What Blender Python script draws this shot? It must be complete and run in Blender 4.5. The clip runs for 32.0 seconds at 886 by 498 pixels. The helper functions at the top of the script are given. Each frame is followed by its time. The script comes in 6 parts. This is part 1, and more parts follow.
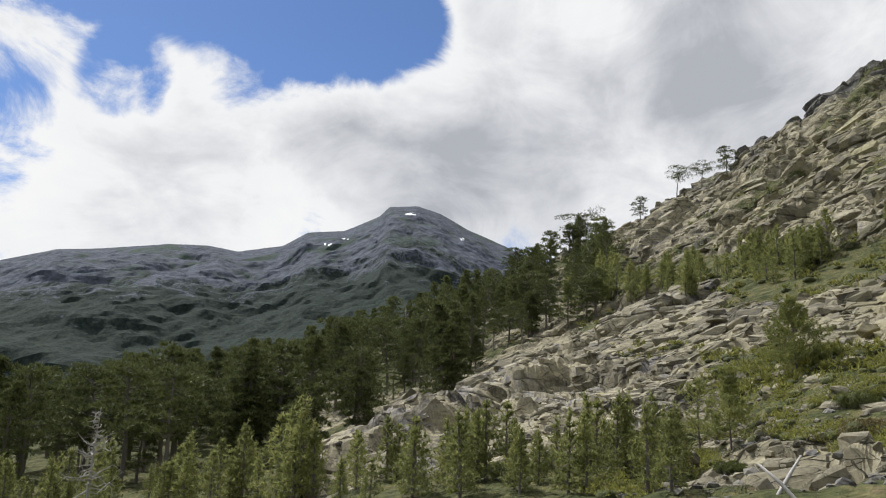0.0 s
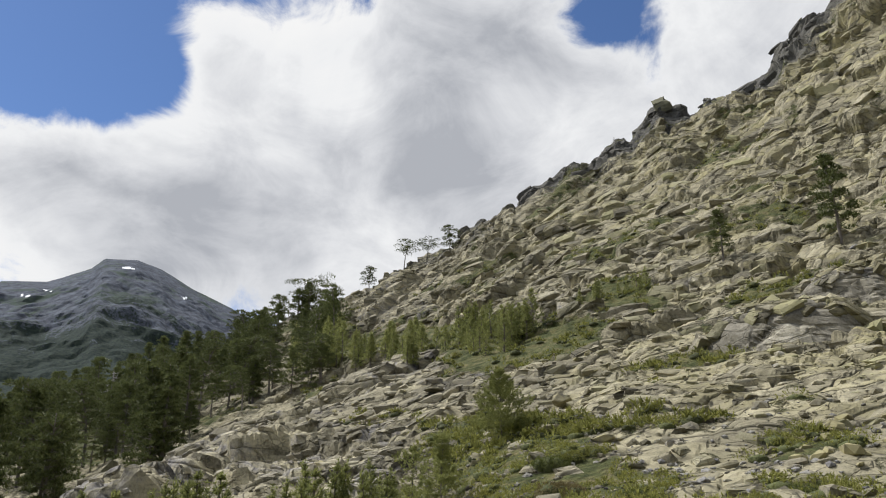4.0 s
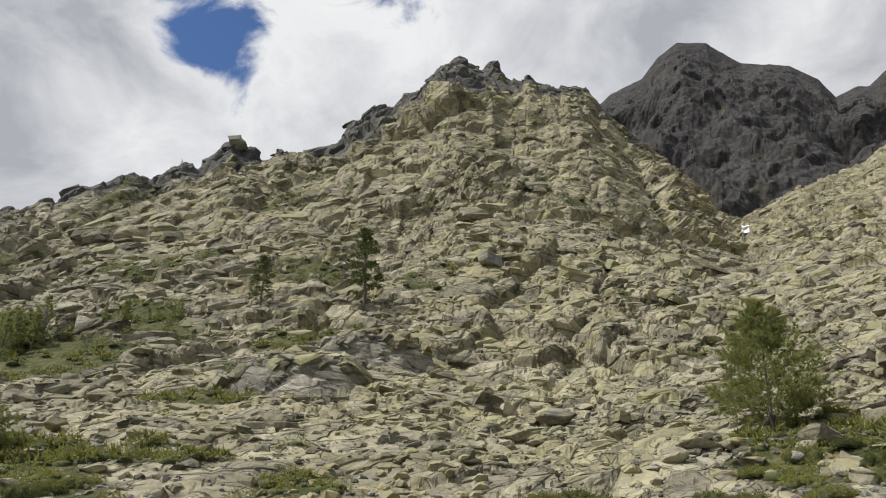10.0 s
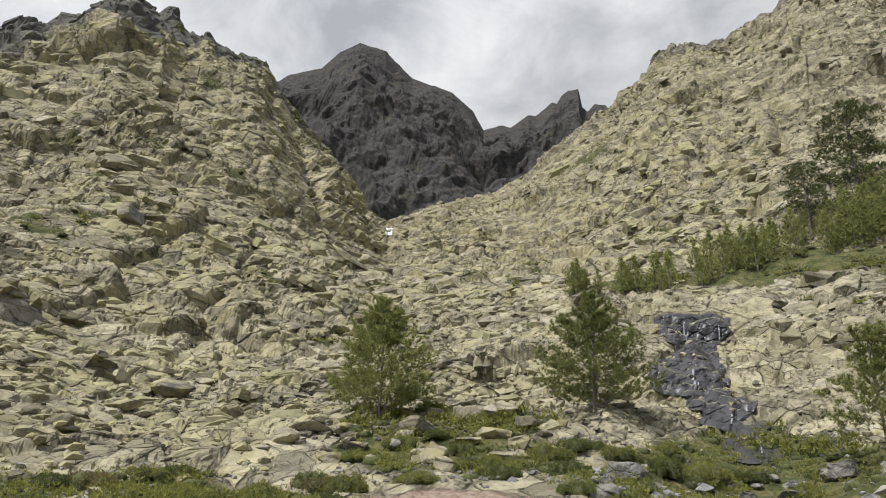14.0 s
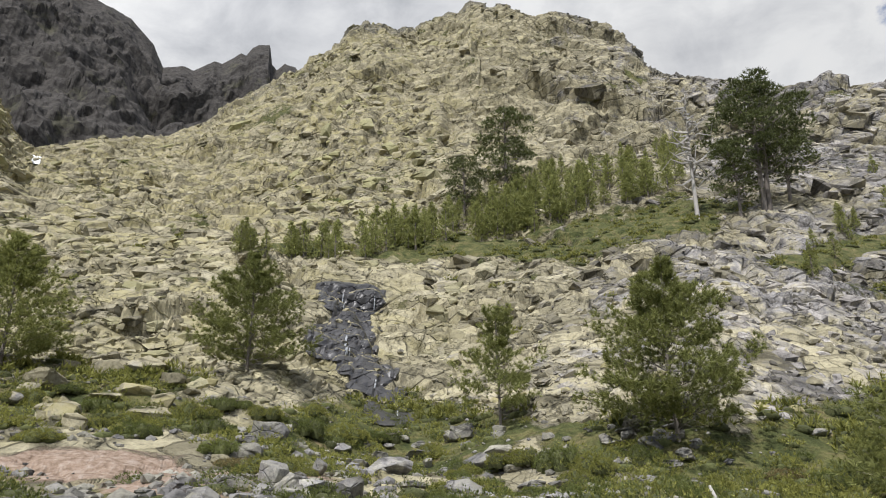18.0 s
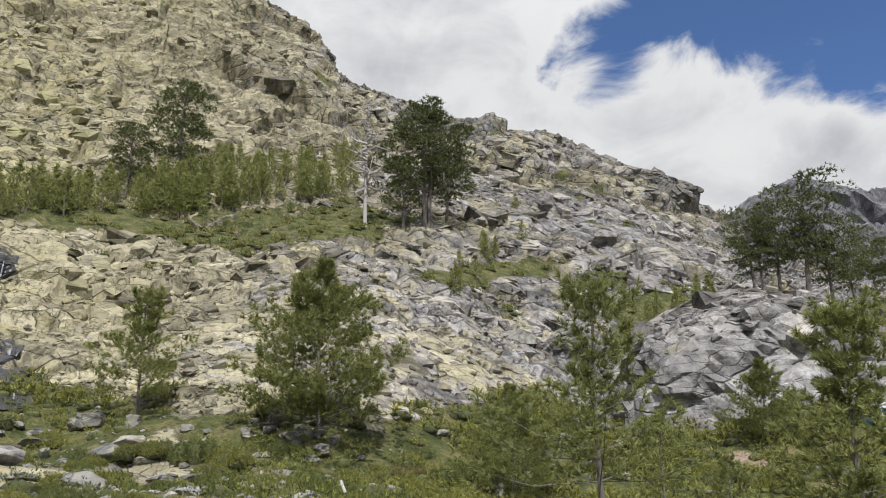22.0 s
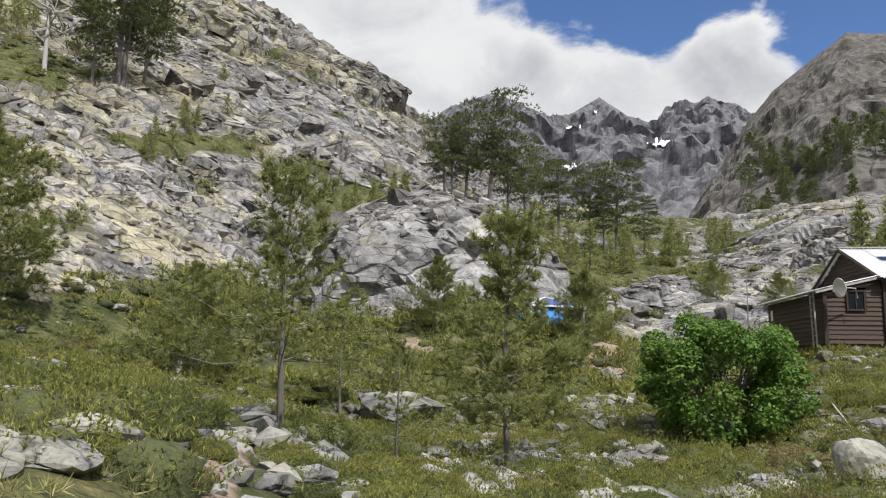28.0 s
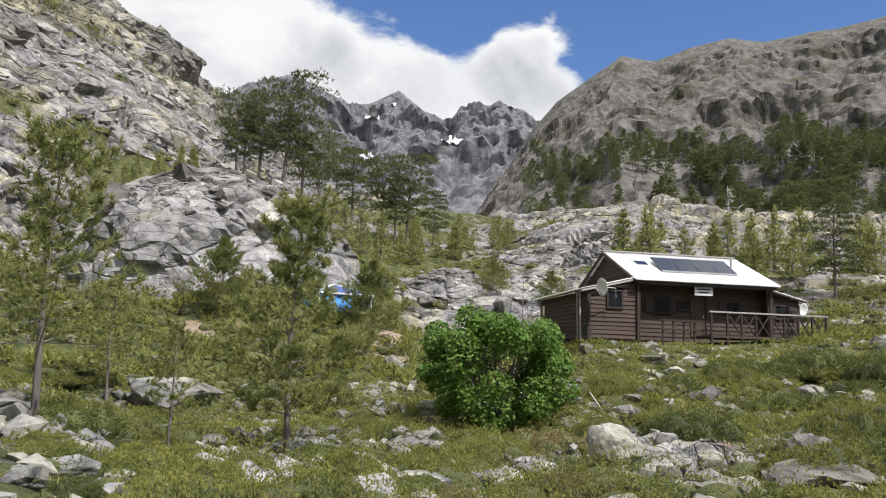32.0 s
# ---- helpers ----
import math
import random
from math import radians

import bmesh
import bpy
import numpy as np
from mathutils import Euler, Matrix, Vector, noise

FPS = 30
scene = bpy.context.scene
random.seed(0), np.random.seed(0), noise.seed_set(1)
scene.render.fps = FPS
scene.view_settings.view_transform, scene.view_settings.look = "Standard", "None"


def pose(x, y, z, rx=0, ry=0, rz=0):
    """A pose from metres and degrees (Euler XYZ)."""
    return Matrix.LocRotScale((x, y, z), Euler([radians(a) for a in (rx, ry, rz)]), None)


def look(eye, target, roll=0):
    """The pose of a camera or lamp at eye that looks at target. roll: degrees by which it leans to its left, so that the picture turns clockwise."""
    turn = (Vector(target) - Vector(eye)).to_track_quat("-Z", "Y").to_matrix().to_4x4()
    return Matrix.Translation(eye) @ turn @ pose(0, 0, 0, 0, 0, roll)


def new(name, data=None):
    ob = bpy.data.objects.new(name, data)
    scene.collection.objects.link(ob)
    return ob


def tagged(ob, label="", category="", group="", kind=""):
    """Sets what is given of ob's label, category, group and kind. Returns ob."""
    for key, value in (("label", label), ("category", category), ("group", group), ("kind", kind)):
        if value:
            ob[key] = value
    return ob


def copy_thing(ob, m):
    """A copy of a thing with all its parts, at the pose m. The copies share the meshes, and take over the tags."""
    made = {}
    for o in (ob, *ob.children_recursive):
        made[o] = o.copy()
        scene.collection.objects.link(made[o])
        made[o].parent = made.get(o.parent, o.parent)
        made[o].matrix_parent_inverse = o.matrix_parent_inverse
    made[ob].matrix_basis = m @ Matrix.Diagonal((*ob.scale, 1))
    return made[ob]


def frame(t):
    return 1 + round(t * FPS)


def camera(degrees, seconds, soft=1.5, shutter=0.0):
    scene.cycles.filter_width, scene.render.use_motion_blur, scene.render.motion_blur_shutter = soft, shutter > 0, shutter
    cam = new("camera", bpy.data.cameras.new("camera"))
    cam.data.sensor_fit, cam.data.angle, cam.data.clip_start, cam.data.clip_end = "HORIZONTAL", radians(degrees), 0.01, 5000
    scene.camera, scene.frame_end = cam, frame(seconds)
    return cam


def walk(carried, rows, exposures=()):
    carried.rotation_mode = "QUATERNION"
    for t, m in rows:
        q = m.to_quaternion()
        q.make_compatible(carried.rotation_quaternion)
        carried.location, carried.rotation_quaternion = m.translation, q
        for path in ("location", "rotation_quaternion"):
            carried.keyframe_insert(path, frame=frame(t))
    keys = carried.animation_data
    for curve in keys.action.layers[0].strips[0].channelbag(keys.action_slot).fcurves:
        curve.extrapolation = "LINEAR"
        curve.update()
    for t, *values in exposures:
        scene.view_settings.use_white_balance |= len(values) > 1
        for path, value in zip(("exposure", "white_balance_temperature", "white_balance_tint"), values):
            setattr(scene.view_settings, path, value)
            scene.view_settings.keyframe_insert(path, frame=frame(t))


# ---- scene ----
# ---------------------------------------------------------------- camera
cam = camera(59.76, 32.0, soft=1.1)
EYE = 1.6
PATH = [
    (0, 0.00, 14.12, 1.82), (0.5, 2.52, 14.10, 1.45), (1, 5.50, 14.54, 1.53), (1.5, 8.05, 14.86, 1.62),
    (2, 11.27, 15.97, 0.91), (2.5, 14.22, 17.25, 0.86), (3, 16.97, 18.30, 1.03), (3.5, 18.98, 18.60, 0.29),
    (5.5, 26.57, 21.64, -0.78), (6, 29.91, 21.18, -0.34), (6.5, 33.93, 20.82, -0.60), (7, 37.12, 21.11, -0.26),
    (7.5, 39.95, 21.38, -0.11), (8, 42.32, 21.06, 0.47), (8.5, 44.95, 21.21, 0.40), (9, 48.54, 21.35, 0.23),
    (9.5, 51.35, 21.65, 0.02), (10, 55.46, 21.82, 0.48), (10.5, 59.09, 22.03, -0.20), (11, 63.06, 22.03, -0.43),
    (11.5, 66.88, 22.07, -0.21), (12, 70.47, 22.13, 0.34), (12.5, 73.62, 21.43, 0.18), (13, 76.91, 20.61, 0.16),
    (13.5, 79.34, 20.48, 0.03), (14, 82.94, 20.60, 0.84), (14.5, 86.10, 20.67, 1.11), (16.5, 98.16, 19.42, 0.37),
    (17, 101.70, 18.91, -0.24), (17.5, 104.68, 18.40, 0.06), (18, 108.51, 17.84, -0.61), (18.5, 112.15, 17.36, -0.90),
    (19, 115.89, 17.58, -2.05), (19.5, 119.23, 17.53, -0.80), (20, 122.58, 17.56, -1.49), (20.5, 125.05, 17.82, -0.93),
    (21, 128.99, 17.65, -0.46), (21.5, 132.02, 17.54, -0.69), (22, 133.99, 17.21, -0.48), (22.5, 136.04, 16.25, -0.34),
    (23, 138.13, 15.37, -0.29), (23.5, 140.44, 14.47, 0.37), (24, 142.89, 13.53, -0.03), (24.5, 145.02, 12.63, -0.04),
    (25, 146.83, 11.75, 0.36), (25.5, 148.61, 11.01, 0.70), (26, 150.37, 10.15, 0.78), (26.5, 151.93, 9.31, 0.83),
    (28.5, 158.43, 8.61, 1.11), (29, 160.52, 8.25, 1.46), (29.5, 162.16, 8.06, 1.32), (30, 163.92, 7.92, 1.44),
    (30.5, 166.44, 7.99, 1.46), (31, 168.44, 8.18, 1.52), (31.5, 170.12, 8.12, 1.69), (32, 172.11, 8.22, 1.83),
]
walk(cam, [(t, pose(0.01, 0.012, EYE, 90 + tilt, 0, -yaw) @ pose(0, 0, 0, 0, 0, lean)) for t, yaw, tilt, lean in PATH],
     exposures=[(0, -0.12), (10, -0.2), (13.5, -0.1), (20, 0.02), (26, 0.05), (32, 0.31)])

# ---------------------------------------------------------------- world and sun
SUN_BEARING, SUN_HEIGHT = -48.0, 56.0


def node(tree, kind, **values):
    n = tree.nodes.new(kind)
    for key, value in values.items():
        if key in n.inputs:
            n.inputs[key].default_value = value
    return n


def link(tree, a, b):
    tree.links.new(a, b)


def math_node(tree, op, a, b=None, c=None, clamp=False):
    n = tree.nodes.new("ShaderNodeMath")
    n.operation, n.use_clamp = op, clamp
    for k, v in enumerate((a, b, c)):
        if v is None:
            continue
        if isinstance(v, (int, float)):
            n.inputs[k].default_value = v
        else:
            link(tree, v, n.inputs[k])
    return n.outputs[0]


def ramp(tree, fac, stops):
    n = tree.nodes.new("ShaderNodeValToRGB")
    while len(n.color_ramp.elements) < len(stops):
        n.color_ramp.elements.new(0.5)
    for e, (p, c) in zip(n.color_ramp.elements, stops):
        e.position, e.color = p, (*c, 1) if len(c) == 3 else c
    link(tree, fac, n.inputs[0])
    return n.outputs[0]


def grey(v):
    return (v, v, v)


def mix(tree, fac, a, b, blend="MIX"):
    n = tree.nodes.new("ShaderNodeMix")
    n.data_type, n.blend_type = "RGBA", blend
    for k, v in ((0, fac), (6, a), (7, b)):
        if isinstance(v, tuple):
            n.inputs[k].default_value = (*v, 1)
        elif isinstance(v, (int, float)):
            n.inputs[k].default_value = v
        else:
            link(tree, v, n.inputs[k])
    return n.outputs[2]


def noise_tex(tree, co, scale, detail=4.0, rough=0.55, distort=0.0):
    n = node(tree, "ShaderNodeTexNoise", Scale=scale, Detail=detail, Roughness=rough, Distortion=distort)
    link(tree, co, n.inputs["Vector"])
    return n.outputs[0]


def bearing_way(az, el):
    a, e = radians(az), radians(el)
    return Vector((math.sin(a) * math.cos(e), math.cos(a) * math.cos(e), math.sin(e)))


def make_world():
    world = bpy.data.worlds.new("sky")
    scene.world = world
    world.use_nodes = True
    tree = world.node_tree
    tree.nodes.clear()
    out = tree.nodes.new("ShaderNodeOutputWorld")
    sky = tree.nodes.new("ShaderNodeTexSky")
    sky.sky_type, sky.sun_disc = "NISHITA", False
    sky.sun_elevation, sky.sun_rotation = radians(SUN_HEIGHT), radians(SUN_BEARING)
    sky.altitude = 1400
    co = tree.nodes.new("ShaderNodeTexCoord").outputs["Generated"]
    # cloud cover: heaped noise, opened by a few wide gaps
    stretch = node(tree, "ShaderNodeMapping")
    stretch.inputs["Scale"].default_value = (1, 1, 1.5)
    link(tree, co, stretch.inputs["Vector"])
    way = stretch.outputs[0]
    big = noise_tex(tree, way, 2.6, 3.0, 0.5, 0.3)
    fine = noise_tex(tree, way, 7.0, 9.0, 0.62, 0.5)
    cover = math_node(tree, "ADD", math_node(tree, "MULTIPLY", big, 0.5), math_node(tree, "MULTIPLY", fine, 0.95))
    curl = node(tree, "ShaderNodeTexNoise", Scale=4.0, Detail=5.0, Roughness=0.5)
    link(tree, co, curl.inputs["Vector"])
    bent = tree.nodes.new("ShaderNodeVectorMath")
    bent.operation = "MULTIPLY_ADD"
    link(tree, curl.outputs["Color"], bent.inputs[0])
    bent.inputs[1].default_value = (0.07, 0.07, 0.07)
    link(tree, co, bent.inputs[2])
    moved = tree.nodes.new("ShaderNodeVectorMath")
    moved.operation = "SUBTRACT"
    link(tree, bent.outputs[0], moved.inputs[0])
    moved.inputs[1].default_value = (0.035, 0.035, 0.035)
    unit = tree.nodes.new("ShaderNodeVectorMath")
    unit.operation = "NORMALIZE"
    link(tree, moved.outputs[0], unit.inputs[0])
    for az, el, wide, amount in CLOUD_GAPS:
        dot = tree.nodes.new("ShaderNodeVectorMath")
        dot.operation = "DOT_PRODUCT"
        link(tree, unit.outputs[0], dot.inputs[0])
        dot.inputs[1].default_value = bearing_way(az, el)
        m = tree.nodes.new("ShaderNodeMapRange")
        m.interpolation_type = "SMOOTHSTEP"
        m.inputs["From Min"].default_value = math.cos(radians(wide))
        m.inputs["From Max"].default_value = math.cos(radians(wide * 0.25))
        m.inputs["To Max"].default_value = amount
        link(tree, dot.outputs["Value"], m.inputs["Value"])
        cover = math_node(tree, "ADD", cover, m.outputs[0])
    m = tree.nodes.new("ShaderNodeMapRange")
    m.interpolation_type = "SMOOTHSTEP"
    m.inputs["From Min"].default_value, m.inputs["From Max"].default_value = 0.59, 0.79
    link(tree, cover, m.inputs["Value"])
    mask = m.outputs[0]
    body = noise_tex(tree, way, 3.4, 7.0, 0.52, 0.5)
    thick = math_node(tree, "ADD", math_node(tree, "MULTIPLY", cover, 0.45), math_node(tree, "MULTIPLY", body, 0.62))
    cloud = ramp(tree, thick, [(0.56, (1.0, 1.0, 1.0)), (0.68, (0.94, 0.95, 0.965)), (0.79, (0.73, 0.745, 0.78)), (0.92, (0.47, 0.49, 0.535))])
    b1 = node(tree, "ShaderNodeBackground", Strength=0.105)
    tone = mix(tree, 1.0, sky.outputs[0], (0.80, 0.98, 1.25), "MULTIPLY")
    link(tree, tone, b1.inputs["Color"])
    b2 = node(tree, "ShaderNodeBackground", Strength=0.81)
    link(tree, cloud, b2.inputs["Color"])
    # clouds shine more on the sun's side of the sky
    dot = tree.nodes.new("ShaderNodeVectorMath")
    dot.operation = "DOT_PRODUCT"
    link(tree, co, dot.inputs[0])
    dot.inputs[1].default_value = bearing_way(SUN_BEARING, SUN_HEIGHT)
    m = tree.nodes.new("ShaderNodeMapRange")
    for key, value in (("From Min", -0.05), ("From Max", 0.2), ("To Min", 0.80), ("To Max", 1.02)):
        m.inputs[key].default_value = value
    link(tree, dot.outputs["Value"], m.inputs["Value"])
    link(tree, m.outputs[0], b2.inputs["Strength"])
    ms = tree.nodes.new("ShaderNodeMixShader")
    link(tree, mask, ms.inputs[0])
    link(tree, b1.outputs[0], ms.inputs[1])
    link(tree, b2.outputs[0], ms.inputs[2])
    link(tree, ms.outputs[0], out.inputs[0])


# bearing, height, half width (degrees), change of cover
CLOUD_GAPS = [(-12, 34, 13, -0.40), (-27, 34, 9, -0.30), (-3, 27, 6, -0.34), (-25, 24, 4, -0.3), (8, 41, 9, -0.3), (34, 36.3, 5.5, -0.19), (26, 43, 8, -0.25),
              (14, 28, 18, 0.30), (-21, 17, 12, 0.25), (-4, 21, 10, 0.3), (35, 27, 20, 0.2), (62, 36, 20, 0.22), (90, 34, 26, 0.25), (118, 36, 14, 0.15),
              (138, 33, 14, 0.15), (146, 30, 5, -0.16), (153, 31.5, 6, -0.12), (164, 30, 8, -0.28), (168, 25.5, 5, -0.3), (174, 29, 7, -0.3), (183, 23, 4, -0.25), (184, 32, 14, -0.42),
              (200, 28, 18, -0.4), (156, 23, 10, 0.28), (167, 21.5, 5, 0.2), (173, 24, 3, -0.1), (179, 22, 5.5, 0.34)]
make_world()

sun = new("sun", bpy.data.lights.new("sun", "SUN"))
sun.data.energy, sun.data.angle, sun.data.color = 4.6, radians(0.6), (1.0, 0.975, 0.965)
sun.matrix_world = look((0, 0, 0), -bearing_way(SUN_BEARING, SUN_HEIGHT))


# ---------------------------------------------------------------- materials
def material(name):
    m = bpy.data.materials.new(name)
    m.use_nodes = True
    tree = m.node_tree
    return m, tree, tree.nodes["Principled BSDF"]


def bump(tree, bsdf, height, strength, distance):
    n = node(tree, "ShaderNodeBump", Strength=strength, Distance=distance)
    link(tree, height, n.inputs["Height"])
    link(tree, n.outputs[0], bsdf.inputs["Normal"])


def rock_colours(tree, co, size, lichen, base, warm, shift=None):
    """Granite: grey with paler grain, dark water stains and yellow-green crusts of lichen; size in metres."""
    patch = noise_tex(tree, co, 0.16 / size, 4, 0.6, 0.6)
    if shift is not None:
        patch = math_node(tree, "ADD", patch, shift)
    spots = noise_tex(tree, co, 1.1 / size, 6, 0.65, 0.4)
    grain = noise_tex(tree, co, 7.0 / size, 5, 0.7)
    stone = ramp(tree, spots, [(0.30, tuple(v * 0.55 for v in base)), (0.48, base), (0.70, tuple(v * 1.35 for v in base))])
    crust = math_node(tree, "ADD", math_node(tree, "MULTIPLY", patch, 0.75), math_node(tree, "MULTIPLY", spots, 0.5))
    crust = ramp(tree, crust, [(0.52 - 0.09 * lichen, grey(0.0)), (0.66 - 0.09 * lichen, grey(1.0))])
    col = mix(tree, math_node(tree, "MULTIPLY", crust, min(1.0, 0.55 + 0.3 * lichen)), stone, warm)
    dark = ramp(tree, noise_tex(tree, co, 0.42 / size, 5, 0.62, 1.2), [(0.36, grey(0.42)), (0.46, grey(1.0))])
    col = mix(tree, 1.0, col, dark, "MULTIPLY")
    speck = ramp(tree, grain, [(0.30, grey(0.62)), (0.50, grey(1.0)), (0.72, grey(1.22))])
    return mix(tree, 1.0, col, speck, "MULTIPLY"), spots, grain


def cracks(tree, co, scale, tones=None):
    v = node(tree, "ShaderNodeTexVoronoi", Scale=scale)
    v.feature = "DISTANCE_TO_EDGE"
    w = node(tree, "ShaderNodeTexNoise", Scale=scale * 1.7, Detail=3)
    link(tree, co, w.inputs["Vector"])
    add = tree.nodes.new("ShaderNodeVectorMath")
    add.operation = "MULTIPLY_ADD"
    link(tree, w.outputs["Color"], add.inputs[0])
    add.inputs[1].default_value = (0.2 / scale,) * 3
    link(tree, co, add.inputs[2])
    link(tree, add.outputs[0], v.inputs["Vector"])
    if tones is not None:
        f = node(tree, "ShaderNodeTexVoronoi", Scale=scale)
        link(tree, add.outputs[0], f.inputs["Vector"])
        split = tree.nodes.new("ShaderNodeSeparateColor")
        link(tree, f.outputs["Color"], split.inputs[0])
        tones.append(split.outputs)
    return ramp(tree, v.outputs["Distance"], [(0.0, grey(0.0)), (0.012, grey(0.6)), (0.035, grey(1.0))])


def rock_material(name, size=1.0, lichen=1.0, base=(0.235, 0.228, 0.225), warm=(0.325, 0.292, 0.178), veg=False, crack=(0.45, 1.6), relief=1.0, gloom=0.3, single=False):
    m, tree, bsdf = material(name)
    co = tree.nodes.new("ShaderNodeTexCoord").outputs["Object"]
    if not veg:
        info = tree.nodes.new("ShaderNodeObjectInfo")
        add = tree.nodes.new("ShaderNodeVectorMath")
        add.operation = "ADD"
        link(tree, co, add.inputs[0])
        link(tree, math_node(tree, "MULTIPLY", info.outputs["Random"], 90.0), add.inputs[1])
        co = add.outputs[0]
    shift = None
    if veg:
        crust = tree.nodes.new("ShaderNodeAttribute")
        crust.attribute_name = "crust"
        shift = math_node(tree, "MULTIPLY", crust.outputs["Fac"], 0.30)
    col, spots, grain = rock_colours(tree, co, size, lichen, base, warm, shift)
    lie = node(tree, "ShaderNodeMapping")
    lie.inputs["Rotation"].default_value = (0.35, 0.25, 0.6)
    lie.inputs["Scale"].default_value = (0.5, 1.0, 1.5)
    link(tree, co, lie.inputs["Vector"])
    slab = lie.outputs[0]
    tones = []
    c1, c2 = cracks(tree, slab, crack[0] / size, tones), cracks(tree, slab, crack[1] / size, tones)
    c0 = cracks(tree, slab, crack[0] * 0.32 / size)
    here = ramp(tree, noise_tex(tree, co, 0.35 / size, 3, 0.6), [(0.42, grey(0.0)), (0.56, grey(1.0))])
    c2 = math_node(tree, "MAXIMUM", c2, here)
    whole = ramp(tree, noise_tex(tree, co, 0.22 / size, 3, 0.6), [(0.40, grey(0.0)), (0.54, grey(1.0))])
    c1 = math_node(tree, "MAXIMUM", c1, math_node(tree, "MULTIPLY", whole, 0.85))
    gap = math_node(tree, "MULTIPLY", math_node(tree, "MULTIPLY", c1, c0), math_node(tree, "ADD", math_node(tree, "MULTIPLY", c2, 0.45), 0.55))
    for tone, low, high in ((tones[0], 0.62, 1.30), (tones[1], 0.84, 1.14)):
        col = mix(tree, 1.0, col, ramp(tree, tone[0], [(0.0, grey(low)), (1.0, grey(high))]), "MULTIPLY")
    crusted = math_node(tree, "MULTIPLY", ramp(tree, tones[0][1], [(0.45, grey(0.0)), (0.6, grey(1.0))]), ramp(tree, spots, [(0.38, grey(0.0)), (0.55, grey(0.75))]))
    if shift is not None:
        crusted = math_node(tree, "MULTIPLY", crusted, math_node(tree, "MULTIPLY", shift, 4.5, clamp=True))
    if lichen > 0:
        col = mix(tree, crusted, col, tuple(v * f for v, f in zip(warm, (1.12, 1.12, 0.92))))
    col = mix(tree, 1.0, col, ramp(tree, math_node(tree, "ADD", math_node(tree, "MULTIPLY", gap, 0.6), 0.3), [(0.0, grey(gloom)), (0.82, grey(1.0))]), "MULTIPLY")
    if veg:
        crag = tree.nodes.new("ShaderNodeAttribute")
        crag.attribute_name = "crag"
        stain = math_node(tree, "ADD", crag.outputs["Fac"], math_node(tree, "SUBTRACT", spots, 0.5))
        col = mix(tree, ramp(tree, stain, [(0.42, grey(0.0)), (0.62, grey(0.9))]), col, mix(tree, grain, (0.06, 0.06, 0.058), (0.15, 0.145, 0.13)))
    rugged = math_node(tree, "ADD", math_node(tree, "MULTIPLY", gap, 0.9), math_node(tree, "ADD", math_node(tree, "MULTIPLY", spots, 0.18), math_node(tree, "MULTIPLY", grain, 0.05)))
    height = rugged
    if veg:
        at = tree.nodes.new("ShaderNodeAttribute")
        at.attribute_name = "veg"
        n1 = noise_tex(tree, co, 0.9, 6, 0.65, 0.5)
        n2 = noise_tex(tree, co, 5.0, 4, 0.6)
        green = ramp(tree, n1, [(0.30, (0.035, 0.045, 0.015)), (0.46, (0.075, 0.085, 0.03)), (0.58, (0.13, 0.125, 0.05)), (0.72, (0.21, 0.165, 0.095))])
        green = mix(tree, 1.0, green, ramp(tree, n2, [(0.3, grey(0.55)), (0.7, grey(1.3))]), "MULTIPLY")
        edge = math_node(tree, "ADD", at.outputs["Fac"], math_node(tree, "MULTIPLY", math_node(tree, "SUBTRACT", spots, 0.5), 0.9))
        fac = ramp(tree, edge, [(0.44, grey(0.0)), (0.56, grey(1.0))])
        height = math_node(tree, "ADD", math_node(tree, "MULTIPLY", rugged, math_node(tree, "SUBTRACT", 1.0, fac)), math_node(tree, "MULTIPLY", math_node(tree, "MULTIPLY", n2, fac), 0.5))
        col = mix(tree, fac, col, green)
        soil = tree.nodes.new("ShaderNodeAttribute")
        soil.attribute_name = "soil"
        bare = math_node(tree, "ADD", soil.outputs["Fac"], math_node(tree, "SUBTRACT", n1, 0.5))
        earth = ramp(tree, n2, [(0.3, (0.15, 0.105, 0.075)), (0.5, (0.27, 0.20, 0.15)), (0.7, (0.36, 0.30, 0.25))])
        trodden = ramp(tree, bare, [(0.42, grey(0.0)), (0.58, grey(1.0))])
        col = mix(tree, trodden, col, earth)
        height = math_node(tree, "ADD", math_node(tree, "MULTIPLY", height, math_node(tree, "SUBTRACT", 1.0, trodden)), math_node(tree, "MULTIPLY", math_node(tree, "MULTIPLY", n2, trodden), 0.25))
    if single:
        # every block has a tone and a share of lichen of its own
        own = tree.nodes.new("ShaderNodeNewGeometry").outputs["Random Per Island"]
        col = mix(tree, 1.0, col, ramp(tree, own, [(0.0, grey(0.42)), (0.3, grey(0.8)), (1.0, grey(1.07))]), "MULTIPLY")
        crusty = math_node(tree, "FRACT", math_node(tree, "MULTIPLY", own, 23.0))
        col = mix(tree, math_node(tree, "MULTIPLY", ramp(tree, crusty, [(0.6, grey(0.0)), (0.8, grey(0.7))]), math_node(tree, "MULTIPLY", shift, 4.0, clamp=True)), col, (0.335, 0.325, 0.165))
    link(tree, col, bsdf.inputs["Base Color"])
    bsdf.inputs["Roughness"].default_value = 0.93
    bsdf.inputs["Specular IOR Level"].default_value = 0.2
    bump(tree, bsdf, height, 0.9, 0.4 * size * relief)
    return m


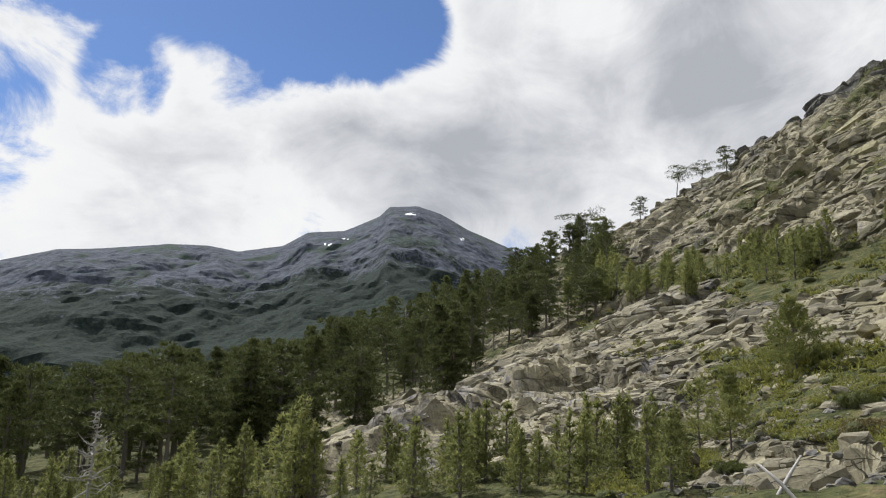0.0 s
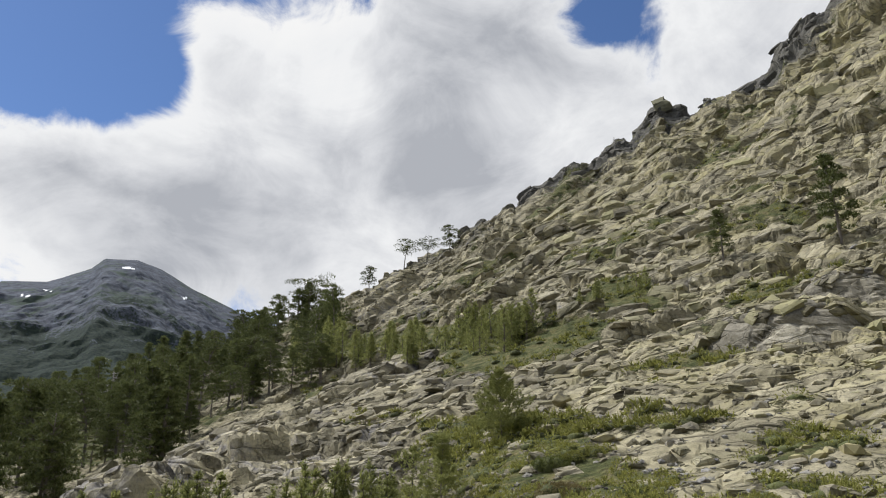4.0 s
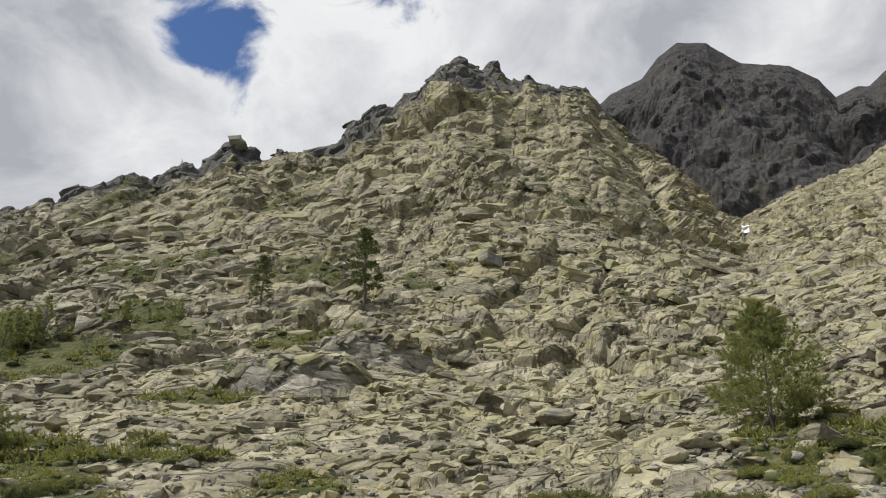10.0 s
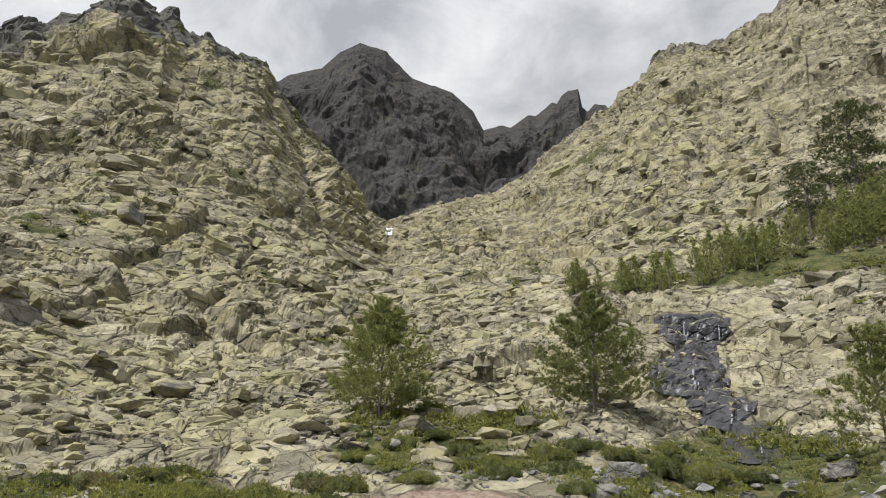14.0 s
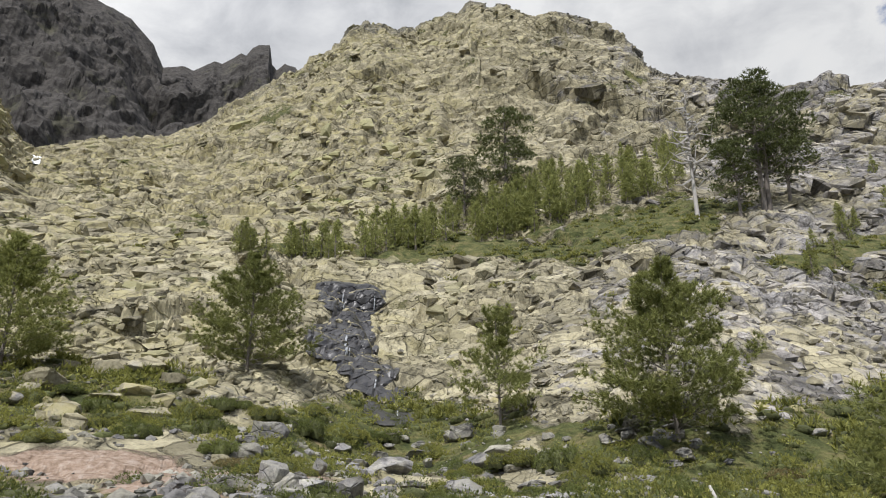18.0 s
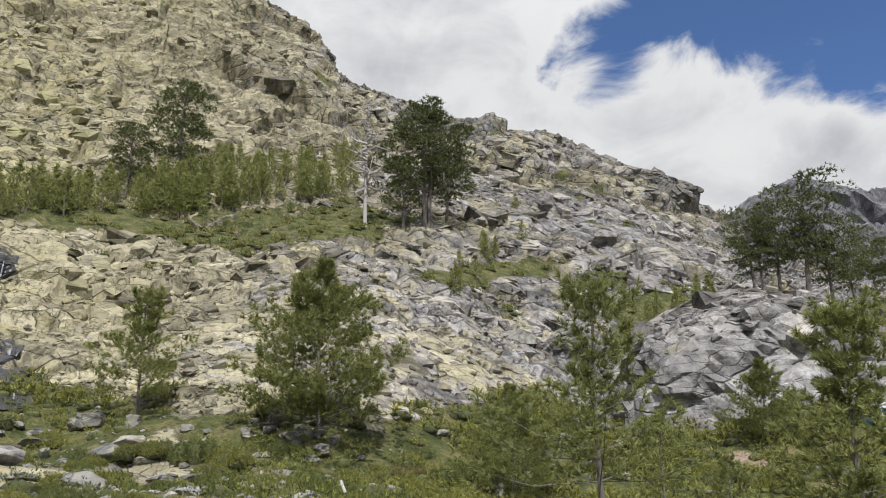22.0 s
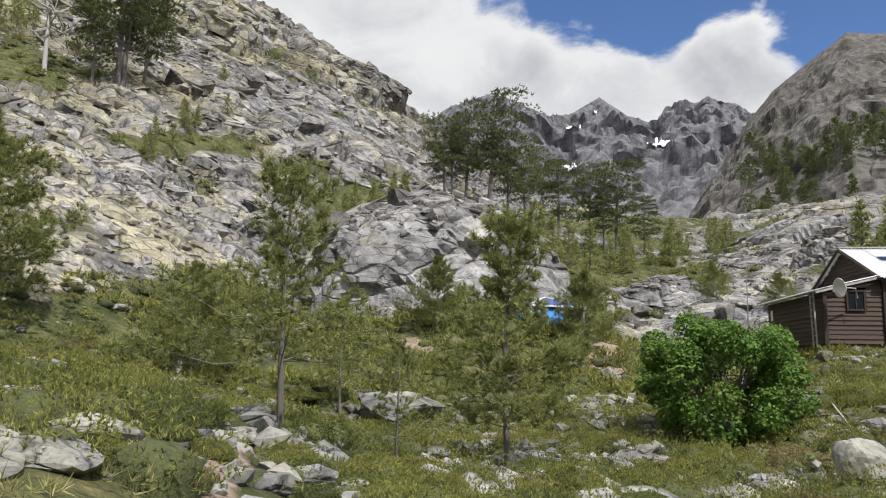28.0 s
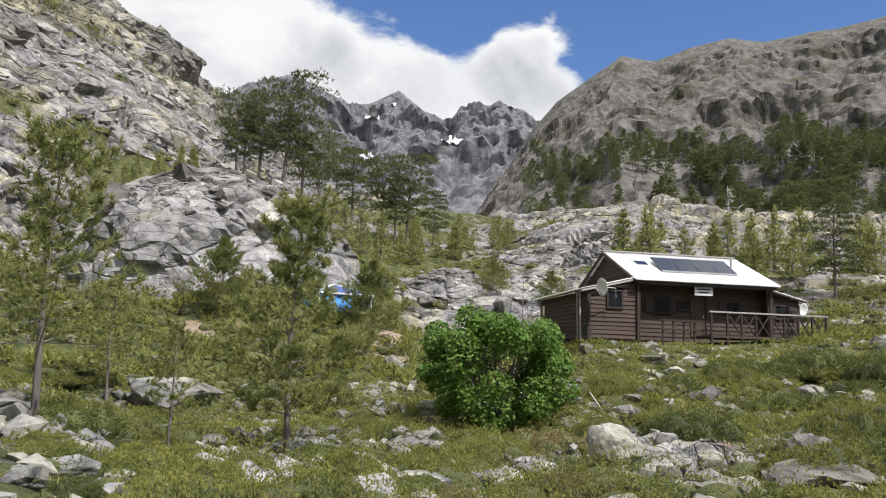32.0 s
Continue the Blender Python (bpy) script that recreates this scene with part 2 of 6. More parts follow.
def far_material(name, rock, green, amount, scale, relief, wood=False):
    """A mountain seen from afar: pale and dark rock, green ledges and, low down, woods; scale in 1/m."""
    m, tree, bsdf = material(name)
    co = tree.nodes.new("ShaderNodeTexCoord").outputs["Object"]
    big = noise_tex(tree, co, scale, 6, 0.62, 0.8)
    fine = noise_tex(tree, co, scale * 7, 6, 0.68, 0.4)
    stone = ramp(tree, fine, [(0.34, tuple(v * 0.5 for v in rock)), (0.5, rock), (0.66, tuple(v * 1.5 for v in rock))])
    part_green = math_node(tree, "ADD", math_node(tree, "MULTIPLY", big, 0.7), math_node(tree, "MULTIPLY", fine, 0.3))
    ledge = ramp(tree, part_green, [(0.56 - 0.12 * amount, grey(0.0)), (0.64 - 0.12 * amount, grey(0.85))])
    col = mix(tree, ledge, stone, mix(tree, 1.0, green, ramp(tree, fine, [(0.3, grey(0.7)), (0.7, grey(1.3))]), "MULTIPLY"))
    if wood:
        at = tree.nodes.new("ShaderNodeAttribute")
        at.attribute_name = "wood"
        clump = noise_tex(tree, co, scale * 22, 3, 0.6)
        edge = math_node(tree, "ADD", at.outputs["Fac"], math_node(tree, "ADD", math_node(tree, "MULTIPLY", math_node(tree, "SUBTRACT", big, 0.5), 1.9), math_node(tree, "MULTIPLY", math_node(tree, "SUBTRACT", clump, 0.5), 1.2)))
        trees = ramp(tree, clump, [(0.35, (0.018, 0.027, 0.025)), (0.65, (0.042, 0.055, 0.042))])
        col = mix(tree, ramp(tree, edge, [(0.44, grey(0.0)), (0.58, grey(1.0))]), col, trees)
    link(tree, col, bsdf.inputs["Base Color"])
    bsdf.inputs["Roughness"].default_value = 0.95
    bsdf.inputs["Specular IOR Level"].default_value = 0.1
    bump(tree, bsdf, fine, 0.4, relief)
    return m


def leaf_material(name, dark, light, through_light=0.25, rough=0.6):
    m, tree, bsdf = material(name)
    isl = tree.nodes.new("ShaderNodeNewGeometry").outputs["Random Per Island"]
    obj = tree.nodes.new("ShaderNodeObjectInfo").outputs["Random"]
    v = math_node(tree, "ADD", math_node(tree, "MULTIPLY", isl, 0.75), math_node(tree, "MULTIPLY", obj, 0.25))
    col = ramp(tree, v, [(0.0, dark), (0.62, light), (1.0, tuple(c * 1.35 for c in light))])
    link(tree, col, bsdf.inputs["Base Color"])
    bsdf.inputs["Roughness"].default_value = rough
    bsdf.inputs["Specular IOR Level"].default_value = 0.25
    tr = tree.nodes.new("ShaderNodeBsdfTranslucent")
    link(tree, col, tr.inputs["Color"])
    ms = node(tree, "ShaderNodeMixShader")
    ms.inputs[0].default_value = through_light
    link(tree, bsdf.outputs[0], ms.inputs[1])
    link(tree, tr.outputs[0], ms.inputs[2])
    link(tree, ms.outputs[0], tree.nodes["Material Output"].inputs[0])
    return m


def plain_material(name, colour, rough=0.7, metal=0.0, grain=6.0, vary=0.35, relief=0.2, stretch=(1, 1, 1)):
    m, tree, bsdf = material(name)
    co = tree.nodes.new("ShaderNodeTexCoord").outputs["Object"]
    mp = node(tree, "ShaderNodeMapping")
    mp.inputs["Scale"].default_value = stretch
    link(tree, co, mp.inputs["Vector"])
    info = tree.nodes.new("ShaderNodeObjectInfo").outputs["Random"]
    n1 = noise_tex(tree, mp.outputs[0], grain, 6, 0.6)
    n2 = noise_tex(tree, mp.outputs[0], grain * 0.13, 3, 0.5)
    v = math_node(tree, "ADD", math_node(tree, "MULTIPLY", n1, 0.55), math_node(tree, "ADD", math_node(tree, "MULTIPLY", n2, 0.3), math_node(tree, "MULTIPLY", info, 0.18)))
    col = ramp(tree, v, [(0.25, tuple(c * (1 - vary) for c in colour)), (0.55, colour), (0.85, tuple(min(1, c * (1 + vary)) for c in colour))])
    link(tree, col, bsdf.inputs["Base Color"])
    bsdf.inputs["Roughness"].default_value, bsdf.inputs["Metallic"].default_value = rough, metal
    bump(tree, bsdf, n1, relief, 0.02)
    return m


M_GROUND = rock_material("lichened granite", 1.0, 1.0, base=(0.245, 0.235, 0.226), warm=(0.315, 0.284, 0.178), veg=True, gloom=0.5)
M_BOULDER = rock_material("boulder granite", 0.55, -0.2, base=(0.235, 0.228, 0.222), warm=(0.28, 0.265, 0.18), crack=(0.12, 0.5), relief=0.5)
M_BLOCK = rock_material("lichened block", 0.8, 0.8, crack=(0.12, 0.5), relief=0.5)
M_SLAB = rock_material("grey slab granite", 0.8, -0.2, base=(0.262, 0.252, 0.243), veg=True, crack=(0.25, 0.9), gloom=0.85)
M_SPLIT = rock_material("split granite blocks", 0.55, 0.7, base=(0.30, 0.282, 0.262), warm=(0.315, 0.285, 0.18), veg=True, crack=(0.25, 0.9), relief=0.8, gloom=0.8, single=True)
# dark rock, darkened further: a cloud's shadow is painted into its colour
M_SHADEDROCK = far_material("dark cliff rock with cloud shade", (0.060, 0.056, 0.052), (0.078, 0.076, 0.054), 0.0, 0.04, 2.5)
# bluish rock tone: the haze of distance is put into the colour
M_HAZYROCK = far_material("far rock with haze tint", (0.092, 0.102, 0.122), (0.055, 0.076, 0.052), 0.4, 0.006, 24.0, wood=True)
M_PEAK = far_material("peak rock", (0.145, 0.142, 0.148), (0.125, 0.113, 0.09), -0.2, 0.010, 14.0)
M_SLOPE = far_material("mountain side", (0.128, 0.119, 0.107), (0.075, 0.073, 0.045), 0.2, 0.03, 7.0)
M_NEEDLE = leaf_material("pine needles", (0.045, 0.058, 0.022), (0.135, 0.155, 0.055), 0.3)
M_YOUNG = leaf_material("young pine needles", (0.105, 0.125, 0.042), (0.31, 0.325, 0.115), 0.45)
M_PINE = leaf_material("dark young pine needles", (0.095, 0.113, 0.038), (0.285, 0.30, 0.10), 0.44)
M_BROAD = leaf_material("broad leaves", (0.045, 0.085, 0.014), (0.13, 0.225, 0.04), 0.4)
M_SHRUB = leaf_material("juniper sprays", (0.10, 0.11, 0.03), (0.305, 0.305, 0.082), 0.42)
M_HEATH = leaf_material("heath sprays", (0.06, 0.078, 0.024), (0.175, 0.20, 0.058), 0.38)
M_DRY = leaf_material("dry brown sprays", (0.10, 0.085, 0.04), (0.27, 0.22, 0.10), 0.3)
# darker than most sprays: the shade inside a shrub, put into the colour
M_SHADED_CORE = plain_material("shaded shrub heart", (0.085, 0.095, 0.03), 0.9, grain=38, vary=0.9, relief=1.0)
M_GRASS = leaf_material("grass blades", (0.11, 0.12, 0.035), (0.32, 0.29, 0.12), 0.3)
M_BARK = plain_material("pine bark", (0.165, 0.145, 0.125), 0.9, grain=5, vary=0.5, relief=0.7, stretch=(3, 3, 0.7))
M_DEAD = plain_material("bleached dead wood", (0.42, 0.40, 0.37), 0.85, grain=6, vary=0.3, relief=0.5, stretch=(4, 4, 0.6))
# ---------------------------------------------------------------- noise for the landforms
def hashed(ix, iy, iz, seed):
    h = (ix.astype(np.uint32) * np.uint32(73856093)) ^ (iy.astype(np.uint32) * np.uint32(19349663)) ^ (iz.astype(np.uint32) * np.uint32(83492791)) ^ np.uint32(seed * 7919 + 17)
    h = (h ^ (h >> np.uint32(15))) * np.uint32(2246822519)
    h = (h ^ (h >> np.uint32(13))) * np.uint32(3266489917)
    return h ^ (h >> np.uint32(16))


def value_noise(p, seed=0):
    """Smooth noise, -1 to 1, at the rows of p."""
    i = np.floor(p).astype(np.int64)
    f = p - i
    f = f * f * (3 - 2 * f)
    out = np.zeros(len(p))
    for dx in (0, 1):
        for dy in (0, 1):
            for dz in (0, 1):
                w = (f[:, 0] if dx else 1 - f[:, 0]) * (f[:, 1] if dy else 1 - f[:, 1]) * (f[:, 2] if dz else 1 - f[:, 2])
                out += w * (hashed(i[:, 0] + dx, i[:, 1] + dy, i[:, 2] + dz, seed) / 2147483648.0 - 1)
    return out


def fbm(p, octaves=4, seed=0):
    out, amp = np.zeros(len(p)), 1.0
    for k in range(octaves):
        out += amp * value_noise(p * 2.03 ** k + 11.7 * k, seed + k)
        amp *= 0.5
    return out


JOINTS = np.array(Euler((0.35, 0.25, 0.6)).to_matrix())


STEEP = np.array(Euler((0.95, 0.5, 0.2)).to_matrix())


def blocks(p, size, seed=0, notch=0.75, joints=JOINTS, shape=(1.4, 1.15, 0.62)):
    """Jointed rock: cells with a height and a tilt of their own and a cut between them; about -1 to 1."""
    q = (p @ joints.T) / (np.array(shape) * size)
    base = np.floor(q - 0.5)
    best, second = np.full(len(p), 9.0), np.full(len(p), 9.0)
    value, other = np.zeros(len(p)), np.zeros(len(p))
    for dx in (0, 1):
        for dy in (0, 1):
            for dz in (0, 1):
                c = base + (dx, dy, dz)
                ix, iy, iz = (c[:, k].astype(np.int64) for k in range(3))
                h = hashed(ix, iy, iz, seed)
                j = np.stack([(h & np.uint32(255)), (h >> np.uint32(8)) & np.uint32(255), (h >> np.uint32(16)) & np.uint32(255)], 1) / 255.0
                off = q - (c + 0.15 + 0.7 * j)
                d = np.sqrt((off ** 2).sum(1))
                top = (h >> np.uint32(24)) / 127.5 - 1
                v = 0.62 * top + 1.1 * (off * (j[:, ::-1] - 0.5)).sum(1)
                near = d < best
                next_one = ~near & (d < second)
                other = np.where(near, value, np.where(next_one, v, other))
                second = np.where(near, best, np.minimum(second, d))
                value = np.where(near, v, value)
                best = np.where(near, d, best)
    side = 0.5 * np.clip((second - best) / 0.05, 0, 1)
    value = value * (0.5 + side) + other * (0.5 - side)
    cut = np.clip(1 - (second - best) / 0.16, 0, 1)
    return value - notch * cut * cut


# ---------------------------------------------------------------- lie of the land
# Lines across the slope, from the viewpoint outwards: bearing, distance (m), rise (degrees).
FORE = [(-60, 14, -8), (-30, 14, -9), (-10, 14, -8.5), (0, 13, -7.5), (10, 13, -6), (20, 12, -4.5), (35, 12, -3.5), (60, 12, -2.5),
        (80, 12, -1.5), (100, 13, -1), (115, 13, -0.5), (130, 12, -1.5), (140, 12, -4), (150, 13, -7), (160, 13, -9), (175, 13, -9.5),
        (190, 14, -9), (205, 14, -6), (240, 14, -4)]
BANK = [(-60, 35, -8), (-30, 38, -7.5), (-10, 36, -5), (-2, 36, -1.5), (4, 36, 0.5), (10, 35, 1.5), (18, 32, 1), (25, 32, 4.5),
        (35, 30, 5.5), (50, 28, 5), (65, 28, 5), (80, 32, 7), (95, 34, 8), (105, 40, 5.5), (113, 32, 4.9), (125, 28, 4.5), (134, 30, 3),
        (145, 28, -2), (155, 30, -2), (165, 30, -1.5), (176, 28, -4), (183, 34, 1.5), (190, 35, 1.5), (200, 36, 1.8), (240, 38, 3)]
BENCH = [(-60, 80, -7), (-30, 90, -4), (-12, 90, -1.5), (-6, 90, 0), (0, 85, 3), (8, 80, 6), (17, 72, 8.9), (25, 68, 11.5), (34, 64, 13),
         (50, 62, 15), (65, 62, 13.5), (78, 66, 14), (91, 70, 16.5), (100, 72, 16.3), (110, 76, 17.3), (120, 78, 18.3), (128, 80, 18.8),
         (135, 76, 16.5), (142, 68, 12), (147, 62, 8), (152, 66, 10), (157, 68, 12), (163, 68, 8.5), (170, 62, 4.5), (178, 60, 5),
         (186, 56, 3.5), (200, 60, 4), (240, 70, 6)]
UPPER = [(-60, 180, -4), (-30, 180, -1), (-12, 170, 2.5), (-3, 160, 5), (5, 150, 8.5), (12, 140, 12), (20, 130, 15), (30, 122, 19),
         (42, 118, 21.5), (57, 120, 25), (68, 125, 23.5), (78, 140, 18.5), (90, 150, 19.5), (100, 150, 23.5), (112, 150, 26), (122, 140, 24.5),
         (130, 125, 23.5), (140, 120, 21.5), (150, 115, 17), (157, 115, 12.5), (165, 125, 9.4), (175, 120, 8.2), (181, 92, 9.0), (188, 92, 9.2), (194, 110, 8), (200, 130, 7.6),
         (240, 130, 9)]
CREST_AWAY = [(-60, 500), (-30, 420), (-5, 300), (7, 240), (20, 210), (57, 230), (70, 240), (78, 330), (90, 330), (100, 300), (124, 290),
              (126.5, 210), (150, 165), (157, 180), (165, 300), (180, 330), (205, 330), (240, 300)]
CREST_WEST = [(-60, -1), (-30, 1.5), (-12, 4.5), (-3, 8), (3, 10.3), (7.6, 12.4), (9.3, 13.5), (11.8, 14.7), (13.7, 15.8), (16, 16.9),
              (18.3, 17.9), (21.3, 19.2), (22.9, 20.5), (25.1, 21.4), (26.1, 22.3), (27.9, 23.1), (30.2, 24.3), (32.8, 25), (33.9, 26.3),
              (36.3, 26.4), (38.2, 28.2), (40.5, 27.8), (42.9, 28.4), (45.2, 28.8), (47, 29.4), (47.6, 30.4), (49.9, 30.9), (51.4, 31.6),
              (52.9, 32.7), (54, 33), (55.5, 35), (57, 35.6), (58.4, 34.8), (59.9, 35.1), (61.2, 34), (62.7, 34.4), (64.3, 33.6), (67.8, 32.9),
              (69.4, 31.7), (70.7, 29.9), (72.7, 27.8), (74.4, 25.8), (76.3, 22.8), (78.5, 21.2)]
CREST_EAST = [(82.2, 23), (86.7, 24.1), (90, 25.5), (91.5, 27.2), (94.3, 28.7), (96.9, 29.9), (98.1, 30.9), (99.8, 32.1), (101.1, 33.5),
              (103.4, 33.8), (105.8, 33.7), (108.7, 34.3), (111.6, 35.2), (114.5, 35.1), (116.9, 33.9), (119.8, 33.5), (121.6, 32.7),
              (123.5, 31.8), (125.3, 29.4), (126.4, 28.7), (129.1, 28.2), (131.2, 27.3), (136.2, 26.2), (138.4, 26.4), (141, 25.7),
              (143.6, 24.7), (146.6, 23.4), (149.6, 22), (152.2, 20.6), (154, 19.4), (155.3, 17.9), (156.6, 16), (159, 13.8), (163, 11.8), (172, 10.6),
              (178, 9.6), (186, 9.4), (195, 9.4), (205, 9.4), (240, 9)]
# Patches of turf and scrub on the slope: bearing, rise, their half sizes (degrees), weight.
TURF = [(24, 12.2, 8, 1.7, 1.0), (25, 5, 6, 2.2, 0.9), (30, 1.5, 6, 2.0, 0.75), (34, 15.2, 3, 1.0, 1.0), (16, 6.5, 5, 1.5, 0.5), (60, 1.5, 14, 2.3, 0.6),
        (84, 6, 9, 2.2, 0.9), (104, 4, 12, 2.2, 1.0), (112, 17.9, 12, 1.0, 1.0), (122, 18.9, 9, 0.9, 0.9), (138, 15.5, 4, 0.8, 1.0),
        (121, 3, 8, 2.0, 0.9), (134, 2.2, 6, 3.2, 0.9), (140, 4.5, 4, 3.0, 0.8), (150, 10.6, 3, 2.4, 1.0), (148, 0, 9, 5, 0.9),
        (160, 0, 12, 5.5, 1.0), (166, 7, 8, 3.0, 0.7), (176, -2, 14, 5, 0.9), (190, -1, 14, 4, 0.9), (199, 5, 6, 2.4, 0.7), (168, 10.5, 10, 1.5, 0.6),
        (-24, -2, 14, 7, 1.2), (-6, 9, 9, 5, 1.0), (12, 12.4, 4, 1.6, 0.8), (4, -5, 12, 3, 0.9)]

STEP = 0.25
TABLE_AZ = np.arange(-180, 540, STEP)


def line_table(line, column, soft):
    """A line's distance or rise for every quarter degree round the horizon."""
    a = np.array(line, dtype=float)
    az = np.concatenate([a[:, 0], [a[0, 0] + 360]])
    v = np.concatenate([a[:, column], [a[0, column]]])
    out = np.interp(TABLE_AZ, az, v, period=360)
    if soft:
        k = np.hanning(int(2 * soft / STEP) + 3)
        n = len(k) // 2
        out = np.convolve(np.pad(out, n, mode="wrap"), k / k.sum(), "valid")
    return out


CREST = [(a, 0, e) for a, e in CREST_WEST + CREST_EAST]
R_LINES, Z_LINES = [], []
R_LINES.append(np.full(len(TABLE_AZ), 0.05))
Z_LINES.append(np.full(len(TABLE_AZ), -EYE))
for some in (FORE, BANK, BENCH, UPPER):
    r = line_table(some, 1, 5)
    R_LINES.append(r)
    Z_LINES.append(r * np.tan(np.radians(line_table(some, 2, 4))))
r = line_table(CREST_AWAY, 1, 2)
ragged = np.stack([TABLE_AZ % 360, 0 * TABLE_AZ, 0 * TABLE_AZ], 1)
ragged = 0.3 * value_noise(ragged * 0.9, 61) + 0.2 * np.round(1.6 * value_noise(ragged * 1.9, 62))
ragged *= np.interp(TABLE_AZ % 360, [12, 22, 70, 76, 92, 97, 126, 150, 157], [0, 1, 1, 0, 0, 1, 0.8, 0.6, 0])
z = r * np.tan(np.radians(line_table(CREST, 2, 0) + ragged))
R_LINES += [r, r * 1.5, np.full(len(TABLE_AZ), 4800.0)]
Z_LINES += [z, np.where(z > 0, z * 0.55, z * 1.3) - 10, np.full(len(TABLE_AZ), -220.0)]
R_LINES, Z_LINES = np.log(np.array(R_LINES)), np.array(Z_LINES)


def lay(az, u):
    """The land without its rocks: points for bearings az and rows u (0 at the feet, 5 on the crest)."""
    k = (np.asarray(az) + 180) % 360 / STEP
    k0 = np.minimum(k.astype(int), len(TABLE_AZ) - 2)
    fk = k - k0
    u = np.clip(u, 0, 6.999)
    i = u.astype(int)
    f = u - i

    def at(lines, row):
        row = np.clip(row, 0, 7)
        return lines[row, k0] * (1 - fk) + lines[row, k0 + 1] * fk

    def glide(lines, rising=False):
        p0, p1, p2, p3 = at(lines, i - 1), at(lines, i), at(lines, i + 1), at(lines, i + 2)
        m1, m2 = (p2 - p0) * 0.5, (p3 - p1) * 0.5
        if rising:
            m1 = np.where(i == 1, np.minimum(m1, 2.2 * (p2 - p1)), m1)
            m2 = np.where(i == 0, np.minimum(m2, 2.2 * (p3 - p2)), m2)
        sharp = i >= 4
        m1, m2 = np.where(sharp, p2 - p1, m1), np.where(i >= 3, p2 - p1, m2)
        return ((2 * f ** 3 - 3 * f ** 2 + 1) * p1 + (f ** 3 - 2 * f ** 2 + f) * m1 + (3 * f ** 2 - 2 * f ** 3) * p2 + (f ** 3 - f ** 2) * m2)

    r, z = np.exp(glide(R_LINES, True)) - 0.046 * np.clip(1 - u, 0, 1), glide(Z_LINES)
    a = np.radians(az)
    return np.stack([r * np.sin(a), r * np.cos(a), z + EYE], 1)


def turf_at(p):
    az = np.degrees(np.arctan2(p[:, 0], p[:, 1]))
    az = np.where(az < -120, az + 360, az)
    r = np.hypot(p[:, 0], p[:, 1])
    el = np.degrees(np.arctan2(p[:, 2] - EYE, r))
    v = np.interp(az, [-36, 45, 62, 100, 140], [0.30, 0.28, 0.18, 0.16, 0.22])
    for a, e, da, de, w in TURF:
        v = np.maximum(v, w * np.exp(-0.5 * (((az - a) / da) ** 2 + ((el - e) / de) ** 2) ** 1.5))
    v = np.maximum(v, np.clip((19 - r) / 6, 0, 0.75))
    return v - 0.9 * rib(az, el) + 0.34 * fbm(p * 0.11, 3, 5) + 0.20 * fbm(p * 0.5, 2, 6)


def rib(az, el):
    """The bare rib of slabs that climbs across the western slope."""
    line = -3.4 + 0.48 * (az + 9)
    return np.exp(-((el - line) / 1.5) ** 2) * np.clip((az + 11) / 3, 0, 1) * np.clip((22 - az) / 6, 0, 1)


def land(az, u):
    """Points of the finished ground, and how much of it is turf (0 to 1)."""
    az, u = np.asarray(az, float), np.asarray(u, float)
    p = lay(az, u)
    da, du = 0.4, 0.02
    ta, tu = lay(az + da, u) - p, lay(az, np.minimum(u + du, 6.99)) - p
    n = np.cross(ta, tu)
    n /= np.linalg.norm(n, axis=1)[:, None] + 1e-9
    n *= np.sign(n[:, 2:3] + 1e-9)
    r = np.hypot(p[:, 0], p[:, 1])
    turf = turf_at(p)
    bare = np.clip(1.15 - 1.25 * turf, 0.12, 1.0)
    far = np.clip((r - 25) / 60, 0, 1)
    fade = np.clip((r - 5) / 12, 0.03, 1) * np.clip((6.2 - u), 0, 1)
    wide = (1.2, 1.0, 0.85)
    big = blocks(p, 12.0, 1, 0.5, STEEP, wide) * 2.1 * far + blocks(p, 32.0, 9, 0.4, STEEP, wide) * 4.0 * np.clip((r - 70) / 80, 0, 1)
    slab = np.clip(0.62 + 0.75 * fbm(p * 0.045, 2, 31), 0.22, 1.15)
    mid = blocks(p, 4.6, 2) * 1.3
    small = blocks(p, 1.7, 3) * 0.5
    d = (big + mid * (0.35 + 0.65 * far) * slab + small * slab) * bare + 0.25 * fbm(p * 0.35, 3, 8)
    el = np.degrees(np.arctan2(p[:, 2] - EYE, r))
    d = d + 1.3 * rib(np.where(az > 250, az - 360, az), el)
    flat = hut_pad(p)
    return p + n * (d * fade * (1 - flat))[:, None], np.clip(turf, 0, 1)


def hut_pad(p):
    """1 on the level ground of the hut."""
    d = np.hypot(p[:, 0] + 6.3, p[:, 1] + 39.0)
    return np.clip((9.5 - d) / 3.0, 0, 1)


# ---------------------------------------------------------------- building helpers
def mesh_object(name, verts, faces, mat, parent=None, label="", smooth=False):
    me = bpy.data.meshes.new(name)
    me.from_pydata([tuple(v) for v in verts], [], faces)
    me.materials.append(mat)
    if smooth:
        me.shade_smooth()
    ob = new(name, me)
    ob.parent = parent
    return tagged(ob, label)


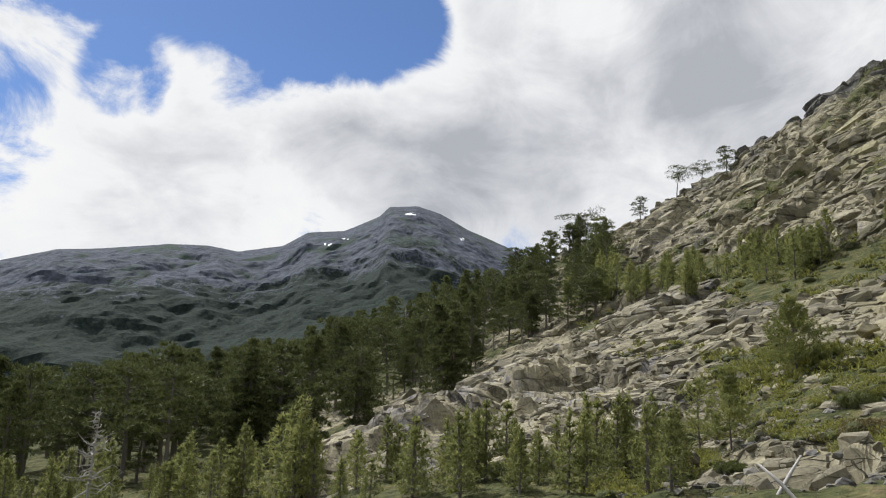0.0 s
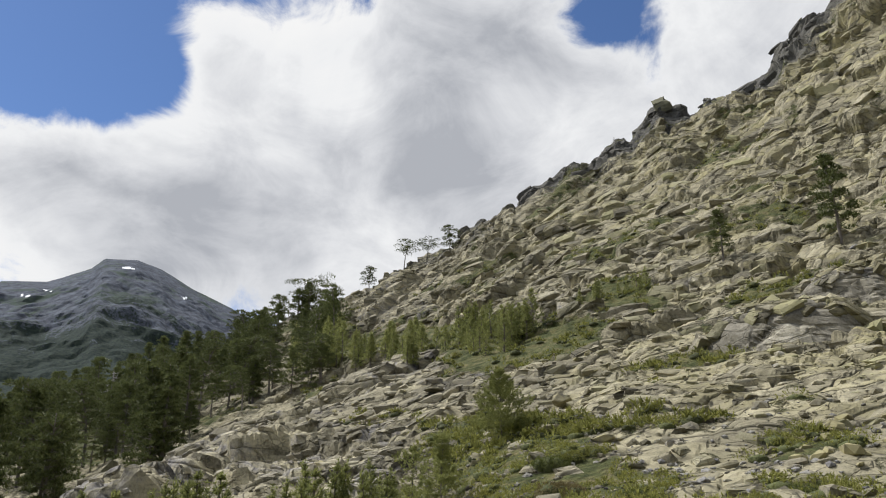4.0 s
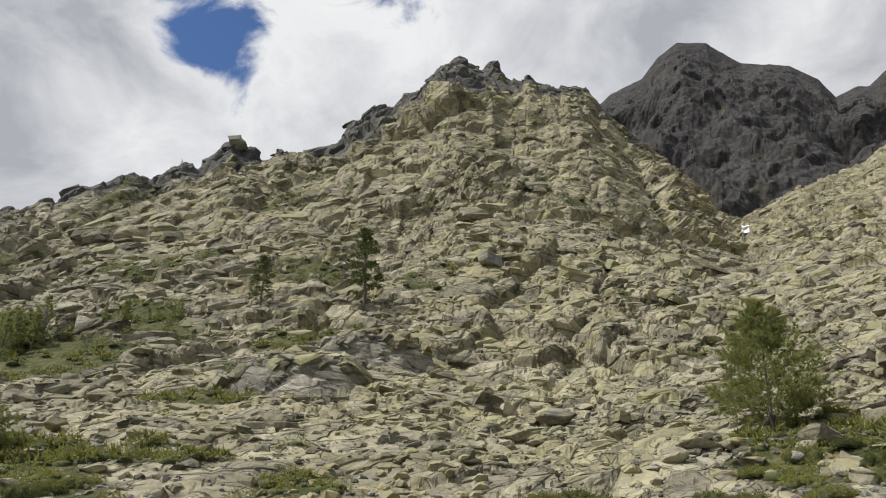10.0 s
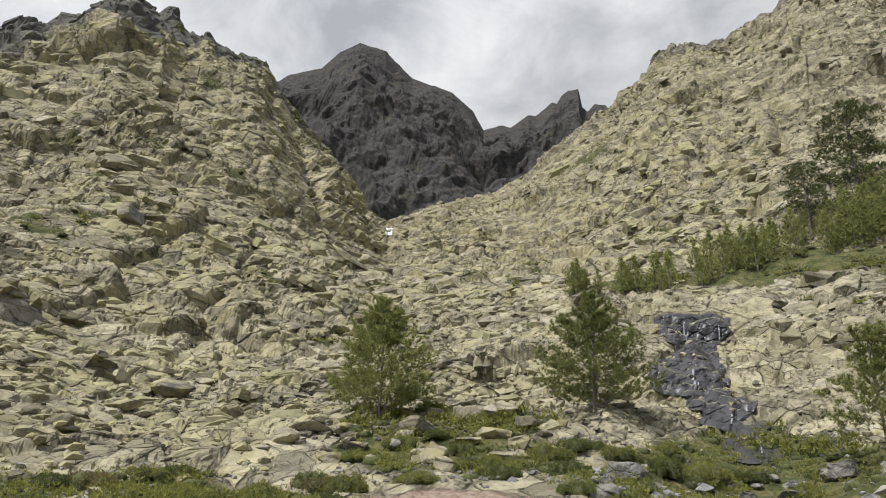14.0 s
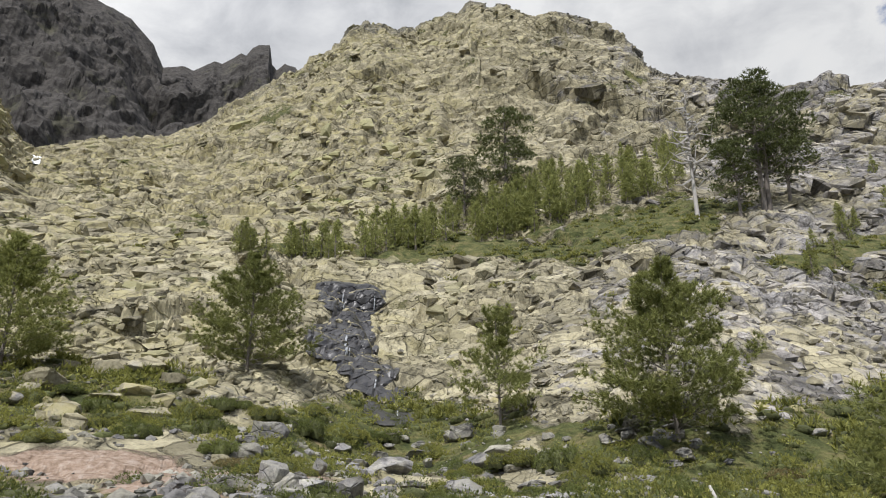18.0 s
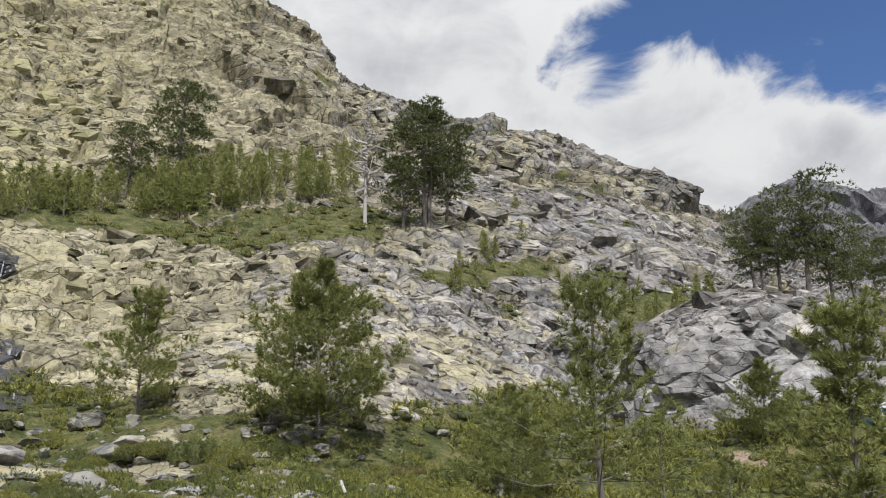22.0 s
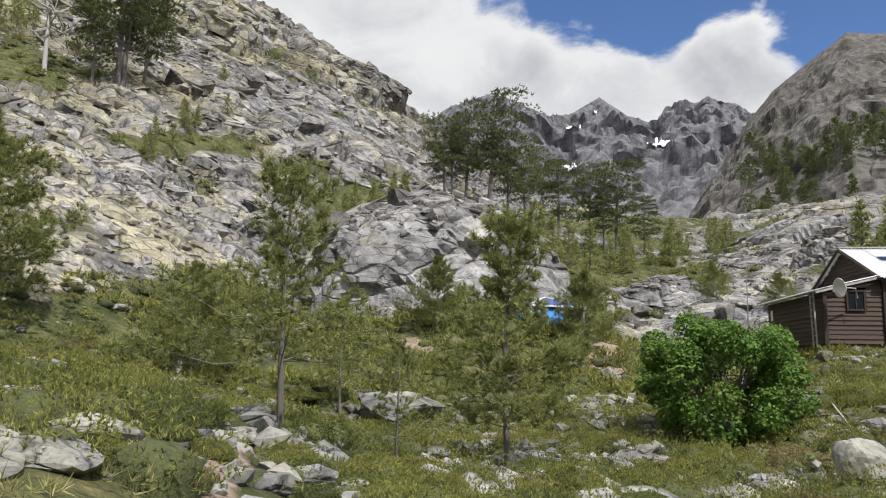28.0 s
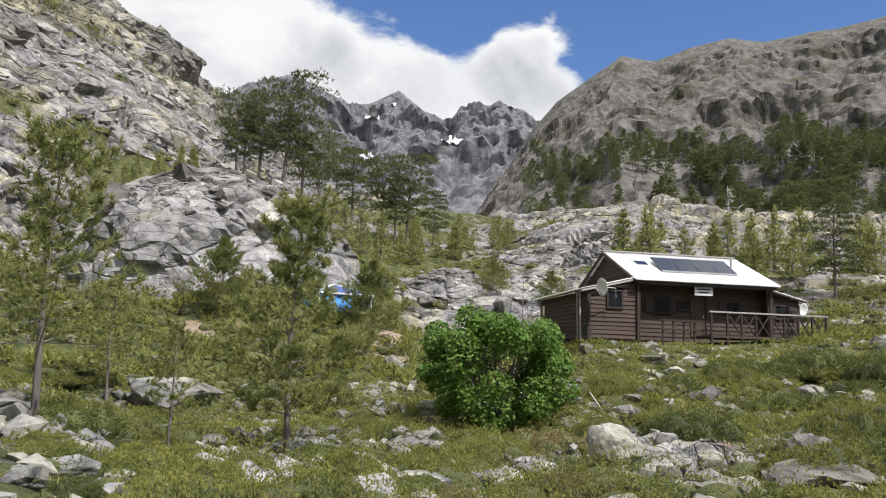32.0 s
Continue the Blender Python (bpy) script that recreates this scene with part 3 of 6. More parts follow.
def fast_mesh(name, verts, loops, per_face, mat, smooth=False, heart=0):
    """A mesh from numpy arrays, with faces that all have per_face corners."""
    me = bpy.data.meshes.new(name)
    nf = len(loops) // per_face
    me.vertices.add(len(verts))
    me.vertices.foreach_set("co", np.ascontiguousarray(verts, dtype=np.float32).ravel())
    me.loops.add(len(loops))
    me.loops.foreach_set("vertex_index", np.ascontiguousarray(loops, dtype=np.int32))
    me.polygons.add(nf)
    me.polygons.foreach_set("loop_start", np.arange(0, nf * per_face, per_face, dtype=np.int32))
    me.polygons.foreach_set("use_smooth", np.full(nf, smooth))
    if heart:
        flags = np.zeros(nf, dtype=np.int32)
        flags[nf - heart:] = 1
        me.polygons.foreach_set("material_index", flags)
        me.polygons.foreach_set("use_smooth", flags.astype(bool))
    me.update(calc_edges=True)
    me.materials.append(mat)
    if heart:
        me.materials.append(M_SHADED_CORE)
    return me


def grid_loops(rows, cols):
    i = np.arange(rows - 1)[:, None] * cols + np.arange(cols - 1)[None, :]
    return np.stack([i, i + cols, i + cols + 1, i + 1], -1).reshape(-1)


def part(name, bm, mat, parent, label=""):
    me = bpy.data.meshes.new(name)
    bm.to_mesh(me)
    bm.free()
    me.materials.append(mat)
    ob = new(name, me)
    ob.parent = parent
    return tagged(ob, label)


# ---------------------------------------------------------------- the ground, one sheet to the horizon
GRID_AZ = np.concatenate([np.arange(-36, 209, 0.19), np.arange(210, 324, 3.0), [324.0]])
GRID_U = np.concatenate([np.linspace(0, 1, 18)[:-1], np.linspace(1, 2, 54)[:-1], np.linspace(2, 3, 92)[:-1], np.linspace(3, 4, 116)[:-1],
                         np.linspace(4, 5, 160)[:-1], np.linspace(5, 6, 8)[:-1], np.linspace(6, 6.999, 8)])


def stone_look(a, u, p):
    """How much lichen the rock carries, and how dark its crags are."""
    n = fbm(p * 0.03, 3, 12)
    crust = np.interp(a, [-30, 20, 45, 60, 100, 112, 122, 132, 160, 200], [0.0, 0.1, 0.5, 0.8, 0.7, 0.3, -0.2, -0.6, -0.9, -0.7]) + 0.35 * n
    crag = np.clip((u - 4.48) * 2.8, 0, 0.95) * np.interp(a, [-36, 20, 30, 57, 72, 80, 100, 118, 140, 160], [0.2, 0.5, 1.0, 1.1, 0.6, 0.2, 0.6, 0.6, 0.4, 0.2])
    return crust, crag + 0.25 * n - 0.05 + np.interp(a, [-36, 45, 60, 110, 125, 150], [0.15, 0.15, 0.0, 0.0, 0.08, 0.08])


def make_ground():
    az, u = GRID_AZ, GRID_U
    A, U = np.meshgrid(az, u)
    p, turf = land(A.ravel(), U.ravel())
    me = fast_mesh("ground", p, grid_loops(len(u), len(az)), 4, M_GROUND)
    at = me.attributes.new("veg", "FLOAT", "POINT")
    at.data.foreach_set("value", turf.astype(np.float32))
    a = A.ravel()
    crust, crag = stone_look(a, U.ravel(), p)
    el = np.degrees(np.arctan2(p[:, 2] - EYE, np.hypot(p[:, 0], p[:, 1])))
    soil = np.zeros(len(p))
    for b, e, db, de in ((84, 2.2, 6, 0.9), (141, -7.2, 2.2, 2.0), (168.5, 0.6, 1.5, 1.6), (93, 1.0, 7, 0.8), (196, -4.6, 5, 0.8), (154.5, 1.4, 1.2, 0.8)):
        soil = np.maximum(soil, 0.9 * np.exp(-0.5 * (((a - b) / db) ** 2 + ((el - e) / de) ** 2)))
    for key, value in (("crust", crust), ("crag", crag), ("soil", soil)):
        at = me.attributes.new(key, "FLOAT", "POINT")
        at.data.foreach_set("value", value.astype(np.float32))
    ob = new("ground", me)
    tagged(ob, "steep slope of lichened grey granite slabs and turf", "hillside", kind="structure")
    return ob, p.reshape(len(u), len(az), 3)


ground, GRID = make_ground()


def column(az):
    """The ground's profile along a bearing."""
    k = int(np.clip(np.searchsorted(GRID_AZ, az), 1, len(GRID_AZ) - 1))
    f = (az - GRID_AZ[k - 1]) / (GRID_AZ[k] - GRID_AZ[k - 1])
    return GRID[:, k - 1] * (1 - f) + GRID[:, k] * f


def on_land(az, u):
    p = column(az)
    return Vector([np.interp(u, GRID_U, p[:, i]) for i in range(3)])


def spot(az, el, u_from=0.35, u_to=5.0):
    """Where the slope is met at a bearing and a rise (degrees): the first such place going outwards."""
    keep = (GRID_U >= u_from) & (GRID_U <= u_to)
    p = column(az)[keep]
    rise = np.degrees(np.arctan2(p[:, 2] - EYE, np.hypot(p[:, 0], p[:, 1])))
    up = np.nonzero(rise >= el)[0]
    if len(up) == 0:
        return Vector(p[int(rise.argmax())])
    k = up[0]
    if k == 0:
        return Vector(p[0])
    f = (el - rise[k - 1]) / (rise[k] - rise[k - 1])
    return Vector(p[k - 1] * (1 - f) + p[k] * f)


# ---------------------------------------------------------------- split rock on the slope
def rock_mesh(name, v, loops, per_face, mat, crust, crag):
    me = fast_mesh(name, v, loops, per_face, mat)
    for key, value in (("crust", crust), ("crag", crag), ("veg", np.full(len(v), -0.4)), ("soil", np.full(len(v), -0.5))):
        at = me.attributes.new(key, "FLOAT", "POINT")
        at.data.foreach_set("value", np.ascontiguousarray(value, dtype=np.float32))
    return me


RINGS = np.array([(x, y, z) for z, q in ((-1.0, 1.0), (0.3, 1.0), (1.0, 0.66)) for x, y in ((-q, -q), (q, -q), (q, q), (-q, q))])
RING_FACES = np.array([(4 * k + i, 4 * k + (i + 1) % 4, 4 * k + 4 + (i + 1) % 4, 4 * k + 4 + i) for k in (0, 1) for i in range(4)] + [(8, 9, 10, 11)])
RISING, FALLING = np.array((0.75, -0.6, 0.3)), np.array((-0.88, -0.05, -0.48))


def block_mass(name, rng, p, n, s, grain, thick, proud, crust, crag):
    """Angular blocks at the points p of a surface with normals n, each sunk in it; s are their sizes."""
    m = len(p)
    a = grain + rng.normal(size=n.shape) * 0.3
    a = a - (a * n).sum(1)[:, None] * n
    a /= np.linalg.norm(a, axis=1)[:, None]
    b = np.cross(n, a)
    shape = np.stack([rng.uniform(0.8, 1.8, m), rng.uniform(0.6, 1.05, m), rng.uniform(0.6, 1.3, m) * thick], 1) * s[:, None] * 0.5
    q = RINGS[None] + rng.normal(size=(m, 12, 3)) * (0.2, 0.2, 0.12)
    q[:, :, 2] += (q[:, :, 2] > 0) * (q[:, :, 0] * rng.normal(size=(m, 1)) + q[:, :, 1] * rng.normal(size=(m, 1))) * 0.28
    q[:, :4, 2] -= 1.0
    q = q * shape[:, None, :]
    lift = (proud * rng.uniform(-0.6, 1.0, m) * shape[:, 2])[:, None]
    v = (p + n * lift)[:, None, :] + q[:, :, 0:1] * a[:, None] + q[:, :, 1:2] * b[:, None] + q[:, :, 2:3] * n[:, None]
    loops = (RING_FACES.ravel()[None] + (np.arange(m) * 12)[:, None]).ravel()
    return new(name, rock_mesh(name, v.reshape(-1, 3), loops, 4, M_SPLIT, np.repeat(crust, 12), np.repeat(crag, 12)))


def split_rock(count, seed, sector, rows, sizes, label, most=0.5, thick=0.5, proud=0.3, patchy=0.9, grain=RISING):
    """Blocks split from the slope along its joints."""
    rng = np.random.default_rng(seed)
    az, u = rng.uniform(*sector, count), rng.uniform(*rows, count)
    p, turf = land(az, u)
    rise = np.degrees(np.arctan2(p[:, 2] - EYE, np.hypot(p[:, 0], p[:, 1])))
    wet = (az > 97) & (az < 107) & (rise > 4.5) & (rise < 15.8)
    # the high wall of the western peak is whole slab, with few blocks
    wall = np.clip(1.6 - np.abs(az - 60) / 9, 0, 1) * np.clip((u - 3.3) * 3, 0, 1) * np.clip((4.75 - u) * 6, 0, 1)
    keep = ~wet & (rng.random(count) > 0.6 * wall) & (turf < most) & (patchy * fbm(p * 0.05, 3, seed + 40) + rng.normal(size=count) * 0.3 > -0.05) & (hut_pad(p) < 0.01)
    az, u, p = az[keep], u[keep], p[keep]
    n = np.cross(lay(az + 1.5, u) - lay(az - 1.5, u), lay(az, np.minimum(u + 0.06, 6.9)) - lay(az, u - 0.06))
    n /= np.linalg.norm(n, axis=1)[:, None] + 1e-9
    n *= np.sign(n[:, 2:3] + 1e-9)
    n = n + rng.normal(size=n.shape) * 0.17 + 0.12 * np.array((0, 0, 1.0))
    n /= np.linalg.norm(n, axis=1)[:, None]
    s = sizes[0] * (sizes[1] / sizes[0]) ** (rng.random(len(p)) ** 2.4) * np.clip(np.hypot(p[:, 0], p[:, 1]) / 100, 0.34, 1.3)
    return tagged(block_mass("split_rock", rng, p, n, s, grain, thick, proud, *stone_look(az, u, p)), label, "rock", kind="stuff")


split_rock(18000, 71, (10, 104), (2.0, 4.95), (0.35, 2.6), "angular lichened granite blocks split from the slope", thick=0.42, proud=0.1, patchy=0.7)
split_rock(14000, 72, (96, 166), (2.0, 4.95), (0.35, 2.4), "angular grey granite blocks split from the slope", thick=0.42, proud=0.1, patchy=0.7, grain=FALLING)
split_rock(7500, 73, (14, 145), (1.45, 2.6), (0.4, 2.2), "broken granite slabs at the foot of the slope")
split_rock(420, 74, (20, 150), (4.6, 4.95), (1.0, 2.8), "dark crags standing along the crest", 1.0, 0.7, -0.2, 0.3)
split_rock(520, 75, (22, 150), (2.6, 4.6), (2.0, 4.4), "large leaning flakes of granite on the slope", 0.6, 0.34, 0.3, 0.9)
split_rock(3400, 76, (160, 206), (1.7, 4.9), (0.3, 1.6), "grey granite slabs above the hut", 0.45)
split_rock(1300, 77, (-8, 24), (1.9, 3.2), (0.4, 2.0), "pale broken slabs of the rib", 0.35)
split_rock(3000, 78, (12, 62), (1.2, 2.3), (0.4, 2.0), "loose granite blocks in the turf", 1.5, 0.6, 0.6, 0.5)


def outcrop(az, el, wide, deep, high, seed, label, turn=0.0, power=2.6, grey_stone=True):
    """A rounded outcrop of jointed slabs that stands on the slope at a bearing and rise."""
    rows, cols = 44, 120
    rho = np.linspace(0, 1, rows) ** 0.8
    t = np.linspace(0, 2 * math.pi, cols)
    P, T = np.meshgrid(rho, t, indexing="ij")
    bulge = 1 + 0.16 * fbm(np.stack([np.cos(T.ravel()) * 1.4, np.sin(T.ravel()) * 1.4, P.ravel() * 0 + seed], 1), 3, seed).reshape(P.shape)
    z = high * (1 - P ** power) ** (1 / 1.8) - 0.5 * high * P ** 5
    q = np.stack([P * np.cos(T) * wide * bulge, P * np.sin(T) * deep * bulge, z], -1).reshape(-1, 3)
    n = q / (np.array((wide, deep, high)) ** 2)
    n /= np.linalg.norm(n, axis=1)[:, None] + 1e-9
    w = q + seed * 17.0
    d = blocks(w, 4.0, seed, 0.5, STEEP, (1.5, 0.8, 0.7)) * 0.5 + blocks(w, 1.5, seed + 1) * 0.24 + 0.12 * fbm(w * 1.2, 3, seed)
    q = q + n * (d * min(1.0, high / 6.0))[:, None]
    rock = new("rock_outcrop", rock_mesh("rock_outcrop", q, grid_loops(rows, cols), 4, M_SLAB, np.full(len(q), -0.7 if grey_stone else 0.5), 0.05 + 0.2 * fbm(w * 0.15, 2, seed)))
    rng = np.random.default_rng(seed)
    pick = rng.choice(len(q) - cols * 10, int(9 * wide * deep), replace=False) + cols
    away = n[pick] + rng.normal(size=(len(pick), 3)) * 0.15
    away /= np.linalg.norm(away, axis=1)[:, None]
    size = 0.3 * (1.6 / 0.3) ** (rng.random(len(pick)) ** 2)
    slabs = block_mass("slab_facing", rng, q[pick], away, size, np.array((-0.7, -0.4, -0.6)), 0.4, 0.2, np.full(len(pick), -1.0 if grey_stone else 0.5), np.full(len(pick), 0.1))
    tagged(slabs, "flat slabs split along the joints", kind="stuff")
    slabs.parent = rock
    p = spot(az, el, 1.2)
    rock.matrix_basis = pose(p.x, p.y, p.z - 0.27 * high, 0, 0, turn - az)
    return tagged(rock, label, "rock", "rock outcrops")


outcrop(156.2, 7.4, 8.4, 6.4, 5.5, 81, "grey rounded granite dome with slanting joints", 12)
outcrop(149.8, 6.0, 4.2, 4.0, 3.7, 82, "grey slab at the foot of the dome", 30)
outcrop(185.0, 7.6, 6.0, 5.0, 3.3, 83, "pale rock knoll behind the hut", 0)
outcrop(172.6, 5.4, 4.0, 3.2, 1.4, 84, "low grey slabs above the scrub", 10)
outcrop(143.5, 8.8, 2.6, 2.4, 2.2, 85, "leaning grey flake on the slab wall", -30)
outcrop(50.5, 13.8, 5.5, 3.0, 2.6, 86, "smooth lichened slab with a shadowed overhang", 10, 2.6, False)
outcrop(45.0, 11.6, 5.0, 3.0, 2.4, 87, "smooth lichened slab on the slope", -10, 2.6, False)


# ---------------------------------------------------------------- mountains behind
def mountain(name, crest, away, foot_away, foot_rise, rough, mat, label, seed, front=70, step=0.14, power=1.0, jagged=1.0):
    """A mountain side from its foot to its crest (bearing, rise), with spurs, gullies and a back."""
    crest = np.array(crest, float)
    az = np.arange(crest[0, 0], crest[-1, 0], step)
    el = np.interp(az, crest[:, 0], crest[:, 1])
    v = np.concatenate([np.linspace(0, 1, front), np.linspace(1.06, 1.5, 6)])
    A, V = np.meshgrid(az, v)
    top = away * np.tan(np.radians(el))[None, :].repeat(len(v), 0)
    foot = foot_away * math.tan(radians(foot_rise))
    up = np.where(V <= 1, np.clip(V, 0, 1) ** power, 1 - (V - 1) * 1.6)
    r = foot_away + (away - foot_away) * V
    z = foot + (top - foot) * up
    a = np.radians(A)
    p = np.stack([r * np.sin(a), r * np.cos(a), z + EYE], -1).reshape(-1, 3)
    size = away * 0.09
    q = p / size
    spur = 1 - 2 * np.abs(fbm(q * (1.0, 1.0, 0.45), 5, seed))
    jag = blocks(p, size * 0.34, seed + 3, 0.15) * 0.11 + blocks(p, size * 0.12, seed + 4, 0.2) * 0.05 + 0.06 * fbm(q * 3.5, 3, seed + 7)
    hold = np.clip((1.02 - V.ravel()) * 3.5, 0.0, 1) * np.clip(V.ravel() * 6, 0, 1)
    d = size * rough * (spur * hold * 0.45 + jag * jagged * np.clip(hold + 0.2, 0, 1))
    way = -np.stack([np.sin(a), np.cos(a), np.full_like(a, -0.5)], -1).reshape(-1, 3)
    p = p + way * d[:, None]
    me = fast_mesh(name, p, grid_loops(len(v), len(az)), 4, mat)
    at = me.attributes.new("wood", "FLOAT", "POINT")
    at.data.foreach_set("value", np.clip(1.95 - 2.7 * V.ravel(), -0.6, 1).astype(np.float32))
    return tagged(new(name, me), label, "mountain", kind="structure")


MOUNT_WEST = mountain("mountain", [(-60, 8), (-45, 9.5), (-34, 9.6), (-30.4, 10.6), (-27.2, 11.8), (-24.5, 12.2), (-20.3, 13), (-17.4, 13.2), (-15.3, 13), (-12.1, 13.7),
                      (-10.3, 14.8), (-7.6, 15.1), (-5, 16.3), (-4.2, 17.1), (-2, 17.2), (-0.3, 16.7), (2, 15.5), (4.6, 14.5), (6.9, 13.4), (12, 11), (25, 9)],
         3300, 900, -4.0, 0.25, M_HAZYROCK, "distant grey and green mountain with snow specks", 21, front=130, jagged=0.5)
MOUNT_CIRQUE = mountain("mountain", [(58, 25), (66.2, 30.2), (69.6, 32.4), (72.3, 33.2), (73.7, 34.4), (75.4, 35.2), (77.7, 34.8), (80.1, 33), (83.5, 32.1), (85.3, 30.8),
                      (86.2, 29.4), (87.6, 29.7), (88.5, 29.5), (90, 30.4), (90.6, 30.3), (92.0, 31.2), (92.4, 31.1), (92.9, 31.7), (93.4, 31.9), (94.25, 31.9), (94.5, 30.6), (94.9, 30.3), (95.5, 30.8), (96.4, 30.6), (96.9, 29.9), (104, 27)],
         760, 430, 17.0, 0.42, M_SHADEDROCK, "craggy peak and rock tower over the gully, cloud shade in its dark colour", 33, front=110, step=0.1, jagged=0.7)
MOUNT_EAST = mountain("mountain", [(146, 13), (154.7, 17.7), (157, 19.2), (160.3, 20.2), (162, 19.5), (164.7, 18.3), (166, 18.4), (168.3, 19.6), (170.3, 18.2), (172.5, 17.4),
                      (173.1, 18.5), (174.2, 19), (175.3, 18.7), (176.2, 19), (177.9, 18.3), (178.8, 17.7), (181, 16), (188, 14)],
         2000, 800, 9.0, 0.68, M_PEAK, "jagged grey peaks with patches of snow", 47, front=90, step=0.1, jagged=0.5)
MOUNT_SOUTH = mountain("mountain", [(173, 8), (175.5, 12.5), (177, 14.5), (178.8, 17.3), (180.5, 19.1), (183.2, 20.8), (185.3, 22.1), (187.8, 21.6), (190.2, 22.3), (193, 22.7),
                      (195.3, 22.2), (197.5, 22.4), (200, 22.4), (203, 22.7), (212, 22), (230, 16)],
         750, 240, 6.0, 0.4, M_SLOPE, "grey-brown mountain side scattered with pines", 52, front=120, step=0.12, jagged=0.9)


# pines scattered over the south mountain side
def vertex_places(ob, want, az0, az1, el0, el1, seed):
    p = np.empty(len(ob.data.vertices) * 3, np.float32)
    ob.data.vertices.foreach_get("co", p)
    p = p.reshape(-1, 3).astype(float)
    az = np.degrees(np.arctan2(p[:, 0], p[:, 1])) % 360
    el = np.degrees(np.arctan2(p[:, 2] - EYE, np.hypot(p[:, 0], p[:, 1])))
    ok = np.nonzero((az > az0) & (az < az1) & (el > el0) & (el < el1))[0]
    return p[np.random.default_rng(seed).choice(ok, want, replace=False)]
# ---------------------------------------------------------------- plants
def tube(pts, radii, sides):
    """Vertices and quads of a tapered tube along pts."""
    pts = [Vector(p) for p in pts]
    verts, faces = [], []
    for k, (p, r) in enumerate(zip(pts, radii)):
        way = (pts[min(k + 1, len(pts) - 1)] - pts[max(k - 1, 0)]).normalized()
        a = way.orthogonal().normalized()
        b = way.cross(a)
        for s in range(sides):
            t = 2 * math.pi * s / sides
            verts.append(p + a * (r * math.cos(t)) + b * (r * math.sin(t)))
    for k in range(len(pts) - 1):
        for s in range(sides):
            s2 = (s + 1) % sides
            faces.append((k * sides + s, k * sides + s2, (k + 1) * sides + s2, (k + 1) * sides + s))
    n = len(pts) - 1
    faces.append(tuple(n * sides + s for s in range(sides)))
    return verts, faces


def joined(shapes):
    verts, faces = [], []
    for v, f in shapes:
        n = len(verts)
        verts += list(v)
        faces += [tuple(i + n for i in g) for g in f]
    return verts, faces


def blades(rng, centres, ways, count, length, width, spread=0.9):
    """count thin triangles round every centre, leaning to its way; returns vertices and loops."""
    n = len(centres)
    c, w = np.repeat(centres, count, 0), np.repeat(ways, count, 0)
    d = w + spread * rng.normal(size=(n * count, 3))
    d /= np.linalg.norm(d, axis=1)[:, None] + 1e-9
    side = np.cross(d, rng.normal(size=(n * count, 3)))
    side /= np.linalg.norm(side, axis=1)[:, None] + 1e-9
    ln = length * rng.uniform(0.6, 1.25, (n * count, 1))
    wd = width * rng.uniform(0.7, 1.3, (n * count, 1))
    v = np.stack([c - side * wd, c + side * wd, c + d * ln], 1).reshape(-1, 3)
    return v, np.arange(len(v))


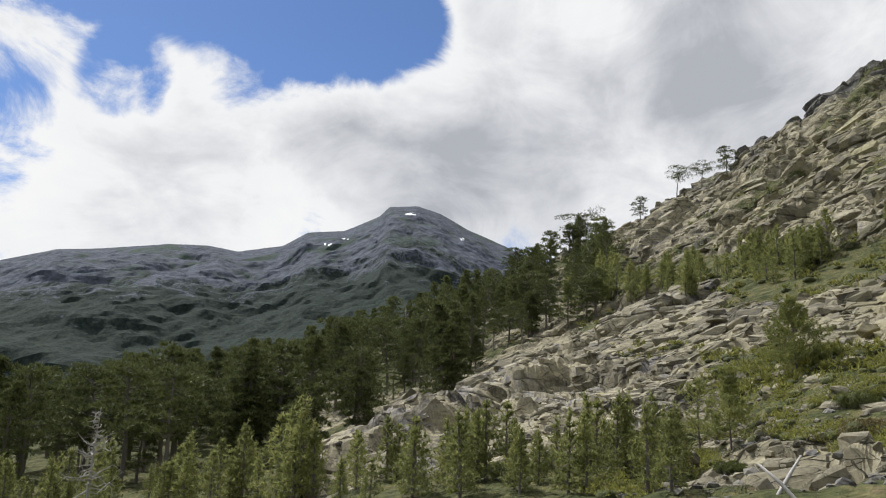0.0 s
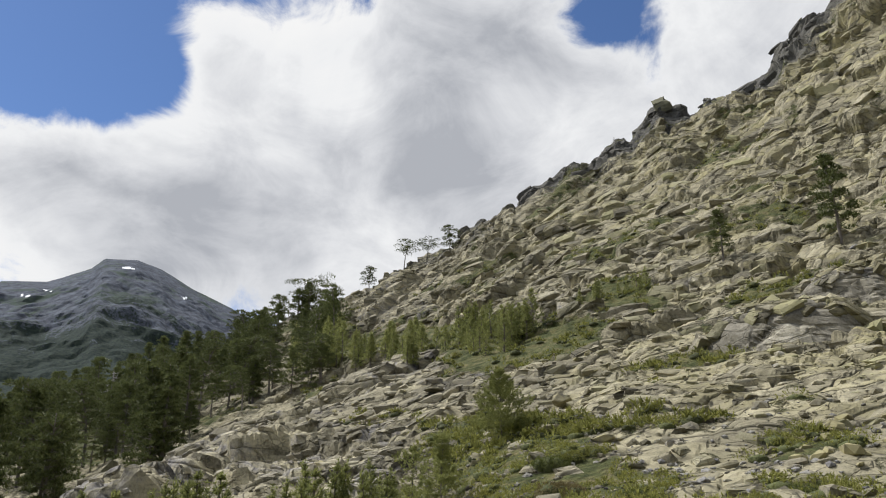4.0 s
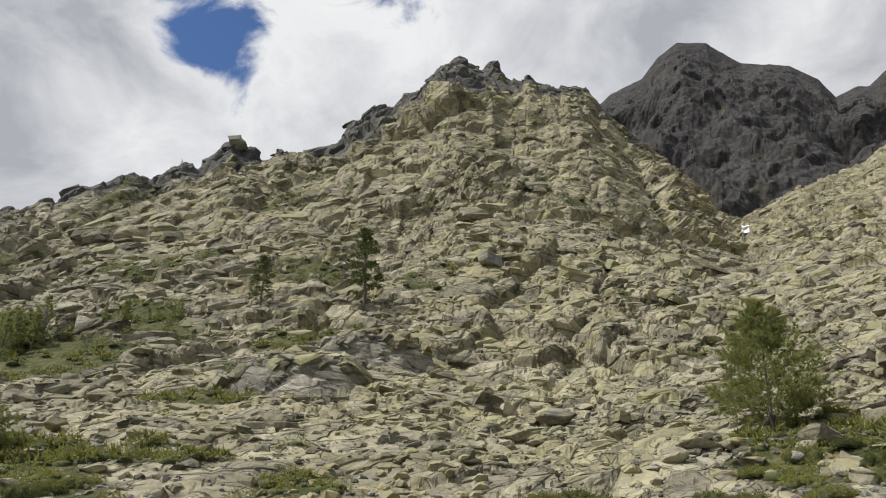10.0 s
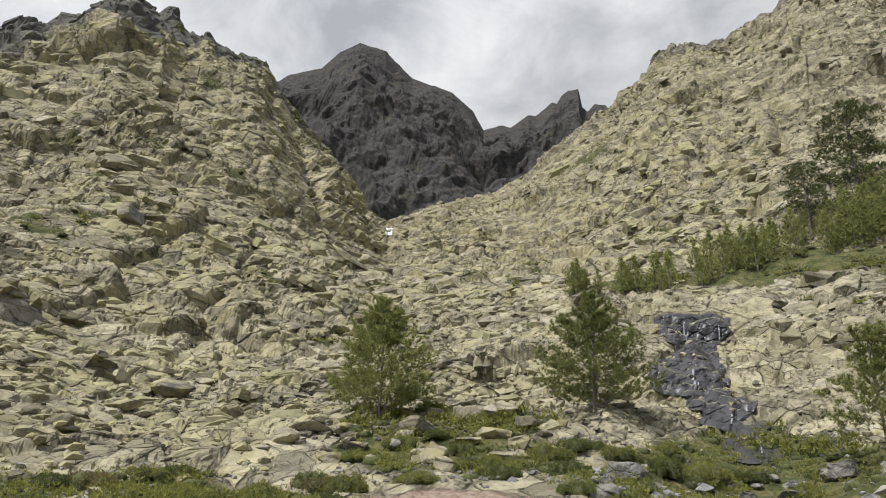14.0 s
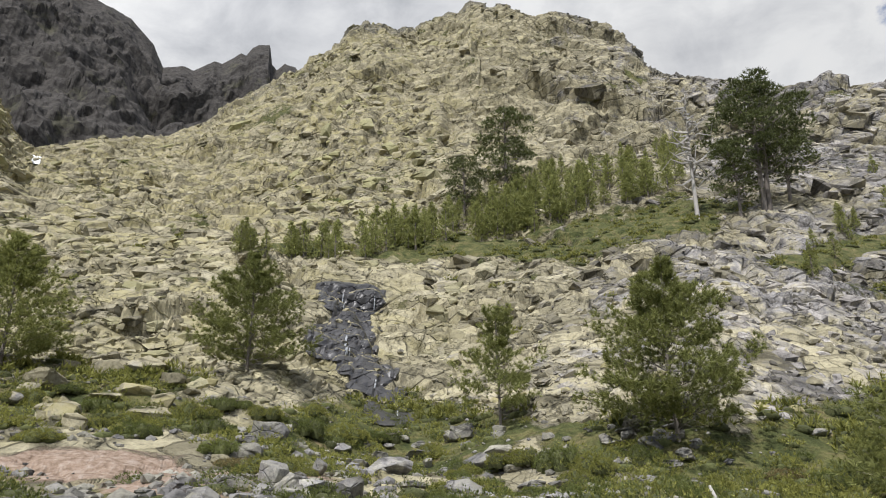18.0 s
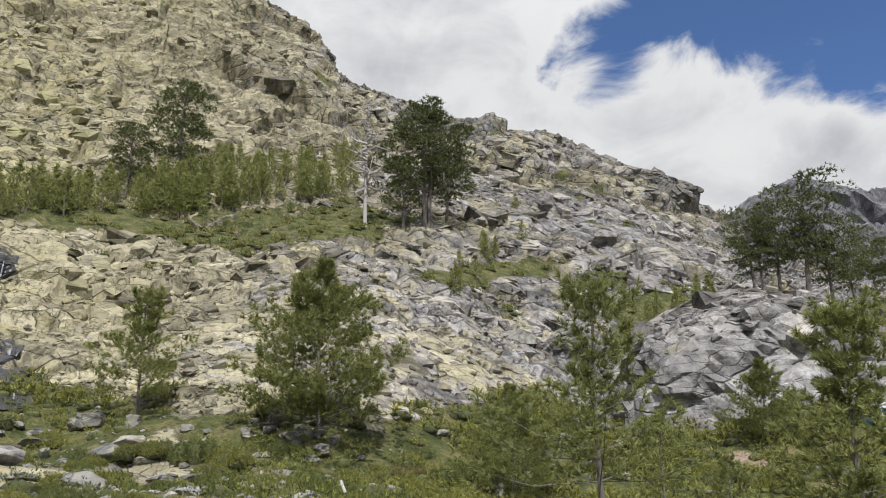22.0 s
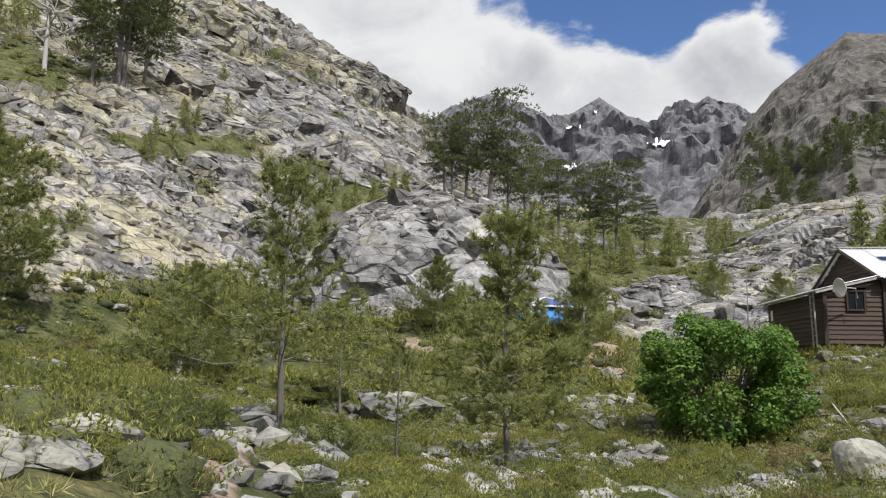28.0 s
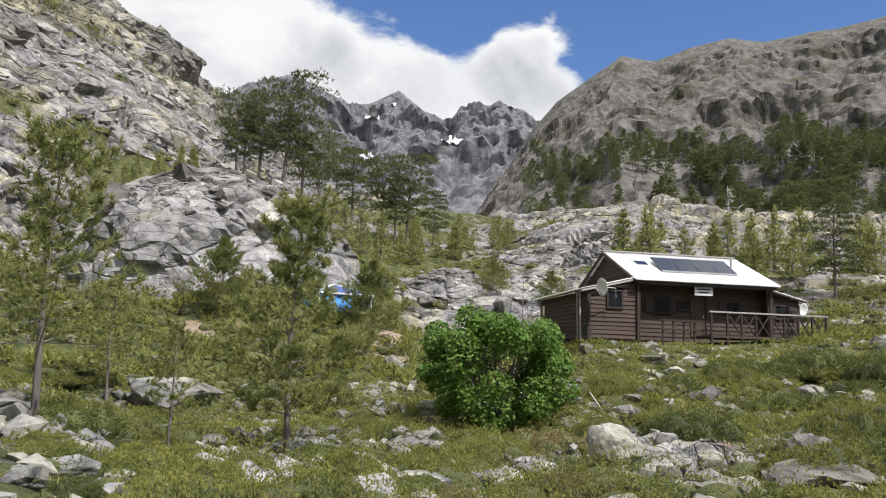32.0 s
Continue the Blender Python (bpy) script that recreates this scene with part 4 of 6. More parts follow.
def pine(h, seed, base=0.12, spread=0.26, whorls=12, per=5, shape="cone", tufts=7, count=8, length=0.3, width=0.03, lift=25,
         mat=None, bark=None, bend=0.02, flat=1.0, thick=0.022, side_tufts=0.4, fan=0.9):
    """A pine: an Empty at its foot with trunk, limbs and a crown of needle tufts."""
    rng = np.random.default_rng(seed)
    root = new("pine_tree")
    lean = rng.normal(size=2) * bend * h

    def axis(t):
        return np.array((lean[0] * t * t + 0.01 * h * math.sin(5 * t + seed), lean[1] * t * t + 0.01 * h * math.cos(4 * t + seed), h * t))

    ts = np.linspace(0, 1, 8)
    pts = [axis(t) for t in ts]
    pts[0] = pts[0] - np.array((0, 0, 0.35))
    v, f = tube(pts, [h * thick * (1.12 - t) ** 0.8 + 0.006 for t in ts], 7)
    mesh_object("trunk", v, f, bark or M_BARK, root, smooth=True)
    limbs, centres, ways = [], [], []
    for k in range(whorls):
        t = base + (0.985 - base) * ((k + 0.5 * rng.random()) / whorls)
        q = (t - base) / (1 - base)
        if shape == "cone":
            reach = (1 - q) ** 0.95 * (0.6 + 0.4 * min(1, q * 6)) + 0.07
        elif shape == "round":
            reach = math.sqrt(max(0.03, 1 - (1.7 * q - 0.75) ** 2)) * 0.95 + 0.05
        elif shape == "flat":
            reach = (0.55 + 0.6 * q) * (1 if q < 0.86 else 0.75)
        else:
            reach = (1 - q) ** 0.6 * (0.7 + 0.3 * math.sin(9 * q + seed)) + 0.12
        for b in range(per):
            if rng.random() < 0.12:
                continue
            a = 2 * math.pi * (b + rng.random() * 0.7) / per + k * 2.4
            ln = h * spread * reach * rng.uniform(0.55, 1.15)
            up = radians(lift * (0.25 + 1.1 * q) + rng.normal() * 8) * (1 if shape != "flat" else 0.5)
            out = np.array((math.cos(a) * math.cos(up), math.sin(a) * math.cos(up), math.sin(up)))
            across = np.array((-math.sin(a), math.cos(a), 0))
            p0 = axis(t)
            p1 = p0 + out * ln * 0.5 - np.array((0, 0, 0.03 * ln))
            p2 = p0 + out * ln + np.array((0, 0, 0.10 * ln))
            limbs.append(tube([p0, p1, p2], [h * thick * 0.26 * (1.1 - 0.6 * q), h * thick * 0.14, 0.004], 3))
            n = max(2, int(tufts * (0.35 + reach) * rng.uniform(0.7, 1.3)))
            for s in 0.25 + 0.8 * np.sqrt(rng.random(n)):
                pos = (p0 * (1 - s) ** 2 + 2 * p1 * s * (1 - s) + p2 * s * s)
                off = float(np.clip(rng.normal(), -1.3, 1.3)) * side_tufts * ln * (0.25 + 0.55 * s)
                pos = pos + across * off + np.array((0, 0, rng.normal() * 0.05 * ln * flat + abs(off) * 0.05))
                way = out * 0.7 + across * (0.6 * np.sign(off)) + np.array((0, 0, 0.55))
                centres.append(pos)
                ways.append(way / np.linalg.norm(way))
    top = axis(1.0)
    for _ in range(max(3, tufts)):
        centres.append(top + rng.normal(size=3) * (0.02 * h, 0.02 * h, 0.03 * h))
        ways.append(np.array((0, 0, 1.0)))
    v, f = joined(limbs)
    tagged(mesh_object("branchwork", v, f, bark or M_BARK, root), kind="stuff")
    v, loops = blades(rng, np.array(centres), np.array(ways), count, length, width, fan)
    crown = new("crown", fast_mesh("crown", v, loops, 3, mat or M_NEEDLE))
    crown.parent = root
    return root


def layered_pine(h, seed, pads=26, base=0.4, wide=0.3, form="dome", pad=0.12, tufts=34, count=5, length=0.5, width=0.065, stems=1, thick=0.018, mat=None):
    """An old pine: limbs that end in flat pads of needles, one above the other, with gaps between."""
    rng = np.random.default_rng(seed)
    root = new("pine_tree")
    limbs, centres, ways = [], [], []
    for stem in range(stems):
        lean = rng.normal(size=2) * 0.05 * h
        foot = rng.normal(size=2) * 0.045 * h * (stem > 0)
        tall = h * (1 - 0.14 * stem)

        def axis(t):
            return np.array((foot[0] + lean[0] * t * t + 0.012 * h * math.sin(5 * t + seed), foot[1] + lean[1] * t * t + 0.012 * h * math.cos(4 * t + seed), tall * t))

        ts = np.linspace(0, 1, 8)
        pts = [axis(t) for t in ts]
        pts[0] = pts[0] - np.array((0, 0, 0.5))
        v, f = tube(pts, [h * thick * (1.12 - t) ** 0.8 + 0.01 for t in ts], 7)
        mesh_object("trunk", v, f, M_BARK, root, smooth=True)
        for k in range(pads // stems):
            q = (k + rng.random()) / (pads // stems)
            t = base + (0.97 - base) * q
            if form == "umbrella":
                reach = (0.45 + 0.65 * q) * (1 if q < 0.85 else 0.6)
            elif form == "cone":
                reach = (1 - q) ** 0.7 * (0.6 + 0.4 * min(1, 4 * q)) + 0.06
            else:
                reach = math.sqrt(max(0.05, 1 - (1.4 * q - 0.45) ** 2))
            a = 2.4 * k + rng.normal() * 0.5
            ln = wide * h * reach * rng.uniform(0.35, 1.08)
            p0 = axis(t * 0.94)
            p2 = axis(t) + np.array((math.cos(a) * ln, math.sin(a) * ln, ln * rng.uniform(-0.05, 0.28)))
            p1 = (p0 + p2) / 2 + np.array((0, 0, -0.06 * ln))
            limbs.append(tube([p0, p1, p2], [h * thick * 0.34, h * thick * 0.2, 0.01], 3))
            size = pad * h * rng.uniform(0.65, 1.25) * (0.55 + 0.45 * reach)
            m = max(6, int(tufts * rng.uniform(0.7, 1.3)))
            rho, b = np.sqrt(rng.random(m)) * (0.85 + 0.3 * rng.random(m)), rng.uniform(0, 6.3, m)
            c = np.stack([rho * np.cos(b) * size, rho * np.sin(b) * size, size * (0.24 * (1 - rho ** 2) + 0.09 * rng.normal(size=m))], 1) + p2
            w = np.stack([np.cos(b) * rho * 0.7, np.sin(b) * rho * 0.7, np.full(m, 0.6)], 1)
            centres.append(c)
            ways.append(w / np.linalg.norm(w, axis=1)[:, None])
    v, f = joined(limbs)
    tagged(mesh_object("branchwork", v, f, M_BARK, root), kind="stuff")
    v, loops = blades(rng, np.concatenate(centres), np.concatenate(ways), count, length, width, 0.75)
    crown = new("crown", fast_mesh("crown", v, loops, 3, mat or M_NEEDLE))
    crown.parent = root
    return root


def dead_tree(h, seed, arms=40, reach=0.26):
    rng = np.random.default_rng(seed)
    root = new("dead_tree")
    pts = [Vector((0.012 * h * math.sin(4 * t + seed), 0.012 * h * math.cos(3 * t), h * t - (0.3 if t == 0 else 0))) for t in np.linspace(0, 1, 8)]
    v, f = tube(pts, [h * 0.016 * (1.05 - t) + 0.01 for t in np.linspace(0, 1, 8)], 7)
    mesh_object("trunk", v, f, M_DEAD, root, smooth=True)
    shapes = []
    for k in range(arms):
        t = 0.28 + 0.68 * (k + rng.random()) / arms
        a = rng.uniform(0, 2 * math.pi)
        ln = h * reach * (1.25 - t) * rng.uniform(0.5, 1.4)
        p = Vector((0, 0, h * t))
        way = Vector((math.cos(a), math.sin(a), rng.uniform(-0.35, 0.45))).normalized()
        line, rad = [p], [h * 0.011]
        for s in (0.4, 0.75, 1.0):
            bent = way + Vector(rng.normal(size=3) * 0.28)
            line.append(p + bent.normalized() * ln * s)
            rad.append(h * 0.009 * (1.1 - s) + 0.008)
        shapes.append(tube(line, rad, 4))
        for _ in range(2):
            q = line[int(rng.integers(1, 3))]
            e = q + Vector(rng.normal(size=3)) * ln * 0.22
            shapes.append(tube([q, e], [0.012 + h * 0.001, 0.006], 3))
    v, f = joined(shapes)
    tagged(mesh_object("branchwork", v, f, M_DEAD, root), kind="stuff")
    return root


def stand(place, turn=0.0, size=1.0, squash=1.0, tip=0.0):
    """The pose of a thing at a place, turned about the upright and scaled."""
    return pose(place[0], place[1], place[2], tip, 0, turn) @ Matrix.Diagonal((size, size, size * squash, 1))


class Kind:
    """A kind of thing: the first one put down is the original, the later ones are copies of it."""

    def __init__(self, make, label, category, group="", height=1.0):
        self.make, self.label, self.category, self.group, self.height, self.first = make, label, category, group, height, None

    def put(self, m, label=""):
        if self.first is None:
            self.first = tagged(self.make(), self.label, self.category, self.group)
            self.first.matrix_basis = m
            ob = self.first
        else:
            ob = copy_thing(self.first, Matrix.Identity(4))
            ob.matrix_basis = m
        ob["label"] = label or self.label
        return ob


def grow(kind, place, height, turn, label="", squash=1.0, tip=0.0):
    return kind.put(stand(place, turn, height / kind.height / squash, squash, tip), label)


rnd = random.Random(7)
FOREST = [Kind(lambda s=s, n=n, b=b, w=w, fm=fm, pd=pd: layered_pine(12.0, s, n, b, w, fm, pd, 26, 5, 0.5, 0.07),
               "tall dark green laricio pine on the slope", "tree", "pines of the forest", 12.0)
          for s, n, b, w, fm, pd in ((1, 40, 0.14, 0.26, "cone", 0.085), (2, 34, 0.30, 0.24, "dome", 0.10), (3, 30, 0.38, 0.25, "dome", 0.11), (4, 44, 0.10, 0.23, "cone", 0.075))]
OLD = [Kind(lambda s=s, n=n, b=b, w=w, fm=fm, pd=pd, st=st: layered_pine(12.0, s, n, b, w, fm, pd, 80 if s == 13 else 42, 7, 0.36, 0.042, st),
            "old pine with layered dark boughs on a bare trunk", "tree", "old pines", 12.0)
       for s, n, b, w, fm, pd, st in ((11, 32, 0.34, 0.38, "umbrella", 0.135, 1), (12, 44, 0.24, 0.28, "dome", 0.11, 1), (13, 17, 0.58, 0.46, "umbrella", 0.19, 1), (14, 72, 0.30, 0.34, "dome", 0.105, 2))]
SMALL = [Kind(lambda s=s, sp=sp: pine(3.5, s, base=0.03, spread=sp, whorls=11, per=5, shape="cone", tufts=6, count=6, length=0.27, width=0.032, lift=40, mat=M_YOUNG, side_tufts=0.6),
              "young bushy green pine among the rocks", "tree", "young pines", 3.5) for s, sp in ((21, 0.30), (22, 0.36), (23, 0.26))]
NEAR = [Kind(lambda s=s, sp=sp, b=b, w=w, t=t, p=p, mt=mt: pine(5.5, s, base=b, spread=sp, whorls=w, per=p, shape="cone" if s == 33 else "young", tufts=t, count=24, length=0.20, width=0.0115, lift=38, mat=mt, thick=0.012, side_tufts=0.28, fan=0.65),
             "young pine with long light green needles", "tree", "young pines near the path", 5.5)
        for s, sp, b, w, t, p, mt in ((31, 0.46, 0.13, 16, 26, 5, M_YOUNG), (32, 0.46, 0.26, 12, 19, 5, M_YOUNG), (33, 0.60, 0.03, 17, 40, 6, M_PINE), (34, 0.44, 0.28, 10, 16, 5, M_YOUNG))]


def far_wood(name, kinds, places, label, thin=1):
    """Many trees of a far wood in two meshes, one of crowns and one of stems."""
    crowns, stems, faces, n = [], [], [], 0
    for k, p, h, turn in places:
        kind = kinds[k]
        if kind.first is None:
            grow(kind, p, h, turn)
            continue
        m = np.array(stand(p, turn, h / kind.height))
        for ob in kind.first.children:
            co = np.empty(len(ob.data.vertices) * 3, np.float32)
            ob.data.vertices.foreach_get("co", co)
            co = co.reshape(-1, 3) @ m[:3, :3].T + m[:3, 3]
            if ob.name.startswith("crown"):
                if thin > 1:
                    tri = co.reshape(-1, 3, 3)[::thin]
                    mid = tri.mean(1, keepdims=True)
                    co = (mid + (tri - mid) * thin ** 0.5).reshape(-1, 3)
                crowns.append(co)
            elif ob.name.startswith("trunk"):
                stems.append(co)
                faces += [tuple(i + n for i in f.vertices) for f in ob.data.polygons]
                n += len(co)
    v = np.concatenate(crowns)
    mat = [ob for ob in kinds[0].first.children if ob.name.startswith("crown")][0].data.materials[0]
    tagged(new(name, fast_mesh(name, v, np.arange(len(v)), 3, mat)), label, "trees", kind="stuff")
    tagged(mesh_object(name + "_trunks", np.concatenate(stems), faces, M_BARK), "dark pine trunks of the wood", "trees", kind="stuff")


# single trees: kind, bearing, rise of the foot, height (m), turn
NEAR_TREES = [(2, 78.4, 8.0, 5.6, 10, "young pine with a broad dark green crown"), (2, 94.2, 8.6, 5.5, 80, "bushy light green pine beside the waterfall"),
              (0, 112.4, 4.7, 4.9, 150, "slender light green pine below the waterfall"), (2, 124.8, 3.6, 6.0, 200, "large shaggy pine with brown-tipped needles"),
              (0, 161.3, -6.7, 5.7, 20, "young pine with a straight dark trunk"), (1, 144.9, -4.6, 4.6, 95, "thin young pine with a bare lower trunk"),
              (3, 149.2, -3.4, 3.9, 240, "thin young pine with a grey trunk"), (2, 138.8, -0.8, 3.6, 50, "bushy grey-green young pine"),
              (3, 153.5, -7.6, 2.2, 130, "spindly pine sapling in the scrub"), (2, 156.2, 2.8, 3.4, 60, "small dark pine against the pale rock"),
              (2, 166.8, 1.6, 3.6, 170, "yellowish bushy pine beside the tent"), (2, 24.8, 5.2, 3.0, 40, "dark bushy pine on the rocky slope"),
              (3, 18.2, -0.5, 2.6, 10, "thin young pine on the stony slope"), (0, 20.6, 0.2, 2.4, 110, "thin young pine on the stony slope"),
              (2, 180.2, 4.2, 2.4, 200, "small bushy pine behind the hut"), (2, 176.0, 5.0, 2.6, 20, "small bushy pine beside the boulders")]
for k, az, el, h, turn, label in NEAR_TREES:
    grow(NEAR[k], spot(az, el), h, turn, label)

OLD_TREES = [(2, 10.4, 13.0, 11, 0), (2, 17.8, 17.8, 7.5, 40), (2, 19.4, 18.3, 6.5, 100), (1, 21.2, 18.9, 7.5, 10), (1, 14.8, 16.1, 7.5, 200), (1, 7.8, 11.0, 8, 80),
             (1, 113.8, 20.8, 14, 20), (1, 110.2, 19.6, 10, 220), (3, 132.5, 18.8, 16, 60), (1, 134.2, 19.2, 11, 180), (1, 130.9, 18.6, 9, 300),
             (0, 156.4, 12.0, 8.5, 30), (0, 158.0, 11.6, 9.5, 90), (0, 159.8, 11.2, 13.5, 150), (0, 162.6, 10.4, 10.5, 10), (1, 165.2, 9.6, 12, 260), (0, 167.4, 9.0, 10.5, 45),
             (0, 169.4, 8.6, 12, 200), (1, 171.3, 8.4, 8, 120), (2, 164.0, 10.2, 10, 20), (1, 157.0, 12.2, 8, 66), (0, 161.2, 10.6, 10, 66), (1, 168.4, 8.6, 9, 66), (1, 199.2, 5.0, 7.5, 60), (1, 205.0, 5.0, 9, 60)]
for k, az, el, h, turn in OLD_TREES:
    grow(OLD[k], spot(az, el, 3.3 if 154 < az < 172 else 2.2), h, turn)
for az, el, h, turn in ((49.4, 17.4, 8.0, 0), (41.6, 17.0, 5.5, 90)):
    grow(FOREST[0], spot(az, el, 1.5), h, turn, "dark bushy pine among the crags")

DEAD = Kind(lambda: dead_tree(12.0, 5), "bleached dead pine with bare broken limbs", "dead tree", height=12.0)
for az, el, h, turn in ((127.9, 18.9, 15, 0), (-23.2, -6.0, 6.2, 120), (7.5, 12.0, 8, 60), (-11.5, 0.5, 9, 200), (34.4, 25.6, 4.5, 30), (-2.6, 5.5, 12, 300), (192.8, 6.5, 9, 77)):
    grow(DEAD, spot(az, el, 0.8), h, turn)

# the forest on the western slope: the nearest trees singly, the rest as one wood
places = []
while len(places) < 260:
    az, u = rnd.uniform(-36, 12.5), rnd.uniform(2.5, 5.0)
    if u < 2.75 + 0.045 * max(0.0, az + 6):
        continue
    places.append((rnd.randrange(4), on_land(az, u), rnd.uniform(8, 13.5) * (0.8 if az > 4 else 1), rnd.uniform(0, 360)))
places.sort(key=lambda q: q[1].xy.length)
for k, p, h, turn in places[:90]:
    grow(FOREST[k], p, h, turn, squash=rnd.uniform(0.9, 1.15))
for _ in range(62):
    az = rnd.uniform(-7, 11.5)
    low = 1.5 + 0.46 * (az + 5)
    p = spot(az, low + rnd.uniform(0.2, 5.0), 1.9)
    grow((FOREST + OLD[1:2] * 2)[rnd.randrange(6)], p, p.length * rnd.uniform(0.04, 0.064), rnd.uniform(0, 360), squash=rnd.uniform(0.8, 1.1))
far_wood("pine_wood", FOREST, places[90:], "dense dark green pine wood on the slope", 2)
places = [(k % 4, p, rnd.uniform(9, 15), rnd.uniform(0, 360)) for k, p in enumerate(np.concatenate([vertex_places(MOUNT_SOUTH, 200, 178, 206, 7.5, 15.5, 2), vertex_places(MOUNT_SOUTH, 150, 190, 206, 8, 14.0, 3)]))]
far_wood("mountain_pines", FOREST, places, "dark pines scattered on the far mountain side", 2)

# bands of young pines: bearings, rises, how many, heights
places = []
for a0, a1, e0, e1, n, h0, h1 in ((13.5, 27.5, 10.0, 13.4, 60, 2.0, 4.2), (-7, 17, -5.0, -0.5, 46, 1.3, 2.4), (-30, -8, -6, -3, 60, 2, 4.5), (31, 36, 14.6, 15.6, 9, 1.2, 2.4),
                                  (92, 104, 16.6, 17.6, 20, 2.2, 4), (102, 116, 17.2, 20.5, 50, 2.4, 4.6), (111, 127.5, 18.4, 24.2, 100, 2.8, 5.2),
                                  (149, 154, 10.4, 12.6, 12, 2, 4), (164, 178, 6.5, 9.0, 26, 2.2, 5), (185, 205, 5.0, 8.0, 26, 3, 7), (137, 138.5, 16.2, 16.8, 2, 2, 3),
                                  (3, 13, 8.5, 12.5, 26, 3, 6), (134, 140, 12, 20, 7, 1.5, 3)):
    for _ in range(n):
        az = rnd.uniform(a0, a1)
        q = (az - a0) / (a1 - a0)
        el = e0 + (e1 - e0) * (0.5 * q + 0.5 * rnd.random())
        places.append((rnd.randrange(3), spot(az, el, 0.8), rnd.uniform(h0, h1), rnd.uniform(0, 360)))
places.sort(key=lambda q: q[1].xy.length)
for k, p, h, turn in places[:150]:
    grow(SMALL[k], p, h, turn)
far_wood("young_pine_thicket", SMALL, places[150:], "thicket of young green pines on the ledges", 2)


def broadleaf():
    """The rounded bush of a tree beside the hut: many stems and real leaves."""
    rng = np.random.default_rng(77)
    root = new("broadleaf_tree")
    shapes, tips = [], []
    for k in range(9):
        a = 2.4 * k
        lean = 0.25 + 0.5 * rng.random()
        p = [Vector((0, 0, -0.3)), Vector((math.cos(a) * lean * 0.5, math.sin(a) * lean * 0.5, 1.0)), Vector((math.cos(a) * lean * 1.9, math.sin(a) * lean * 1.9, 2.3 + rng.random()))]
        shapes.append(tube(p, [0.08, 0.05, 0.02], 5))
        for _ in range(9):
            s = rng.uniform(0.3, 1)
            q = p[1].lerp(p[2], s)
            e = q + Vector(rng.normal(size=3)) * 0.6 + Vector((0, 0, 0.2))
            shapes.append(tube([q, e], [0.02, 0.008], 3))
    v, f = joined(shapes)
    tagged(mesh_object("stem", v, f, M_BARK, root, smooth=True), kind="stuff")
    w = rng.normal(size=(84, 3))
    w /= np.linalg.norm(w, axis=1)[:, None]
    reach = rng.uniform(0.3, 1.0, len(w)) ** 0.5 * (0.95 + 0.4 * value_noise(w * 1.9 + 9, 3))
    mid = w * reach[:, None] * (2.5, 2.5, 1.75) + (0, 0, 1.9)
    mid[:, 2] = np.maximum(mid[:, 2], 0.45)
    m = 330
    o = rng.normal(size=(len(mid) * m, 3))
    o /= np.linalg.norm(o, axis=1)[:, None]
    cc = np.repeat(mid, m, 0) + o * (np.repeat(rng.uniform(0.28, 0.62, len(mid)), m) * rng.uniform(0.72, 1.05, len(o)))[:, None] * (1, 1, 0.75)
    nrm = o * 0.55 + (0, 0, 0.5) + rng.normal(size=o.shape) * 0.4
    nrm /= np.linalg.norm(nrm, axis=1)[:, None]
    d = np.cross(nrm, rng.normal(size=o.shape))
    d /= np.linalg.norm(d, axis=1)[:, None]
    side = np.cross(nrm, d)
    ln = rng.uniform(0.08, 0.15, (len(cc), 1))
    v = np.stack([cc, cc + d * ln * 0.5 + side * ln * 0.33, cc + d * ln, cc + d * ln * 0.5 - side * ln * 0.33], 1).reshape(-1, 3)
    crown = new("crown", fast_mesh("crown", v, np.arange(len(v)), 4, M_BROAD))
    crown.parent = root
    return root


BROAD = Kind(broadleaf, "rounded bright green broadleaf tree beside the hut", "tree", height=3.9)
grow(BROAD, spot(176.2, -5.6), 4.2, 0)


# ---------------------------------------------------------------- low scrub and grass
def dome_core(seed, rings=4, sides=9):
    """The dense uneven heart of a shrub: half a ball of small triangles."""
    rng = np.random.default_rng(seed)
    pts = []
    for k in range(rings):
        e = -0.7 + (math.pi / 2 + 0.7) * k / rings
        for s in range(sides):
            a = 2 * math.pi * (s + 0.5 * (k % 2)) / sides
            q = rng.uniform(0.85, 1.08)
            pts.append((q * math.cos(a) * math.cos(e), q * math.sin(a) * math.cos(e), q * math.sin(e)))
    pts.append((0, 0, 1.0))
    tri = []
    for k in range(rings):
        for s in range(sides):
            a, b = k * sides + s, k * sides + (s + 1) % sides
            if k == rings - 1:
                tri.append((a, b, len(pts) - 1))
            else:
                tri += [(a, b, a + sides), (b, b + sides, a + sides)]
    return np.array(pts), np.array(tri)


def on_path(x, y):
    """True on the trodden path and on the bare earth below the waterfall."""
    a, r = np.degrees(np.arctan2(x, y)) % 360, np.hypot(x, y)
    return (np.abs(a - 141.5) < 3.2) & (r < 17) | (np.abs(a - 87) < 5) & (r < 17)


